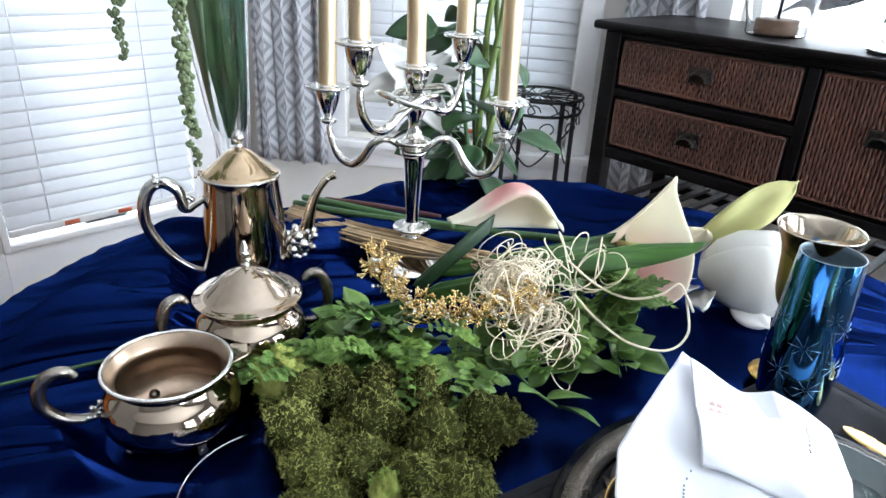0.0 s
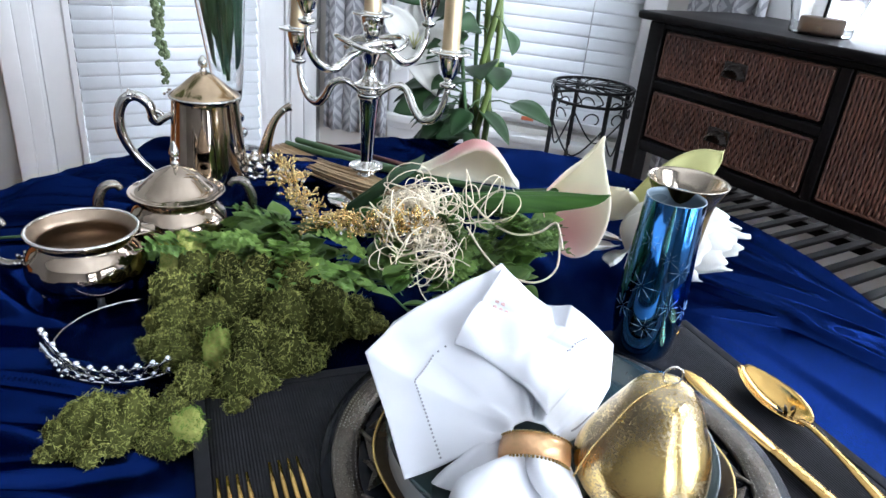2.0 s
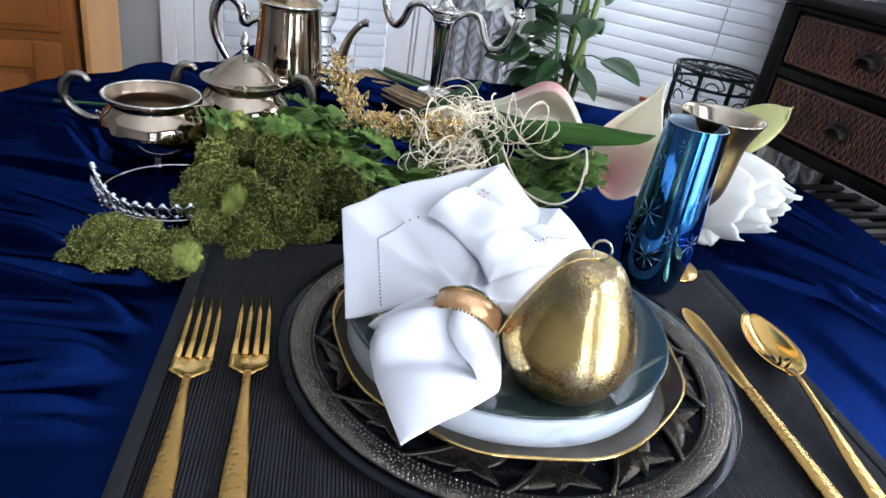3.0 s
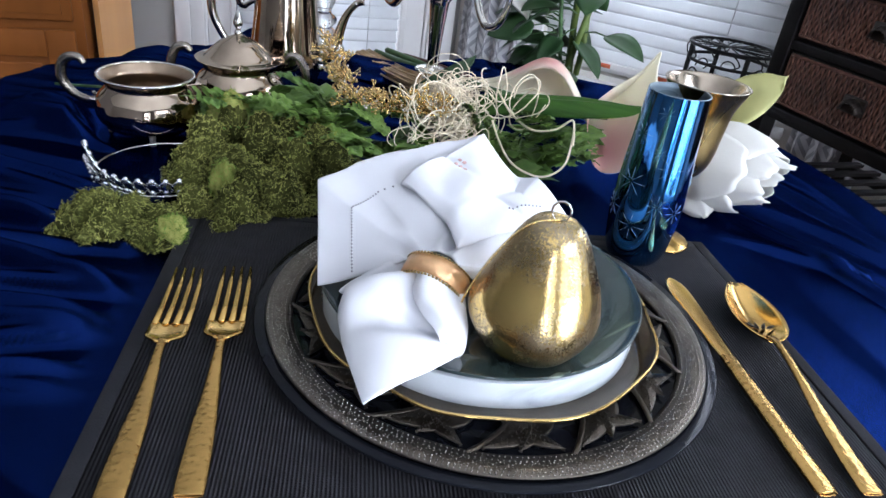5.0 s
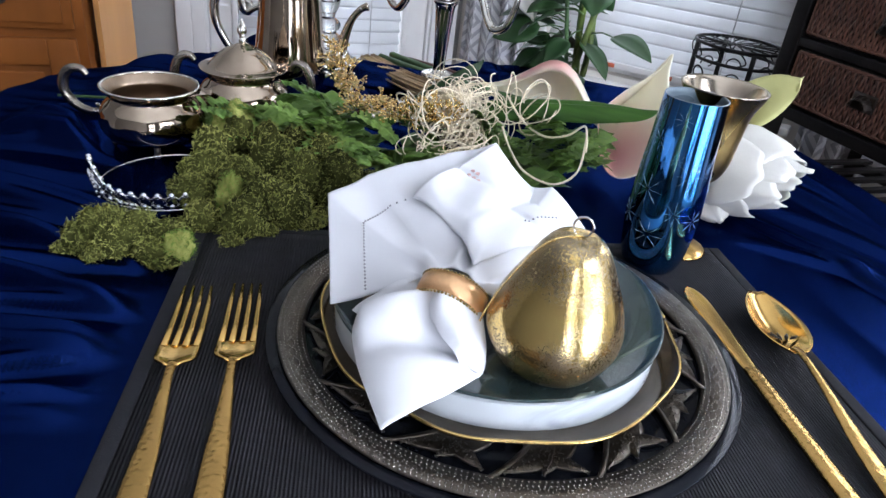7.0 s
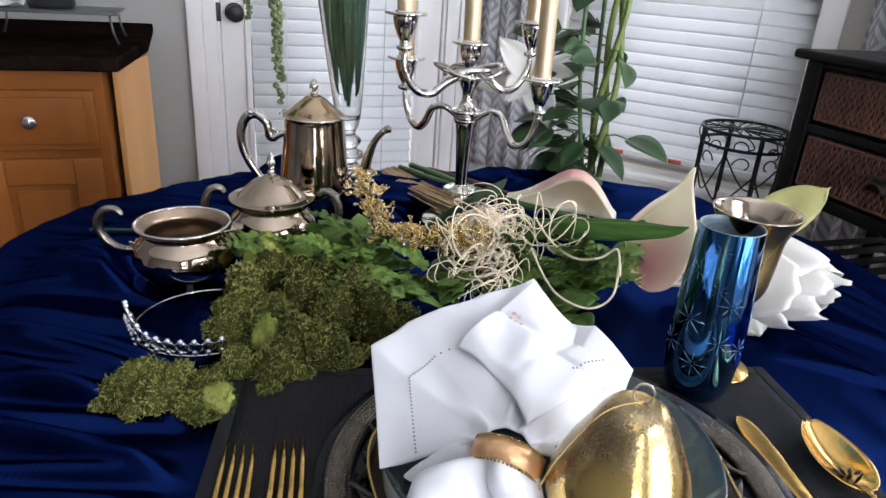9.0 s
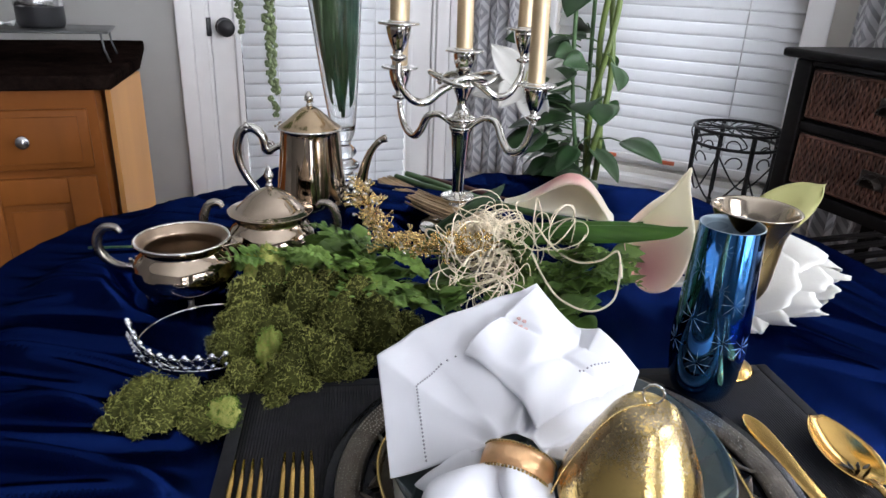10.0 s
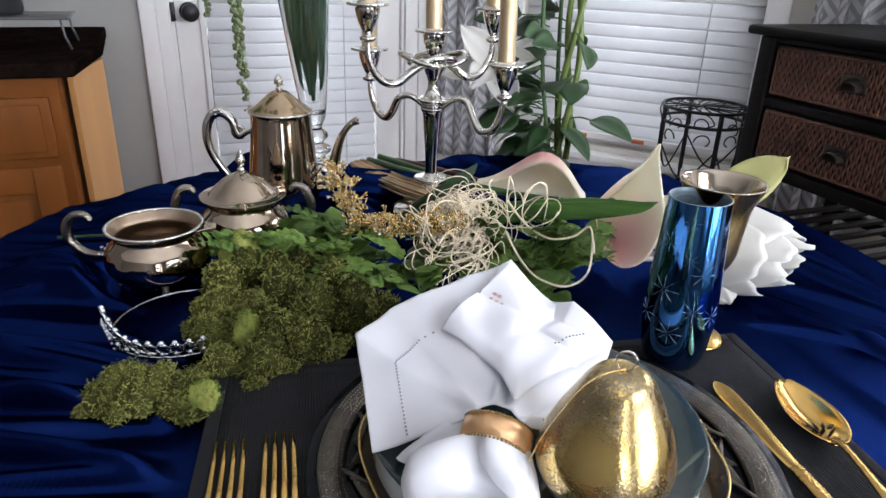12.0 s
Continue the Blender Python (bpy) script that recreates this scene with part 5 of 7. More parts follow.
def snowflake(a0, z0, size):
    s = []
    for k in range(8):
        th = 2 * math.pi * k / 8
        for d0, d1, w in ((0.12, 1.0, 0.030), (0.55, 0.82, 0.075)):
            pts = []
            for q in range(5):
                d = size * (d0 + (d1 - d0) * q / 4)
                z = z0 + d * math.sin(th)
                r = flute_r(z) + 0.0002
                a = a0 + d * math.cos(th) / r
                pts.append((r * math.cos(a), r * math.sin(a), z))
            s.append(tube(pts, [size * w * (0.5 + 0.5 * math.sin(math.pi * q / 4)) * 0.5 for q in range(5)], 4, 0.35))
    return cat(*s)


for adeg, z, sz in ((-92, 0.043, 0.013), (-112, 0.082, 0.014), (-60, 0.066, 0.011), (-52, 0.100, 0.012), (-118, 0.125, 0.010), (-140, 0.055, 0.012), (-78, 0.112, 0.008), (-25, 0.060, 0.011), (-165, 0.10, 0.012),
                    (20, 0.09, 0.012), (60, 0.05, 0.012), (110, 0.09, 0.013), (150, 0.06, 0.012), (-85, 0.145, 0.008)):
    part("snowflake", snowflake(radians(adeg), z, sz), ETCH, fl, "etched silver snowflake")

# gold goblet
gob = thing("goblet", pose(0.521, 0.940, 0.7667), "antique gold goblet with a flared silver rim", "goblet")
go = smooth_profile([(0.006, 0.070), (0.016, 0.076), (0.0235, 0.092), (0.0265, 0.120), (0.0290, 0.140), (0.0375, 0.1600)], 5)
gi = [(r - 0.0016, max(z, 0.080)) for r, z in reversed(go)]
v_, f_ = lathe(go, 48)
part("bowl", (v_, f_[:-1]), GOLD_OLD, gob)
v_, f_ = lathe([(0.0375, 0.1600), (0.0382, 0.1610), (0.0376, 0.1618)] + gi, 48)
part("lining", (v_, f_[:-2] + f_[-1:]), SILVER_WORN, gob, "polished silver lining and rim")
part("stem", lathe(smooth_profile([(0.028, 0.0), (0.0285, 0.002), (0.024, 0.005), (0.008, 0.010), (0.0045, 0.025), (0.007, 0.040), (0.0045, 0.055), (0.006, 0.072)], 5), 40), GOLD, gob, "gold stem and foot")

# ---- silver tea set ----
SR = 0.7605                                # resting height on the cloth


def scroll_handle(pts, r, mat, parent, label=""):
    p = spline(pts, 7)
    n = len(p)
    rad = [r * (0.75 + 0.45 * math.sin(math.pi * k / (n - 1))) for k in range(n)]
    return part("handle", tube(p, rad, 10), mat, parent, label)


def feet(parent, r, h, mat, n=4, off=0.4):
    for k in range(n):
        a = 2 * math.pi * k / n + off
        c, s = math.cos(a), math.sin(a)
        part("foot", tube(spline([(r * 0.82 * c, r * 0.82 * s, h + 0.008), (r * 1.0 * c, r * 1.0 * s, h * 0.75), (r * 0.93 * c, r * 0.93 * s, h * 0.35), (r * 1.02 * c, r * 1.02 * s, 0.002)], 5),
                          [0.0052, 0.0050, 0.0046, 0.0042, 0.0038, 0.0034, 0.0032, 0.003, 0.003, 0.003, 0.0032, 0.0036, 0.004, 0.0044, 0.0046, 0.0036], 8), mat, parent)


def ornament(center, r, n, seed):
    rr = random.Random(seed)
    return cat(*[bead((center[0] + rr.uniform(-r, r), center[1] + rr.uniform(-r, r), center[2] + rr.uniform(-r, r)), rr.uniform(0.25, 0.5) * r, 6, 4) for _ in range(n)])


TP = pose(-0.068, 0.991, SR, 0, 0, 32)
tp = thing("teapot", TP, "silver plated teapot with a domed lid and ornate handle", "teapot")
part("body", lathe([(0.001, 0.004)] + smooth_profile([(0.036, 0.0), (0.040, 0.004), (0.044, 0.012), (0.0495, 0.030), (0.0500, 0.045), (0.0465, 0.075), (0.0430, 0.112), (0.0412, 0.136), (0.0420, 0.143)], 6), 64), SILVER, tp)
part("rim", moved(closed_ring(0.039, 0.0435, 0.0, 0.0, 0.0035, 64), pose(0, 0, 0.1415)), SILVER_BRIGHT, tp)
lid = part("lid", lathe(smooth_profile([(0.0425, 0.1448), (0.0405, 0.1468), (0.0320, 0.1530), (0.0210, 0.1625), (0.0120, 0.1700), (0.0050, 0.1730)], 6), 64), SILVER_WARM, tp, "brassy domed lid")
part("finial", cat(lathe(smooth_profile([(0.003, 0.172), (0.005, 0.175), (0.003, 0.178), (0.0062, 0.183), (0.0055, 0.188), (0.0015, 0.1935)], 4), 16), ornament((0, 0, 0.183), 0.0048, 14, 2)), SILVER_BRIGHT, lid, "bud shaped finial")
part("hinge", ornament((-0.044, 0, 0.146), 0.004, 6, 5), SILVER, tp)
part("spout", tube(spline([(0.040, 0, 0.040), (0.060, 0, 0.046), (0.070, 0, 0.066), (0.076, 0, 0.090), (0.084, 0, 0.112), (0.096, 0, 0.128), (0.106, 0, 0.1335)], 6),
                   [0.017 - 0.0125 * min(1, (k / 26) ** 0.55) + 0.0014 * max(0, (k - 31) / 5) for k in range(37)], 14), SILVER, tp)
part("spout_relief", ornament((0.063, 0, 0.053), 0.015, 50, 7), SILVER_BRIGHT, tp, "cast leaf relief")
part("spout_lip", cat(*[bead((0.086 + 0.020 * k / 9, 0.002 * math.sin(k), 0.1175 + 0.0185 * (k / 9) ** 0.8), 0.0030 + 0.0010 * math.sin(2.6 * k), 7, 5) for k in range(10)]), SILVER_BRIGHT, tp)
h = scroll_handle([(-0.041, 0, 0.118), (-0.052, 0, 0.112), (-0.060, 0, 0.108), (-0.064, 0, 0.116), (-0.068, 0, 0.130), (-0.082, 0, 0.140), (-0.096, 0, 0.134), (-0.104, 0, 0.114), (-0.102, 0, 0.088), (-0.088, 0, 0.060), (-0.068, 0, 0.038), (-0.048, 0, 0.028)], 0.0056, SILVER_BRIGHT, tp)
part("relief_beads", cat(*[bead((-0.093 - 0.0135 * math.sin(math.pi * min(1, k / 9)), 0.0, 0.141 - 0.0085 * k), 0.0030 - 0.0001 * k, 7, 5) for k in range(9)]), SILVER_BRIGHT, h, "cast beading")
part("thumb_scroll", cat(ornament((-0.084, 0, 0.1425), 0.006, 14, 9), tube([(-0.060 + 0.008 * math.cos(a), 0, 0.113 + 0.008 * math.sin(a)) for a in [k * 0.45 for k in range(13)]], 0.0032, 8)), SILVER_BRIGHT, h, "cast scroll")

SG = pose(0.0, 0.850, SR, 0, 0, 40)
sg = thing("sugar_bowl", SG, "silver plated sugar bowl with lid and two scroll handles", "sugar bowl")
BELLY = [(0.020, 0.012), (0.034, 0.013), (0.047, 0.022), (0.0545, 0.036), (0.0510, 0.050), (0.0430, 0.060), (0.0415, 0.065), (0.0480, 0.0735)]
part("bowl", lathe([(0.001, 0.012)] + smooth_profile(BELLY, 6), 64, lambda a, z: 1 + 0.005 * math.cos(10 * a) * math.exp(-((z - 0.040) / 0.014) ** 2)), SILVER, sg)
sl = part("lid", lathe(smooth_profile([(0.0490, 0.0737), (0.0510, 0.0752), (0.0470, 0.0762), (0.0400, 0.0785), (0.0320, 0.0860), (0.0220, 0.0950), (0.0110, 0.1005), (0.0050, 0.1032)], 6), 64), SILVER, sg, "flared silver lid")
part("finial", cat(lathe(smooth_profile([(0.0035, 0.1025), (0.0045, 0.106), (0.0028, 0.110), (0.0055, 0.116), (0.0045, 0.122), (0.001, 0.1305)], 4), 14), ornament((0, 0, 0.116), 0.0045, 10, 3)), SILVER_BRIGHT, sl, "bud shaped finial")
for s_ in (-1, 1):
    scroll_handle([(s_ * 0.050, 0, 0.034), (s_ * 0.064, 0, 0.030), (s_ * 0.078, 0, 0.040), (s_ * 0.080, 0, 0.062), (s_ * 0.073, 0, 0.080), (s_ * 0.062, 0, 0.084), (s_ * 0.056, 0, 0.078)], 0.0046, TARNISH, sg)
feet(sg, 0.040, 0.018, TARNISH)

CR = pose(-0.018, 0.737, SR, 0, 0, 35) @ Matrix.Diagonal((0.93, 0.93, 0.90, 1))
cr = thing("creamer", CR, "silver plated open creamer on small feet", "creamer")
CB_ = [(0.020, 0.005), (0.036, 0.006), (0.051, 0.014), (0.0595, 0.030), (0.0570, 0.047), (0.0480, 0.0595), (0.0465, 0.0645), (0.0525, 0.0730)]
v_, f_ = lathe([(0.001, 0.005)] + smooth_profile(CB_, 6), 64, lambda a, z: 1 + 0.005 * math.cos(10 * a) * math.exp(-((z - 0.034) / 0.014) ** 2))
part("bowl", (v_, f_[:-1]), SILVER, cr)
v_, f_ = lathe([(0.0532, 0.0742), (0.0515, 0.0745)] + [(q - 0.002, max(z, 0.009)) for q, z in reversed(smooth_profile(CB_, 6))] + [(0.001, 0.009)], 64)
part("lining", (v_, f_[:-2] + f_[-1:]), SATIN_SILVER, cr, "satin worn silver lining")
part("rim", moved(closed_ring(0.0520, 0.0550, 0.0, 0.0, 0.0028, 64), pose(0, 0, 0.0733)), SILVER_BRIGHT, cr)
part("lip", sheet(lambda u, v: ((0.050 + 0.020 * v) * math.cos((u - 0.5) * (0.7 - 0.45 * v)), (0.050 + 0.020 * v) * math.sin((u - 0.5) * (0.7 - 0.45 * v)), 0.070 + 0.004 * v - 0.006 * (1 - (2 * u - 1) ** 2) * v), 10, 6, 0.0018), SILVER, cr, "short pouring lip")
scroll_handle([(-0.055, 0, 0.040), (-0.070, 0, 0.034), (-0.088, 0, 0.040), (-0.100, 0, 0.056), (-0.099, 0, 0.074), (-0.090, 0, 0.085), (-0.078, 0, 0.086), (-0.072, 0, 0.079)], 0.0050, TARNISH, cr)
part("handle_relief", ornament((-0.062, 0, 0.040), 0.006, 12, 13), SILVER_BRIGHT, cr)
feet(cr, 0.046, 0.012, TARNISH)

# ---- candelabra ----
CD = pose(0.103, 1.113, SR)
cd = thing("candelabra", CD, "five-arm silver candelabra on a domed base", "candelabra")
part("base", lathe([(0.001, 0.001)] + smooth_profile([(0.056, 0.0), (0.057, 0.004), (0.050, 0.010), (0.030, 0.020), (0.015, 0.034), (0.010, 0.044)], 5), 56), SILVER_BRIGHT, cd)
part("stem", lathe(smooth_profile([(0.010, 0.043), (0.0225, 0.047), (0.0235, 0.052), (0.0110, 0.056), (0.0085, 0.062), (0.0100, 0.095), (0.0135, 0.140), (0.0165, 0.148), (0.0170, 0.152), (0.012, 0.155), (0.020, 0.160), (0.0215, 0.165), (0.012, 0.170),
                                   (0.0075, 0.180), (0.0080, 0.190), (0.0135, 0.203), (0.0160, 0.208), (0.010, 0.213), (0.007, 0.220)], 4), 40), SILVER_BRIGHT, cd)


def socket(x, y, z, parent):
    """z: height of the drip pan's rim."""
    m = pose(x, y, z)
    cup = part("cup", moved(lathe(smooth_profile([(0.004, -0.045), (0.0095, -0.042), (0.0100, -0.038), (0.0050, -0.035), (0.0085, -0.028), (0.0130, -0.016), (0.0155, -0.004), (0.0150, 0.0)], 5), 32,
                                  lambda a, q: 1 + 0.03 * math.cos(12 * a)), m), SILVER_BRIGHT, parent)
    part("drip_pan", moved(lathe(smooth_profile([(0.014, -0.003), (0.0250, 0.0), (0.0265, 0.0016), (0.0245, 0.0035), (0.0150, 0.0030), (0.0130, 0.0050)], 4), 40), m), SILVER_BRIGHT, cup)


def candle(x, y, z, ln, label="metallic gold taper candle standing in a silver socket"):
    solo("candle", lathe(smooth_profile([(0.0108, 0.0), (0.0112, 0.002), (0.0108, ln * 0.5), (0.0085, ln - 0.01), (0.003, ln)], 4), 28), GOLD_CANDLE, label, "candle", pose(x, y, z, random.uniform(-1.2, 1.2), random.uniform(-1.2, 1.2), 0), group="candles in the candelabra")


ARMS = [((0.110, 0.000), 0.220, 0.158, 0), ((-0.110, 0.002), 0.220, 0.158, 1), ((-0.042, -0.091), 0.288, 0.208, 2), ((0.042, 0.091), 0.280, 0.208, 3)]
for (ax, ay), rim, hub, k in ARMS:
    d = Vector((ax, ay, 0))
    L = d.length
    d.normalize()
    side = Vector((-d.y, d.x, 0))
    prof = [(0.014, hub - 0.005, 0.0), (0.030, hub + 0.008, 0.010), (0.046, hub + 0.004, 0.016), (0.062, hub - 0.018, 0.010), (0.078, hub - 0.030, 0.004), (0.096, hub - 0.024, 0.0), (L - 0.004, hub - 0.004, 0.0), (L, rim - 0.046, 0.0)]
    if k > 1:
        prof = [(-0.030, hub + 0.004, 0.014), (-0.012, hub + 0.012, 0.022), (0.012, hub + 0.012, 0.018), (0.036, hub - 0.002, 0.008), (0.058, hub - 0.018, 0.002), (0.080, hub - 0.014, 0.0), (L - 0.003, hub + 0.008, 0.0), (L, rim - 0.046, 0.0)]
    pts = spline([d * a + side * c + Vector((0, 0, b)) for a, b, c in prof], 6)
    n = len(pts)
    arm = part("arm", tube(pts, [0.0036 + 0.0022 * math.sin(math.pi * i / (n - 1)) for i in range(n)], 10), SILVER_BRIGHT, cd)
    socket(ax, ay, rim, arm)
    candle(0.103 + ax, 1.113 + ay, SR + rim + 0.0051, 0.26)
    if k > 1:
        ring = [Vector((0.046 * math.cos(a), 0.046 * math.sin(a), hub + 0.012 + 0.006 * math.sin(2 * a))) for a in [math.atan2(side.y, side.x) + q * 0.22 for q in range(14)]]
        part("scroll_loop", tube(ring, [0.0022 + 0.002 * math.sin(math.pi * i / 13) for i in range(14)], 8), SILVER_BRIGHT, cd)
socket(0, 0, 0.253, cd)
candle(0.103, 1.113, SR + 0.253 + 0.0051, 0.26)

# ---- glass trumpet vase with stems and hanging tassels ----
VX, VY = -0.158, 1.168
va = thing("trumpet_vase", pose(VX, VY, SR, 1.6, -2.4, 0), "tall clear glass trumpet vase filled with green stems", "vase")
vo = smooth_profile([(0.045, 0.0), (0.046, 0.006), (0.020, 0.016), (0.012, 0.026), (0.022, 0.034), (0.022, 0.042), (0.012, 0.050), (0.019, 0.058), (0.019, 0.066), (0.011, 0.074), (0.013, 0.082)], 4)
part("foot", lathe([(0.001, 0.0)] + vo, 48), GLASS, va, "turned glass foot")
ft = smooth_profile([(0.0135, 0.083), (0.020, 0.10), (0.028, 0.16), (0.036, 0.24), (0.046, 0.34), (0.058, 0.44), (0.070, 0.52)], 5)
part("flute", lathe([(0.001, 0.083)] + ft + [(r - 0.0022, max(z, 0.10)) for r, z in reversed(ft)] + [(0.001, 0.10)], 56), GLASS, va)
VSTEM = material("dark blue-green leaf stems", (0.020, 0.080, 0.050), 0.35, 0, 0.3, 25, color2=(0.13, 0.26, 0.14), stretch=(1, 1, 0.2))
VLEAF = material("pale green strap leaf", (0.10, 0.17, 0.085), 0.4, 0, 0.35, 30, color2=(0.30, 0.40, 0.24), stretch=(1, 1, 0.15))


def flute_radius(z):
    return float(np.interp(z, [p[1] for p in ft], [p[0] for p in ft]))


for k in range(9):
    def strap(u, v, k=k):
        z = 0.150 + 0.022 * (k % 4) + 0.012 * math.cos((u - 0.5) * 5) * -(1 - v) + (0.455 - 0.03 * (k % 2)) * v
        a = 2.4 * k + (u - 0.5) * (1.25 + 0.2 * (k % 3)) * math.sin(math.pi * min(0.75, 0.12 + 0.6 * v)) + 0.5 * v
        rr = (flute_radius(min(z, 0.52)) - 0.004) * (0.93 - 0.10 * (k % 3)) * (1 - 0.10 * math.cos((u - 0.5) * 9))
        return (rr * math.cos(a), rr * math.sin(a), z)
    part("strap_leaf", sheet(strap, 8, 16, 0.0006), VSTEM if k % 3 == 0 else (VLEAF if k % 3 == 1 else STEM), va, "broad green leaf inside the vase")
rs = random.Random(4)
for k in range(10):
    a = rs.uniform(0, 6.28)
    b, t_ = rs.uniform(0.001, 0.006), rs.uniform(0.012, 0.040)
    z0 = rs.uniform(0.115, 0.15)
    pts = spline([(b * math.cos(a), b * math.sin(a), z0), (0.6 * t_ * math.cos(a + .2), 0.6 * t_ * math.sin(a + .2), 0.27), (t_ * math.cos(a + .4), t_ * math.sin(a + .4), 0.42), (1.5 * t_ * math.cos(a + .4), 1.5 * t_ * math.sin(a + .4), 0.60)], 5)
    part("stem", tube(pts, [rs.uniform(0.008, 0.013) * (0.45 + 0.6 * i / 15) for i in range(16)], 8, 0.6), VSTEM if k % 4 else STEM, va, "green leaf stem in the vase")


def tassel(x, y, z0, z1, seed):
    r = random.Random(seed)
    t = thing("hanging_tassel", pose(x, y, z1), "sage green trailing flower tassel hanging from the vase", "flower", "flower tassels")
    top = Vector((VX - x, VY - y, SR + 0.55 - z1))
    part("stalk", tube(spline([top, top * 0.6 + Vector((0, 0, 0.05)), (0, 0, 0.02), (0, 0, 0)], 6), 0.002, 6), STEM, t)
    z = 0.0
    k = 0
    while z1 + z > z0:
        q = (z1 + z - z0) / (z1 - z0)
        rad = (0.0055 + 0.0075 * min(1, q * 1.8)) * r.uniform(0.8, 1.2)
        s = []
        for i in range(26):
            v = Vector((r.gauss(0, 1), r.gauss(0, 1), r.gauss(0, 0.7))).normalized() * rad * 0.62
            s.append(bead(v, rad * r.uniform(0.22, 0.36), 6, 4))
        part("blossom", moved(cat(*s), pose(r.uniform(-.003, .003), r.uniform(-.003, .003), z)), AMARANTH, t)
        z -= rad * r.uniform(1.05, 1.40)
        k += 1


tassel(-0.103, 0.960, 0.917, 1.30, 1)
tassel(-0.183, 0.980, 1.018, 1.30, 2)

# ---- tall plant at the far edge ----
pt = thing("twisted_cane_plant", pose(0.150, 1.505, SR), "tall artificial plant with twisted canes and dark leaves", "plant")
for k in range(3):
    ph = 2.1 * k
    pts = [((0.011 + 0.003 * math.sin(9 * z)) * math.cos(13 * z + ph) + 0.018 * z, (0.011) * math.sin(13 * z + ph), z) for z in [0.75 * i / 60 for i in range(61)]]
    part("cane", tube(pts, [0.0062 - 0.0016 * i / 60 for i in range(61)], 8), TWIST, pt, "twisted green cane")
for x, y, tx in ((-0.045, -0.02, -0.05), (-0.03, 0.02, -0.04)):
    part("stem", tube(spline([(x * 0.4, y * 0.4, 0.0), (x, y, 0.18), (x + tx * 0.2, y, 0.4), (x + tx * 0.3, y, 0.62)], 6), 0.0040, 7), STEM, pt)
big_leaf = mesh_of("leaf", leaf_shape(0.088, 0.060, 0.22, 0.22, 9, 0.8), LEAF_DARK)
mid_leaf = mesh_of("leaf", leaf_shape(0.062, 0.042, 0.25, 0.25, 9, 0.8), LEAF_DARK)
r = random.Random(21)
for k in range(58):
    z = r.uniform(0.08, 0.58) if k > 30 else r.uniform(0.01, 0.15)
    a = r.gauss(3.7, 1.1)
    if z > 0.25 and r.random() < 0.35:
        continue
    base = Vector((0.014 * math.cos(a) - (0.03 if r.random() < 0.45 else 0), 0.014 * math.sin(a), z))
    dr = Vector((math.cos(a), math.sin(a), r.uniform(-0.35, 0.45)))
    ln = r.uniform(0.012, 0.055)
    tip = base + dr.normalized() * ln
    lf = new("leaf", big_leaf if r.random() < 0.6 else mid_leaf)
    lf.parent = pt
    lf.matrix_local = aim(tip, dr + Vector((0, 0, -0.15)), r.uniform(-0.9, 0.9))
    part("leaf_stalk", tube([base, (base + tip) / 2 + Vector((0, 0, 0.004)), tip], 0.0014, 5), STEM, pt)


def petal_shape(length, width, cup=0.3, curl=0.3, ruffle=0.0, n=12):
    def fn(u, v):
        s = 2 * u - 1
        w = width * 0.5 * math.sin(math.pi * (0.08 + 0.90 * v ** 0.85)) ** 0.62
        return (s * w, v * length * (1 - 0.1 * abs(s) * v), cup * w * s * s + curl * length * v * v + ruffle * math.sin(7 * s + 3 * v) * v)
    return sheet(fn, 10, n, 0.0007)


wl = thing("white_lily", pose(0.030, 1.440, 0.925, 50, 0, 25) @ Matrix.Diagonal((1.25, 1.25, 1.25, 1)), "white artificial lily bloom on the tall plant", "flower")
pm = mesh_of("petal", petal_shape(0.075, 0.045, 0.35, -0.15, 0.003), WHITE_PETAL)
for k in range(7):
    o = new("petal", pm)
    o.parent = wl
    o.matrix_local = pose(0, 0, 0, 40 if k % 2 else 8, 0, k * 51.4) @ pose(0, 0.004, 0)
part("stalk", tube([(0, 0, 0), (0.03, 0.015, -0.03), (0.07, 0.04, -0.06)], 0.003, 6), STEM, wl)
part("stamen", cat(*[tube([(0, 0, 0), (0.008 * math.cos(k), 0.008 * math.sin(k), 0.03)], 0.0008, 4) for k in range(6)]), LEAF_PALE, wl)
for bx, by, bz in ((0.096, 1.50, 1.13), (0.11, 1.48, 1.10)):
    solo("flower_bud", moved(lathe(smooth_profile([(0.003, 0.0), (0.012, 0.012), (0.011, 0.028), (0.002, 0.042)], 4), 16), pose(0, 0, 0, 10, 8, 0)), LEAF_PALE, "closed green flower bud on the tall plant", "bud", pose(bx, by, bz))

# ---- moss ----


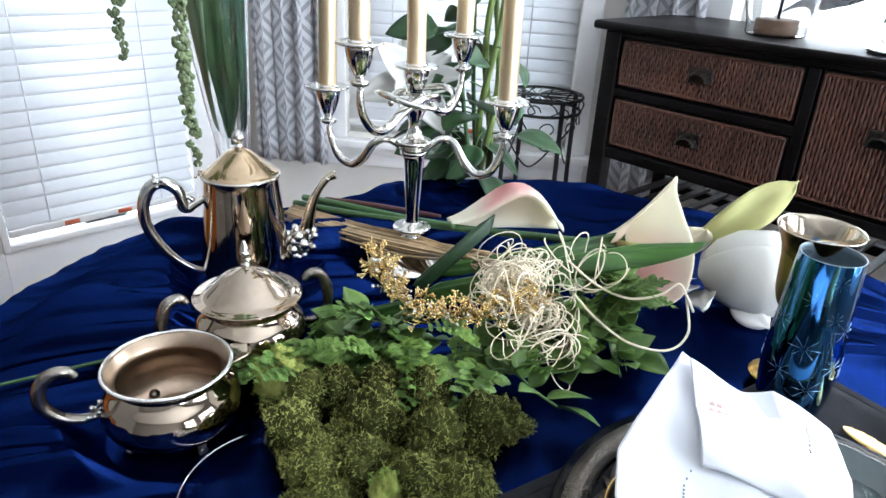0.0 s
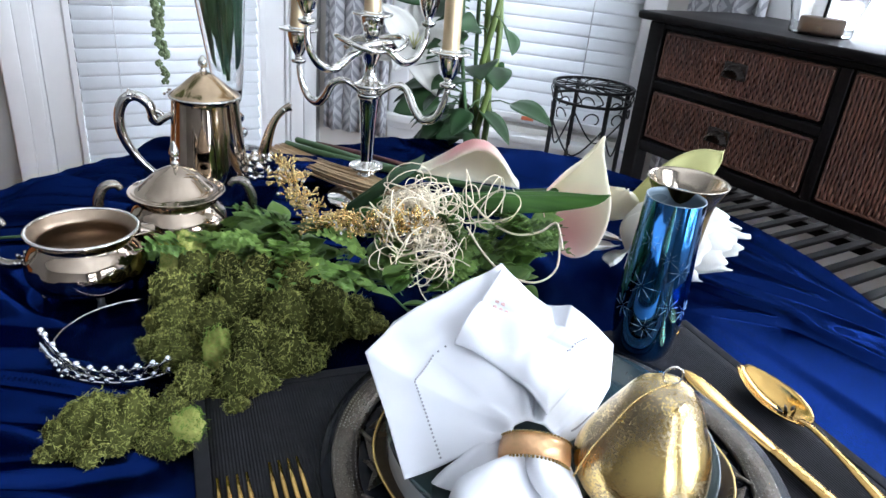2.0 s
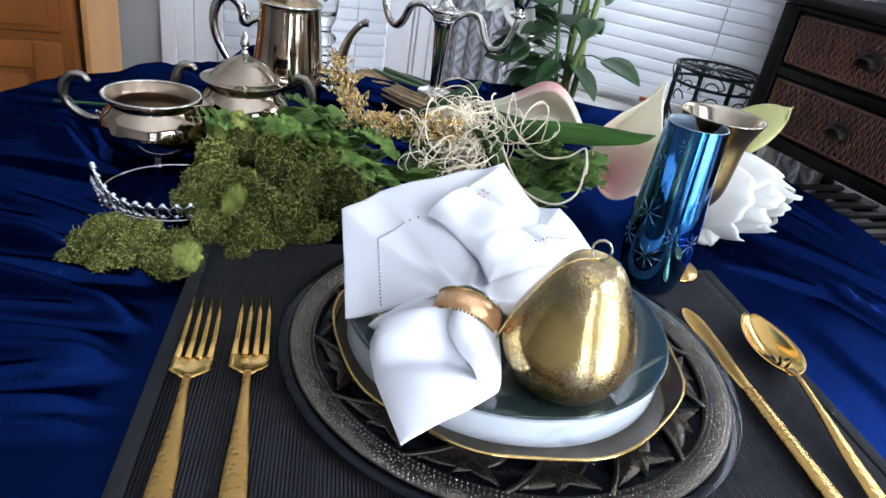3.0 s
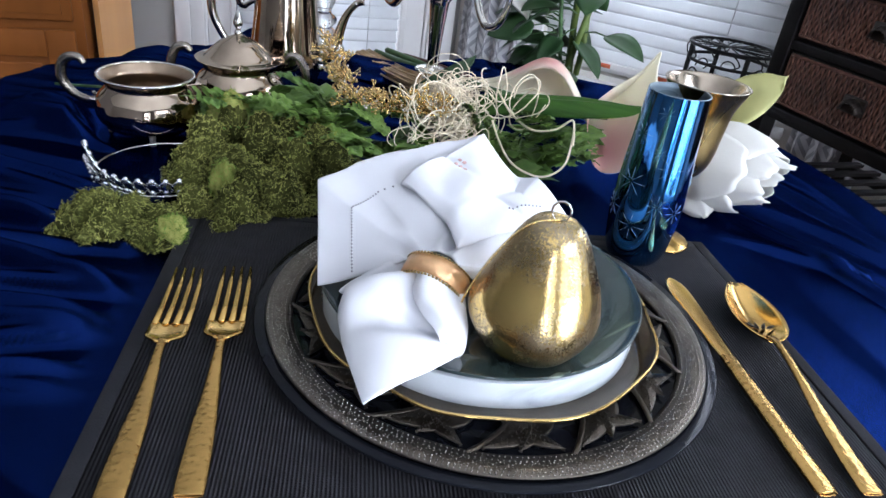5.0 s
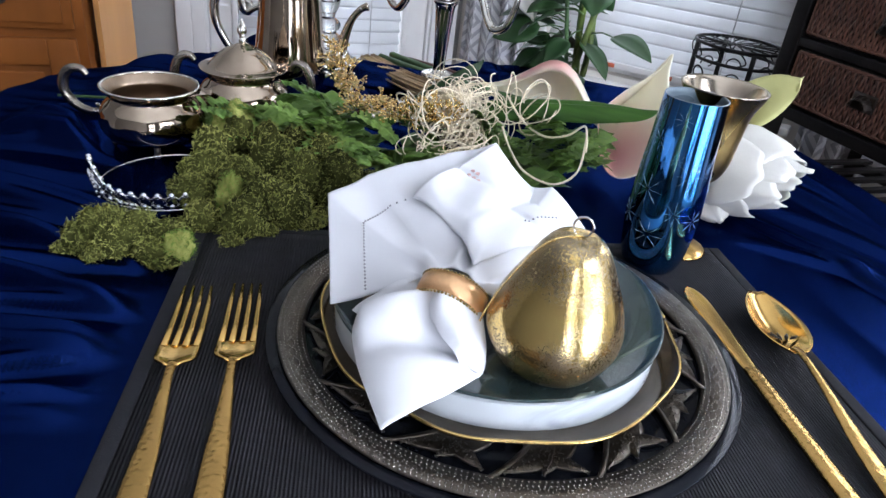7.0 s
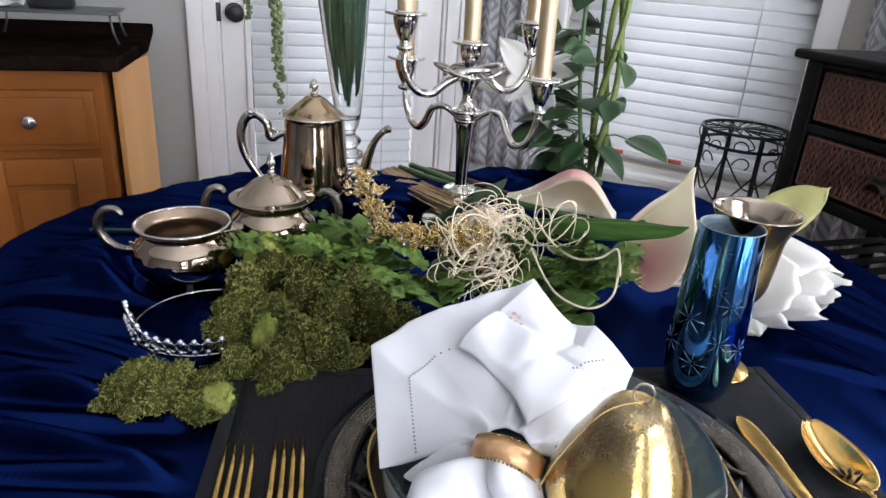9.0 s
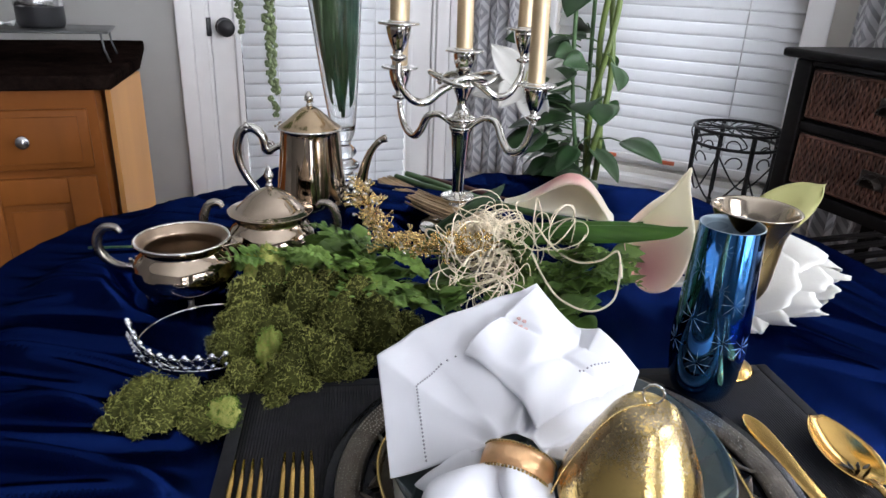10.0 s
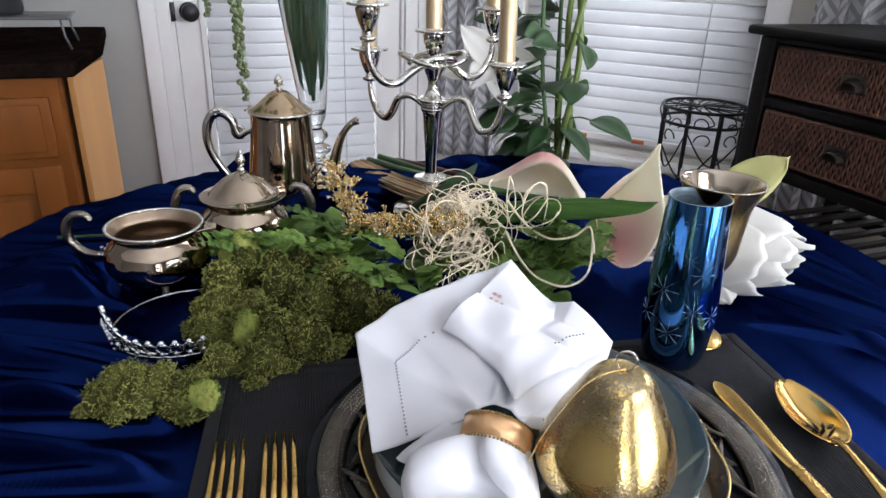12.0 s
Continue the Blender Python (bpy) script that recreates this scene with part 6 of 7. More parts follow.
def moss(name, blobs, strands, seed, label, bright=()):
    """blobs: (x, y, radius, height) in world metres. A lumpy pad and a fuzz of curly threads."""
    rg_ = np.random.default_rng(seed)
    t = thing(name, pose(0.014, 0.010, 0), label, "moss")
    z0 = SR + 0.001
    lumps = []
    for k, (bx, by, br, bh) in enumerate(blobs):
        lumps.append((bx, by, br * rg_.uniform(0.58, 0.74), bh * rg_.uniform(0.95, 1.30), 0.0, k in bright))
        if k in bright:
            continue
        for _ in range(3):
            a, q = rg_.uniform(0, 6.28), rg_.uniform(0.55, 1.0)
            lumps.append((bx + br * q * math.cos(a), by + br * q * math.sin(a), br * rg_.uniform(0.30, 0.44), bh * rg_.uniform(0.25, 0.42), bh * rg_.uniform(0.0, 0.25), False))
    for k, (bx, by, br, bh, bz, br_) in enumerate(lumps):
        ico = bmesh.new()
        bmesh.ops.create_icosphere(ico, subdivisions=4, radius=1.0)
        for v in ico.verts:
            n = v.co.normalized()
            q = 1 + 0.30 * noise.noise(n * 1.9 + Vector((k * 3.1, seed, 0))) + 0.24 * noise.noise(n * 5.0 + Vector((k, 0, seed))) + 0.14 * noise.noise(n * 12 + Vector((k, 3, seed)))
            z = n.z * q * bh
            v.co = (bx + n.x * q * br, by + n.y * q * br, z0 + max(0.0, bz + bh * 0.55 + z * 0.62))
        ico.verts.index_update()
        shape = [tuple(v.co) for v in ico.verts], [tuple(v.index for v in f.verts) for f in ico.faces]
        pts = np.array(shape[0])
        nor = np.array([tuple(v.normal) for v in ico.verts])
        ico.free()
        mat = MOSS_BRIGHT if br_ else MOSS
        # ordinary lumps get the darkened core, so gaps between threads read as shade
        part("lump", shape, MOSS if br_ else MOSS_CORE_SHADE, t)
        m = int(strands * (2.2 if br_ else 1.25) * (br / 0.03) ** 2)
        idx = rg_.integers(0, len(pts), m)
        base = pts[idx] + rg_.normal(0, 0.0009, (m, 3))
        d = nor[idx] * 0.35 + rg_.normal(0, 0.62, (m, 3))
        d /= np.linalg.norm(d, axis=1)[:, None]
        side = np.cross(d, rg_.normal(0, 1, (m, 3)))
        side /= np.linalg.norm(side, axis=1)[:, None] + 1e-9
        bend = np.cross(side, d)
        ln = rg_.uniform(0.0018, 0.0038, (m, 1))
        w = rg_.uniform(0.00018, 0.00032, (m, 1))
        rows = []
        wind = rg_.uniform(-1.5, 1.5, (m, 1))
        for q in (0, 0.33, 0.66, 1.0):
            c = base + d * ln * (q - 0.12) + bend * ln * 0.9 * np.sin(3.4 * q) * wind
            rows += [c - side * w * (1 - 0.6 * q), c + side * w * (1 - 0.6 * q)]
        v = np.stack(rows, 1).reshape(-1, 3)
        v[:, 2] = np.maximum(v[:, 2], z0)
        o = np.arange(m)[:, None] * 8
        f = np.concatenate([o + np.array([[2 * a, 2 * a + 1, 2 * a + 3, 2 * a + 2]]) for a in range(3)])
        tagged(part("threads", (v.tolist(), [tuple(x) for x in f.tolist()]), mat, t), kind="stuff")


moss("moss_clump", [(0.044, 0.776, 0.036, 0.046), (0.104, 0.690, 0.030, 0.030), (0.140, 0.700, 0.034, 0.036), (0.190, 0.735, 0.034, 0.038), (0.185, 0.690, 0.032, 0.030), (0.222, 0.752, 0.030, 0.038), (0.238, 0.778, 0.026, 0.028), (0.070, 0.760, 0.028, 0.038),
                    (0.200, 0.655, 0.026, 0.024), (0.140, 0.745, 0.034, 0.042), (0.216, 0.696, 0.026, 0.026), (0.166, 0.670, 0.018, 0.034), (0.124, 0.660, 0.026, 0.024), (0.172, 0.785, 0.032, 0.038), (0.168, 0.634, 0.022, 0.020), (0.095, 0.778, 0.030, 0.034), (0.132, 0.785, 0.030, 0.036), (0.075, 0.722, 0.026, 0.032)], 3000, 3,
     "large dried green moss clump on the blue cloth", (0, 11))
moss("moss_clump", [(0.140, 0.560, 0.026, 0.026), (0.158, 0.580, 0.026, 0.024), (0.180, 0.592, 0.024, 0.022), (0.128, 0.545, 0.018, 0.018), (0.198, 0.590, 0.016, 0.022), (0.160, 0.558, 0.022, 0.020), (0.186, 0.572, 0.018, 0.018)], 3000, 5,
     "small dried green moss clump beside the placemat", (4,))

# ---- ferns and leafy sprays ----


def fern_mesh(length, pairs, seed, mat):
    r = random.Random(seed)
    s = []
    lf = leaf_shape(1.0, 0.92, 0.20, 0.2, 5, 0.65)
    spine = [(0, length * q, 0.20 * length * math.sin(math.pi * q * 0.9) - 0.12 * length * q * q) for q in [i / 12 for i in range(13)]]
    s.append(tube(spine, [0.0011 * (1 - 0.6 * i / 12) for i in range(13)], 5))
    for k in range(pairs):
        q = 0.12 + 0.86 * k / pairs
        i = int(q * 12)
        p = Vector(spine[i]).lerp(Vector(spine[min(12, i + 1)]), q * 12 - i)
        L = length * 0.19 * math.sin(math.pi * (0.18 + 0.78 * q)) * r.uniform(0.85, 1.15)
        for sd in (-1, 1):
            d = Vector((sd * 1.0, 0.55, r.uniform(-0.1, 0.25)))
            s.append(moved(lf, aim(p, d, r.uniform(-0.5, 0.5)) @ Matrix.Diagonal((L, L, L, 1))))
            for e in (0.45, 0.75):
                pp_ = p + d.normalized() * L * e
                for s2 in (-1, 1):
                    d2 = d.normalized() + Vector((0.0, s2 * 0.8, 0.1))
                    s.append(moved(lf, aim(pp_, d2, r.uniform(-0.5, 0.5)) @ Matrix.Diagonal((L * 0.55, L * 0.55, L * 0.55, 1))))
    return mesh_of("frond", cat(*s), mat)


fronds = [fern_mesh(0.085, 9, 1, FERN), fern_mesh(0.065, 8, 2, FERN), fern_mesh(0.10, 10, 3, LEAF)]


def fern(x, y, z, heading, pitch, size, k):
    t = thing("fern_spray", aim((x, y, z), (math.cos(radians(heading)), math.sin(radians(heading)), math.tan(radians(pitch)))), "green artificial fern spray lying in the centrepiece", "fern", "fern sprays")
    o = new("frond", fronds[k % 3])
    o.parent = t
    o.matrix_local = Matrix.Diagonal((size, size, size, 1)) @ pose(0, 0, 0, 0, random.uniform(-30, 30), 0)


def leafy(x, y, z, heading, n, seed, label="green artificial leafy sprig lying in the centrepiece"):
    r = random.Random(seed)
    t = thing("leafy_sprig", pose(x, y, z, 0, 0, heading), label, "foliage", "leafy sprigs")
    pts = spline([(0, 0, 0.004), (0.03, 0.004, 0.016), (0.06, -0.004, 0.014), (0.085, 0.0, 0.006)], 5)
    part("twig", tube(pts, 0.0013, 5), STEM, t)
    for k in range(n):
        p = Vector(pts[int((len(pts) - 1) * (k + 0.5) / n)])
        a = r.uniform(-2.4, 2.4)
        o = new("leaf", oval[r.randrange(3)])
        o.parent = t
        o.matrix_local = aim(p, (math.cos(a), math.sin(a), r.uniform(0.0, 0.9)), r.uniform(-0.7, 0.7))


oval = [mesh_of("leaf", leaf_shape(a, b, 0.18, 0.25, 8), LEAF) for a, b in ((0.034, 0.024), (0.027, 0.020), (0.042, 0.028))]
r = random.Random(8)
# two banks: one behind the moss, the other beside the raffia
for k in range(26):
    q = r.random()
    x = 0.050 + 0.205 * q + r.uniform(-0.015, 0.02)
    y = 0.812 + 0.062 * q + r.uniform(-0.012, 0.035)
    fern(x, y, SR + r.uniform(0.004, 0.040), r.uniform(180, 380), r.uniform(-8, 40), r.uniform(0.75, 1.15), k)
for k in range(20):
    x = 0.325 + r.uniform(-0.045, 0.036)
    y = 0.985 + 0.5 * (x - 0.335) + r.uniform(-0.050, 0.050)
    fern(x, y, SR + r.uniform(0.004, 0.042), r.uniform(180, 420), r.uniform(-12, 40), r.uniform(0.7, 1.05), k + 1)
for x, y, h_ in ((0.365, 0.965, -85), (0.345, 0.960, -110)):
    fern(x, y, SR + 0.010, h_, -3, 0.8, 1)
for k, (x, y, h_) in enumerate(((0.112, 0.815, 110), (0.120, 0.805, 60), (0.100, 0.815, 100), (0.125, 0.825, 60), (0.160, 0.830, 20), (0.195, 0.845, 300), (0.230, 0.850, 330), (0.125, 0.850, 120),
                                (0.320, 0.985, 30), (0.345, 0.985, 300), (0.345, 0.970, 250), (0.300, 0.965, 280), (0.360, 0.965, 270), (0.320, 1.020, 60), (0.075, 0.815, 80), (0.215, 0.870, 10))):
    leafy(x, y, SR + 0.006 + 0.018 * r.random(), h_, 9, 40 + k)

# ---- flowers and stems laid over the table ----


def set_blush(ob, fn):
    at = ob.data.attributes.new("blush", "FLOAT", "POINT")
    at.data.foreach_set("value", [max(0.0, min(1.0, fn(v.co))) for v in ob.data.vertices])


def lily(base, label):
    return thing("calla_lily", pose(*base), label, "flower", "calla lilies")


# one spathe lies on its side, its arched hood open towards the place setting
B1 = Vector((0.146, 1.176, 0.783))
AX = Vector((0.150, 0.062, -0.006))
BACK = Vector((-0.38, 0.925, 0.0))
c1 = lily(B1, "cream calla lily blushed pink lying on the cloth")


def hood_height(v):
    return float(np.interp(v, (0, 0.15, 0.35, 0.50, 0.60, 0.72, 0.84, 0.94, 1.0), (0.010, 0.017, 0.040, 0.060, 0.066, 0.062, 0.044, 0.020, 0.006)))


def hood(u, v):
    h = (hood_height(max(0, v - 0.05)) + hood_height(v) + hood_height(min(1, v + 0.05))) / 3
    d = 0.008 + 0.040 * math.sin(math.pi * min(1, 0.15 + 0.75 * v))
    s = 1.18 * u - 0.18
    if s < 0:
        q = -s / 0.18
        return AX * v + Vector((0, 0, h)) - BACK * (0.013 * math.sin(q * 1.7) * min(1, v * 2)) - Vector((0, 0, 0.007 * (1 - math.cos(q * 1.7)) * min(1, v * 2)))
    return AX * v + Vector((0, 0, h * math.cos(s * math.pi / 2) ** 0.8)) + BACK * (d * math.sin(math.pi * s * 0.92))


sp = part("spathe", sheet(hood, 30, 48, 0.0012), PINK_PETAL, c1, "cream spathe blushed with pink")
set_blush(sp, lambda c: 0.95 * max(0, min(1, (c.z / hood_height(min(1, c.x / 0.150)) - 0.72) / 0.28)) * max(0, min(1, (c.x - 0.025) / 0.03)) * max(0.15, min(1, (0.135 - c.x) / 0.035)))

# the other stands up open, with a drawn-out tip above and a rosy lip below
B2 = Vector((0.335, 1.150, 0.800))
c2 = lily(B2, "cream calla lily with a pink lip and pointed tip")
rim = spline([(0.366, 1.088, 0.838), (0.382, 1.103, 0.860), (0.400, 1.113, 0.878), (0.4135, 1.117, 0.894), (0.420, 1.119, 0.910), (0.4225, 1.113, 0.892), (0.433, 1.099, 0.868), (0.446, 1.078, 0.840), (0.447, 1.060, 0.812),
              (0.438, 1.048, 0.788), (0.420, 1.044, 0.776), (0.402, 1.048, 0.776), (0.386, 1.060, 0.785), (0.372, 1.075, 0.803), (0.362, 1.086, 0.825)], 5)
RC = Vector((0.405, 1.082, 0.828))


def cup(u, v):
    e = Vector(rim[round(u * (len(rim) - 1))]) - RC
    axis = (RC - B2) * (0.35 * v + 0.65 * v ** 0.5) * 0.96
    return axis + (RC - B2) * 0.04 * v + e * (0.06 + 0.94 * v ** 0.95) + Vector((0, 0, -0.004 * math.sin(math.pi * v)))


sp = part("spathe", sheet(cup, len(rim) - 1, 26, 0.0012), PINK_PETAL, c2, "cream spathe with a rosy lip")
set_blush(sp, lambda c: 1.2 * max(0, 1 - (c - Vector((0.050, -0.082, -0.002))).length / 0.075))
part("spadix", tube([(0.01, -0.01, 0.006), (0.035, -0.034, 0.018), (0.058, -0.056, 0.028)], [0.0035, 0.0040, 0.002], 8), LEAF_PALE, c2)


def stalk(name, pts, rad, mat, label, category="stem", group="laid stems", seg=8, flat_=1.0):
    p = spline(pts, 8)
    n = len(p)
    rr = rad if not callable(rad) else [rad(i / (n - 1)) for i in range(n)]
    return solo(name, tube(p, rr, seg, flat_), mat, label, category, group=group)


def lay_stem(flower, pts):
    part("stem", moved(tube(spline(pts, 8), 0.0055, 8), flower.matrix_world.inverted()), STEM, flower, "green stem")


lay_stem(c1, [(-0.105, 1.270, 0.772), (-0.03, 1.245, 0.776), (0.08, 1.205, 0.782), (0.150, 1.178, 0.790)])
lay_stem(c2, [(-0.110, 1.245, 0.771), (0.00, 1.215, 0.776), (0.15, 1.185, 0.785), (0.27, 1.168, 0.793), (0.340, 1.148, 0.801)])
stalk("red_twig", [(-0.07, 1.275, 0.771), (0.02, 1.26, 0.775), (0.12, 1.235, 0.778)], 0.0042, STEM_RED, "dark red flower stem lying across the cloth")
stalk("green_twig", [(-0.215, 0.735, 0.766), (-0.13, 0.80, 0.770), (-0.06, 0.86, 0.768)], 0.0018, STEM, "thin green stem lying beside the silver")
rb = thing("reed_bundle", pose(0, 0, 0), "bundle of dry straw reeds lying on the cloth", "reeds")
r = random.Random(15)
for k in range(48):
    o = Vector((r.uniform(-0.006, 0.006), r.uniform(-0.022, 0.022), r.uniform(0, 0.014)))
    e = Vector((r.uniform(-0.02, 0.02), r.uniform(-0.018, 0.018), r.uniform(0, 0.012)))
    pts = spline([Vector((-0.095, 1.190, 0.772)) + o * 0.9, Vector((0.02, 1.135, 0.776)) + o, Vector((0.12, 1.085, 0.788)) + o, Vector((0.215, 1.045, 0.800)) + e], 5)
    part("reed", tube(pts, r.uniform(0.0008, 0.0017), 5), REED, rb)


def blade(pts, width, label, mat=BLADE):
    p = [Vector(q) for q in spline(pts, 8)]
    n = len(p) - 1

    def fn(u, v):
        i = min(n - 1, int(v * n))
        c = p[i].lerp(p[i + 1], v * n - i)
        d = (p[min(n, i + 1)] - p[max(0, i - 1)]).normalized()
        sd = d.cross(Vector((0.25, -0.75, 0.6))).normalized()
        w = width * min(1, v * 6 + 0.4) * min(1, (1 - v) * 5) ** 0.7
        s = 2 * u - 1
        return c + sd * (w * 0.5 * s) + Vector((0, 0, -0.006 * abs(s) * min(1, w / 0.012) + 0.0007 * math.cos(9 * s)))
    return solo("blade_leaf", sheet(fn, 16, 40, 0.0012), mat, label, "leaf", group="long leaves")


blade([(0.150, 0.960, 0.800), (0.235, 0.965, 0.828), (0.33, 0.995, 0.850), (0.447, 1.030, 0.867)], 0.026, "long green blade leaf laid over the centrepiece")
blade([(0.150, 1.020, 0.802), (0.25, 1.060, 0.815), (0.36, 1.12, 0.826), (0.43, 1.165, 0.826)], 0.018, "long green blade leaf laid behind the lilies")
blade([(0.135, 0.985, 0.795), (0.17, 1.005, 0.828), (0.195, 1.025, 0.850), (0.214, 1.045, 0.866)], 0.016, "dark green leaf standing up from the centrepiece", LEAF_DARK)
blade([(0.000, 0.900, 0.768), (0.075, 0.935, 0.775), (0.15, 0.965, 0.790)], 0.018, "long green blade leaf beside the sugar bowl")

MG = Vector((0.466, 1.112, 0.803))
mg = thing("white_magnolia", Matrix.Translation(MG), "large white artificial magnolia lying on the cloth", "flower")
mg_ax = Vector((0.132, -0.040, 0.012))
mg_side = mg_ax.cross(Vector((0, 0, 1))).normalized()
mg_up = mg_side.cross(mg_ax).normalized()


def bloom_radius(v):
    return float(np.interp(v, (0, 0.12, 0.30, 0.55, 0.80, 1.0), (0.014, 0.034, 0.047, 0.050, 0.042, 0.030)))


def bloom_petal(a0, length, span, rf, k):
    """A petal wrapped round the flower's axis, with a ragged rounded tip."""
    def fn(u, v):
        q = 2 * u - 1
        hw = span * math.sin(math.pi * (0.10 + 0.74 * v ** 0.9)) ** 0.5
        a = a0 + q * hw + 0.10 * math.sin(3 * v + k)
        ln = length * v * (1 - 0.10 * abs(q) ** 1.6 * v + 0.016 * v ** 6 * math.sin(7 * q + 2 * k))
        r_ = bloom_radius(v * length) * rf * (1 + 0.02 * math.sin(4 * q + 4 * v + k)) + 0.0012 * v ** 3 * math.sin(5 * q + k)
        p = mg_ax * ln + (mg_up * math.cos(a) + mg_side * math.sin(a)) * r_
        p.z = max(p.z, SR + 0.003 - MG.z + 0.001 * k)
        return p
    return sheet(fn, 14, 16, 0.0008)


for k, (a0, length, span, rf) in enumerate(((0.15, 0.90, 0.95, 1.05), (1.35, 0.84, 0.85, 1.08), (-1.1, 0.92, 0.85, 1.02), (2.5, 0.80, 0.80, 1.03), (-2.2, 0.85, 0.80, 0.98),
                                            (0.75, 1.00, 0.80, 0.93), (-0.45, 0.98, 0.80, 0.90), (1.75, 0.97, 0.75, 0.92), (1.15, 1.06, 0.75, 0.80), (0.1, 1.08, 0.75, 0.78), (2.2, 1.00, 0.7, 0.82))):
    part("petal", bloom_petal(a0, length, span, rf, k), WHITE_PETAL, mg)
tiny = mesh_of("petal", petal_shape(0.055, 0.034, 0.30, 0.10, 0.003), WHITE_PETAL)
curl_ = mesh_of("petal", petal_shape(0.050, 0.046, -0.5, -0.35, 0.002), WHITE_PETAL)
crm = mesh_of("petal", petal_shape(0.085, 0.060, 0.35, 0.05, 0.002), CREAM_PETAL)
for me, x, y, z, hd, pt_, rl in ((crm, -0.030, 0.036, -0.010, -65, 46, -25), (curl_, 0.040, -0.038, -0.014, -50, -10, 20), (tiny, 0.004, -0.02, -0.024, -95, -5, 30), (tiny, -0.006, -0.01, -0.024, -125, 0, 10),
                                 (tiny, -0.002, 0.01, -0.024, -155, 5, 10)):
    o = new("petal", me)
    o.parent = mg
    o.matrix_local = aim((x, y, z), (math.cos(radians(hd)), math.sin(radians(hd)), math.tan(radians(pt_))), radians(rl))


def face_to(origin, direction, point):
    """Takes +y to the direction and turns +z towards the point."""
    y = Vector(direction).normalized()
    z = Vector(point) - Vector(origin)
    z = (z - y * z.dot(y)).normalized()
    return Matrix.Translation(origin) @ Matrix((y.cross(z), y, z)).transposed().to_4x4()




def blunt_leaf(u, v):
    q = 2 * u - 1
    w = 0.026 * math.sin(math.pi * min(1, 0.05 + 0.95 * v ** 1.45)) ** 0.62
    return (q * w, 0.138 * v * (1 - 0.03 * q * q), -0.012 * v * v + 0.005 * abs(q) + 0.002 * math.sin(9 * v + 3 * q))


solo("pale_leaf", sheet(blunt_leaf, 8, 20, 0.0006), LEAF_PALE, "pale olive leaf standing behind the magnolia", "leaf", face_to((0.462, 1.148, 0.818), (0.098, -0.026, 0.096), (0.75, 0.35, 0.98)))

# ---- gold beaded garland ----
gg = thing("gold_berry_garland", pose(0, 0, 0), "gold beaded berry garland curving over the ferns", "garland")
gp_ = spline([(0.120, 0.880, 0.872), (0.127, 0.884, 0.850), (0.143, 0.876, 0.836), (0.172, 0.866, 0.828), (0.207, 0.870, 0.827), (0.243, 0.885, 0.830), (0.273, 0.902, 0.836)], 14)
part("wire", tube(gp_, 0.0016, 6), GOLD_BEAD, gg)
r = random.Random(31)
for k in range(190):
    q = r.random() ** 0.9
    i = int(q * (len(gp_) - 2))
    p = Vector(gp_[i]) + Vector((r.gauss(0, 0.004), r.gauss(0, 0.004), r.gauss(0, 0.003)))
    d = Vector((r.uniform(-0.5, 0.5) - 0.2 * (1 - q), r.uniform(-0.9, 0.6), r.uniform(-0.1, 1.0))).normalized()
    L = r.uniform(0.010, 0.026)
    mid = p + d * L * 0.6 + Vector((r.gauss(0, 0.002), r.gauss(0, 0.002), 0.002))
    sh = [tube([p, mid, p + d * L], 0.0006, 4), bead(p + d * L, r.uniform(0.0011, 0.0018), 6, 4)]
    for _ in range(3):
        e = d + Vector((r.uniform(-0.7, 0.7), r.uniform(-0.7, 0.7), r.uniform(-0.3, 0.6)))
        en = mid + e.normalized() * L * 0.45
        sh += [tube([mid, en], 0.0005, 4), bead(en, r.uniform(0.0009, 0.0015), 6, 4)]
    part("berry_twig", cat(*sh), GOLD_BEAD, gg)
PEARL = material("silver glitter berry", (0.85, 0.83, 0.76), 0.2, 0.8)
for k in range(110):
    p = Vector(gp_[r.randrange(len(gp_))]) + Vector((r.gauss(0, 0.007), r.gauss(0, 0.008), r.uniform(0, 0.012)))
    part("glitter_berry", bead(p, r.uniform(0.0014, 0.0024), 6, 4), PEARL, gg)

# ---- raffia ----
rf = thing("raffia_tangle", pose(0, 0, 0), "tangled loops of natural raffia cord", "raffia")
r = random.Random(77)


def loop(c, rad, turns, squash, rr, drift=(0, 0, 0)):
    ax = Vector((r.gauss(0, 1), r.gauss(0, 1), r.gauss(0, 1))).normalized()
    a = ax.orthogonal().normalized()
    b = ax.cross(a)
    pts = []
    n = int(22 * turns)
    ph = r.uniform(0, 6.28)
    f1, f2 = r.uniform(0.6, 1.4), r.uniform(1.3, 2.4)
    for k in range(n + 1):
        t = 2 * math.pi * turns * k / n
        q = k / n
        m_ = rad * (1 + 0.28 * math.sin(f1 * t + ph) + 0.12 * math.sin(f2 * t))
        p = Vector(c) + a * math.cos(t) * m_ + b * math.sin(t) * m_ * squash + ax * rad * 0.5 * math.sin(0.7 * t + ph) + Vector(drift) * q
        p.z = max(SR + 0.006, p.z)
        pts.append(p)
    return tube(pts, rr, 5)


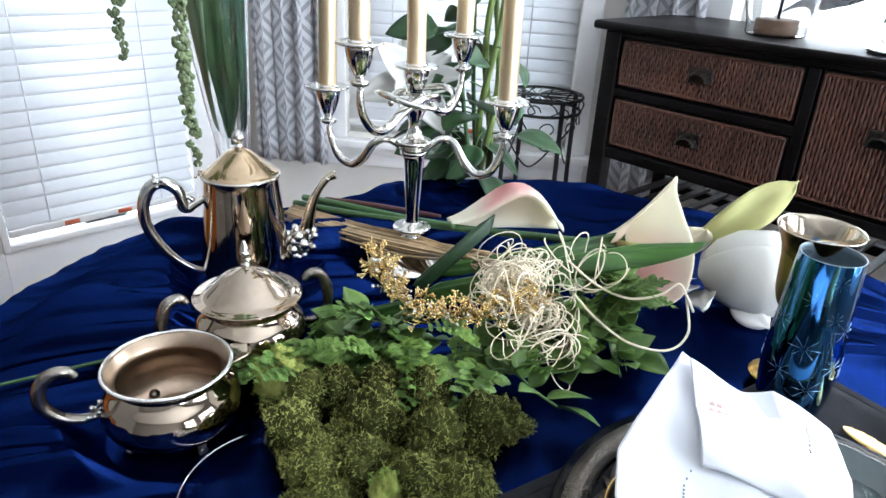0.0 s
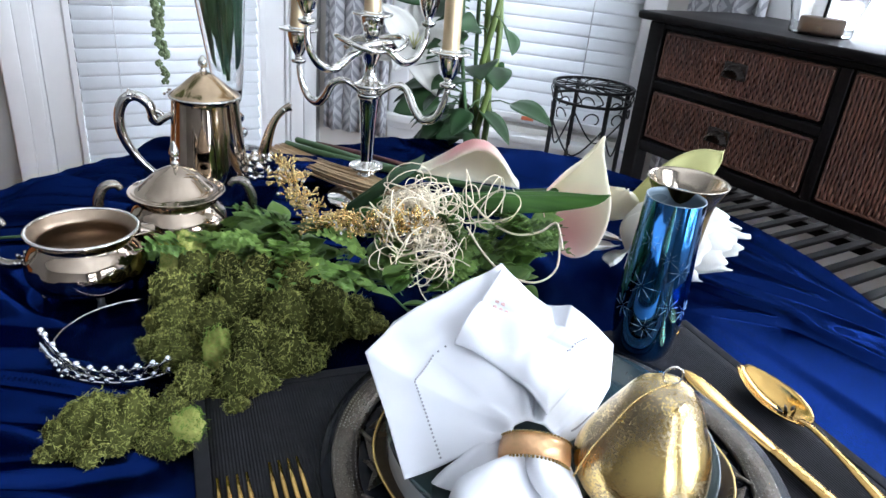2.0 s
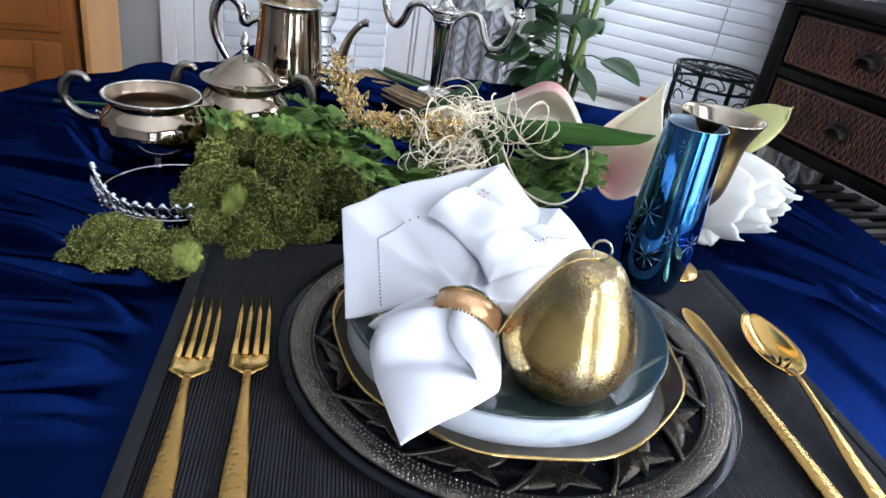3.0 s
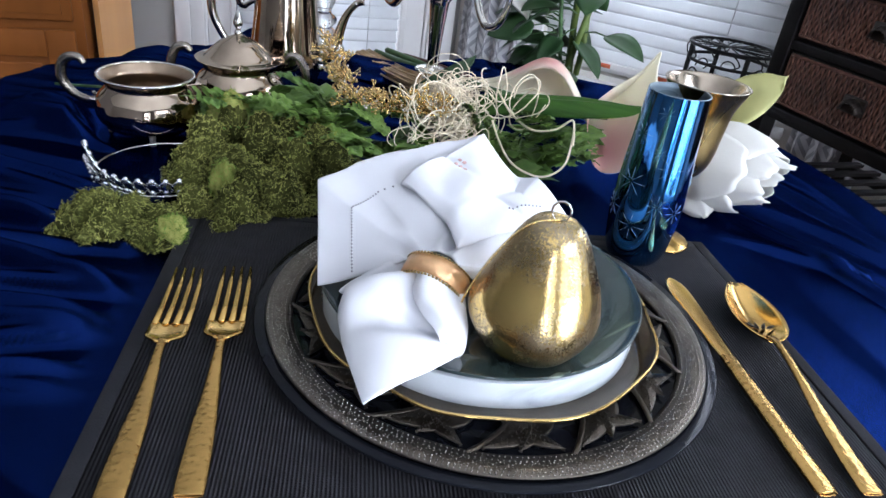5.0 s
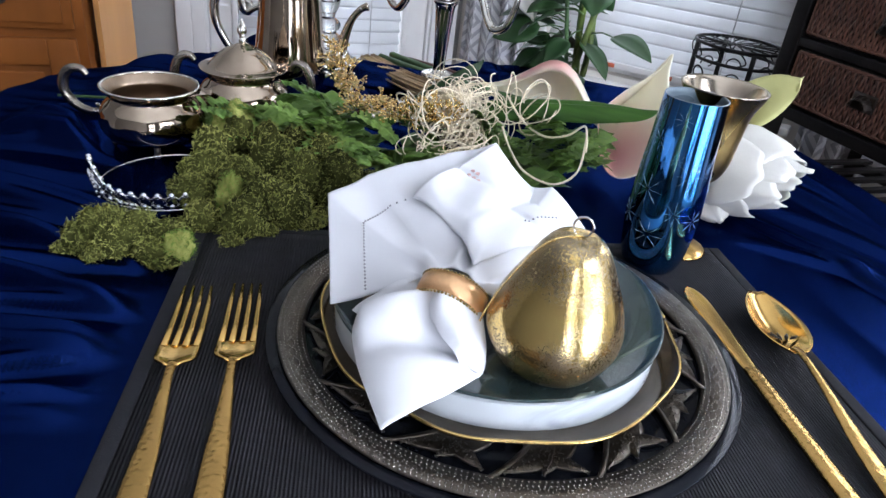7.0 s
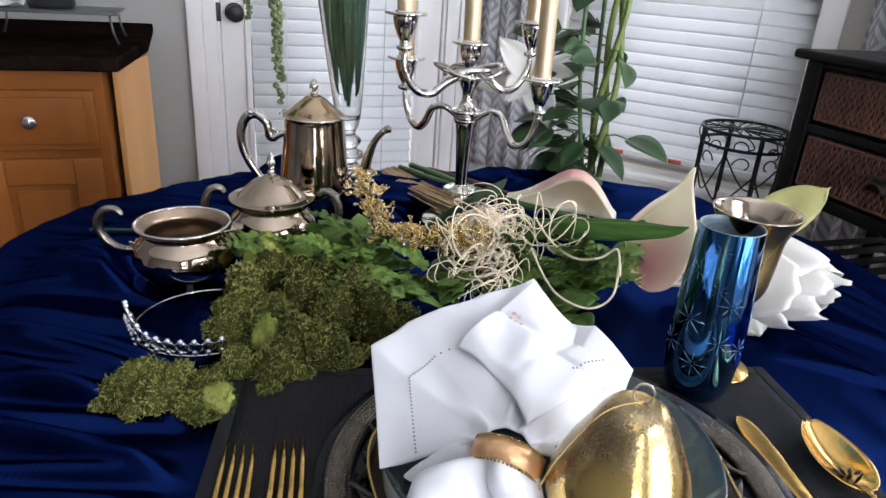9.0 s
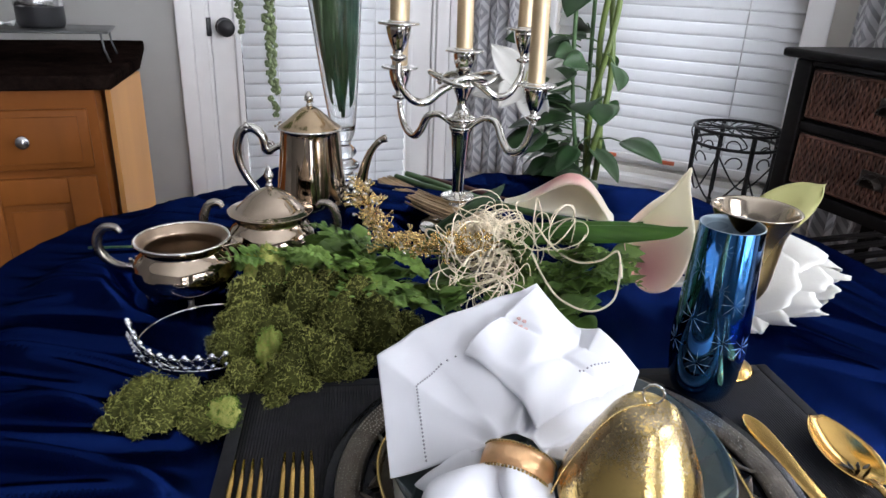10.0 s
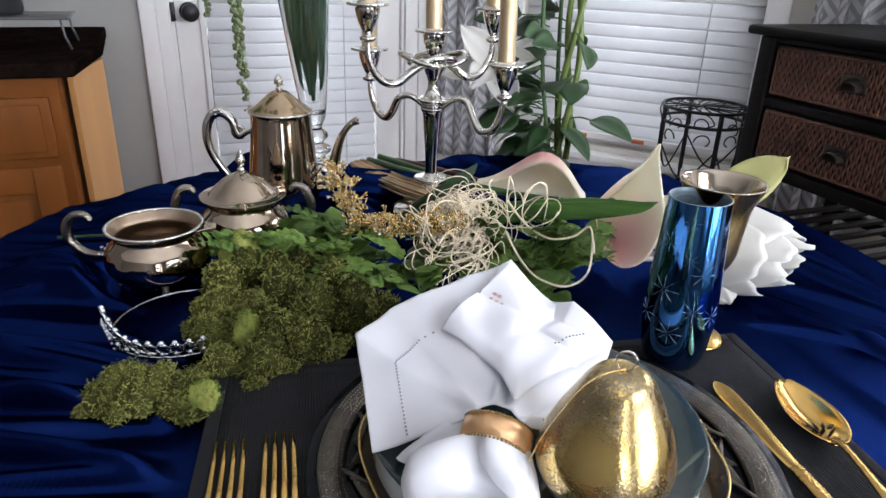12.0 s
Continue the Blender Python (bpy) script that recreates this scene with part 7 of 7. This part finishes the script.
for k in range(54):
    c = (0.250 + r.gauss(0, 0.017), 0.938 + r.gauss(0, 0.016), 0.834 + r.gauss(0, 0.009))
    part("cord", loop(c, r.uniform(0.012, 0.030), r.uniform(1.2, 2.6), r.uniform(0.5, 1), r.uniform(0.0005, 0.0008)), RAFFIA, rf)
for k in range(24):
    c = (0.285 + r.gauss(0, 0.014), 0.893 + r.gauss(0, 0.016), 0.805 + r.gauss(0, 0.010))
    part("cord", loop(c, r.uniform(0.014, 0.028), r.uniform(1.0, 2.2), r.uniform(0.4, 0.9), r.uniform(0.0005, 0.0008)), RAFFIA, rf)
for k in range(7):
    c = (0.305 + r.gauss(0, 0.018), 0.975 + r.gauss(0, 0.016), 0.852 + r.gauss(0, 0.008))
    part("cord", loop(c, r.uniform(0.016, 0.030), r.uniform(1.0, 1.7), r.uniform(0.5, 1), r.uniform(0.0006, 0.0009), (r.uniform(0, 0.04), 0.01, -0.01)), RAFFIA, rf)
part("cord", tube(spline([(0.300, 0.960, 0.858), (0.330, 0.945, 0.842), (0.362, 0.935, 0.836), (0.390, 0.930, 0.846), (0.406, 0.931, 0.860), (0.416, 0.918, 0.848), (0.420, 0.911, 0.842), (0.414, 0.922, 0.850), (0.418, 0.905, 0.822),
                          (0.400, 0.895, 0.806), (0.365, 0.900, 0.806), (0.335, 0.920, 0.815), (0.310, 0.94, 0.83)], 8), 0.0012, 6), RAFFIA, rf)

# ---- tiara ----
tr = thing("tiara", pose(0, 0, 0), "silver tiara with rhinestones lying on the cloth", "tiara")
CRYSTAL = material("rhinestone", (0.85, 0.87, 0.9), 0.06, 0.75)
TCx, TCy, TRr = 0.088, 0.684, 0.066


def tpos(a, dz=0.0, out=0.0):
    return Vector((TCx + (TRr + out) * math.cos(a), TCy + (TRr + out) * 1.05 * math.sin(a), 0.7650 + dz))


part("band", tube([tpos(radians(a), 0.001) for a in range(130, 341, 5)], 0.0011, 6), SILVER_BRIGHT, tr)
for k in range(11):
    a = radians(240 + 9.4 * k)
    hgt = 0.016 + 0.017 * math.exp(-((k - 0.8) / 2.2) ** 2)
    c = [tpos(a + radians(4.6) * math.cos(t), 0.001 + hgt * (0.5 + 0.5 * math.sin(t)), 0.005 * math.sin(t)) for t in [2 * math.pi * q / 18 for q in range(19)]]
    part("arch", tube(c, 0.0013, 6), SILVER_BRIGHT, tr)
    for dz, rr_ in ((hgt + 0.0015, 0.0030), (hgt * 0.42, 0.0026)):
        part("rhinestone", bead(tpos(a, dz, 0.004), rr_, 6, 4), CRYSTAL, tr, "clear rhinestone")
for k in range(16):
    a = radians(238 + 2.3 * k)
    part("rhinestone", bead(tpos(a, 0.0215 - 0.00035 * (k - 5) ** 2, 0.006), 0.0017, 6, 4), CRYSTAL, tr, "clear rhinestone")
for k in range(9):
    a = radians(241 + 3.2 * k)
    part("spray", tube([tpos(a, 0.001), tpos(a - 0.02, 0.012, 0.003), tpos(a - 0.05, 0.020, 0.006)], 0.0008, 5), SILVER_BRIGHT, tr)
# bits of moss on the cloth
for k, (x, y) in enumerate(((0.19, 0.52), (0.215, 0.50), (0.17, 0.505))):
    solo("moss_crumb", cat(*[tube([(0, 0, 0.0004), (0.003 * math.cos(q * 1.9 + k), 0.003 * math.sin(q * 1.9 + k), 0.0012)], 0.0003, 4) for q in range(5)]), MOSS_BRIGHT, "tiny loose moss crumb on the blue cloth", "moss", pose(x, y, SR + 0.0006))
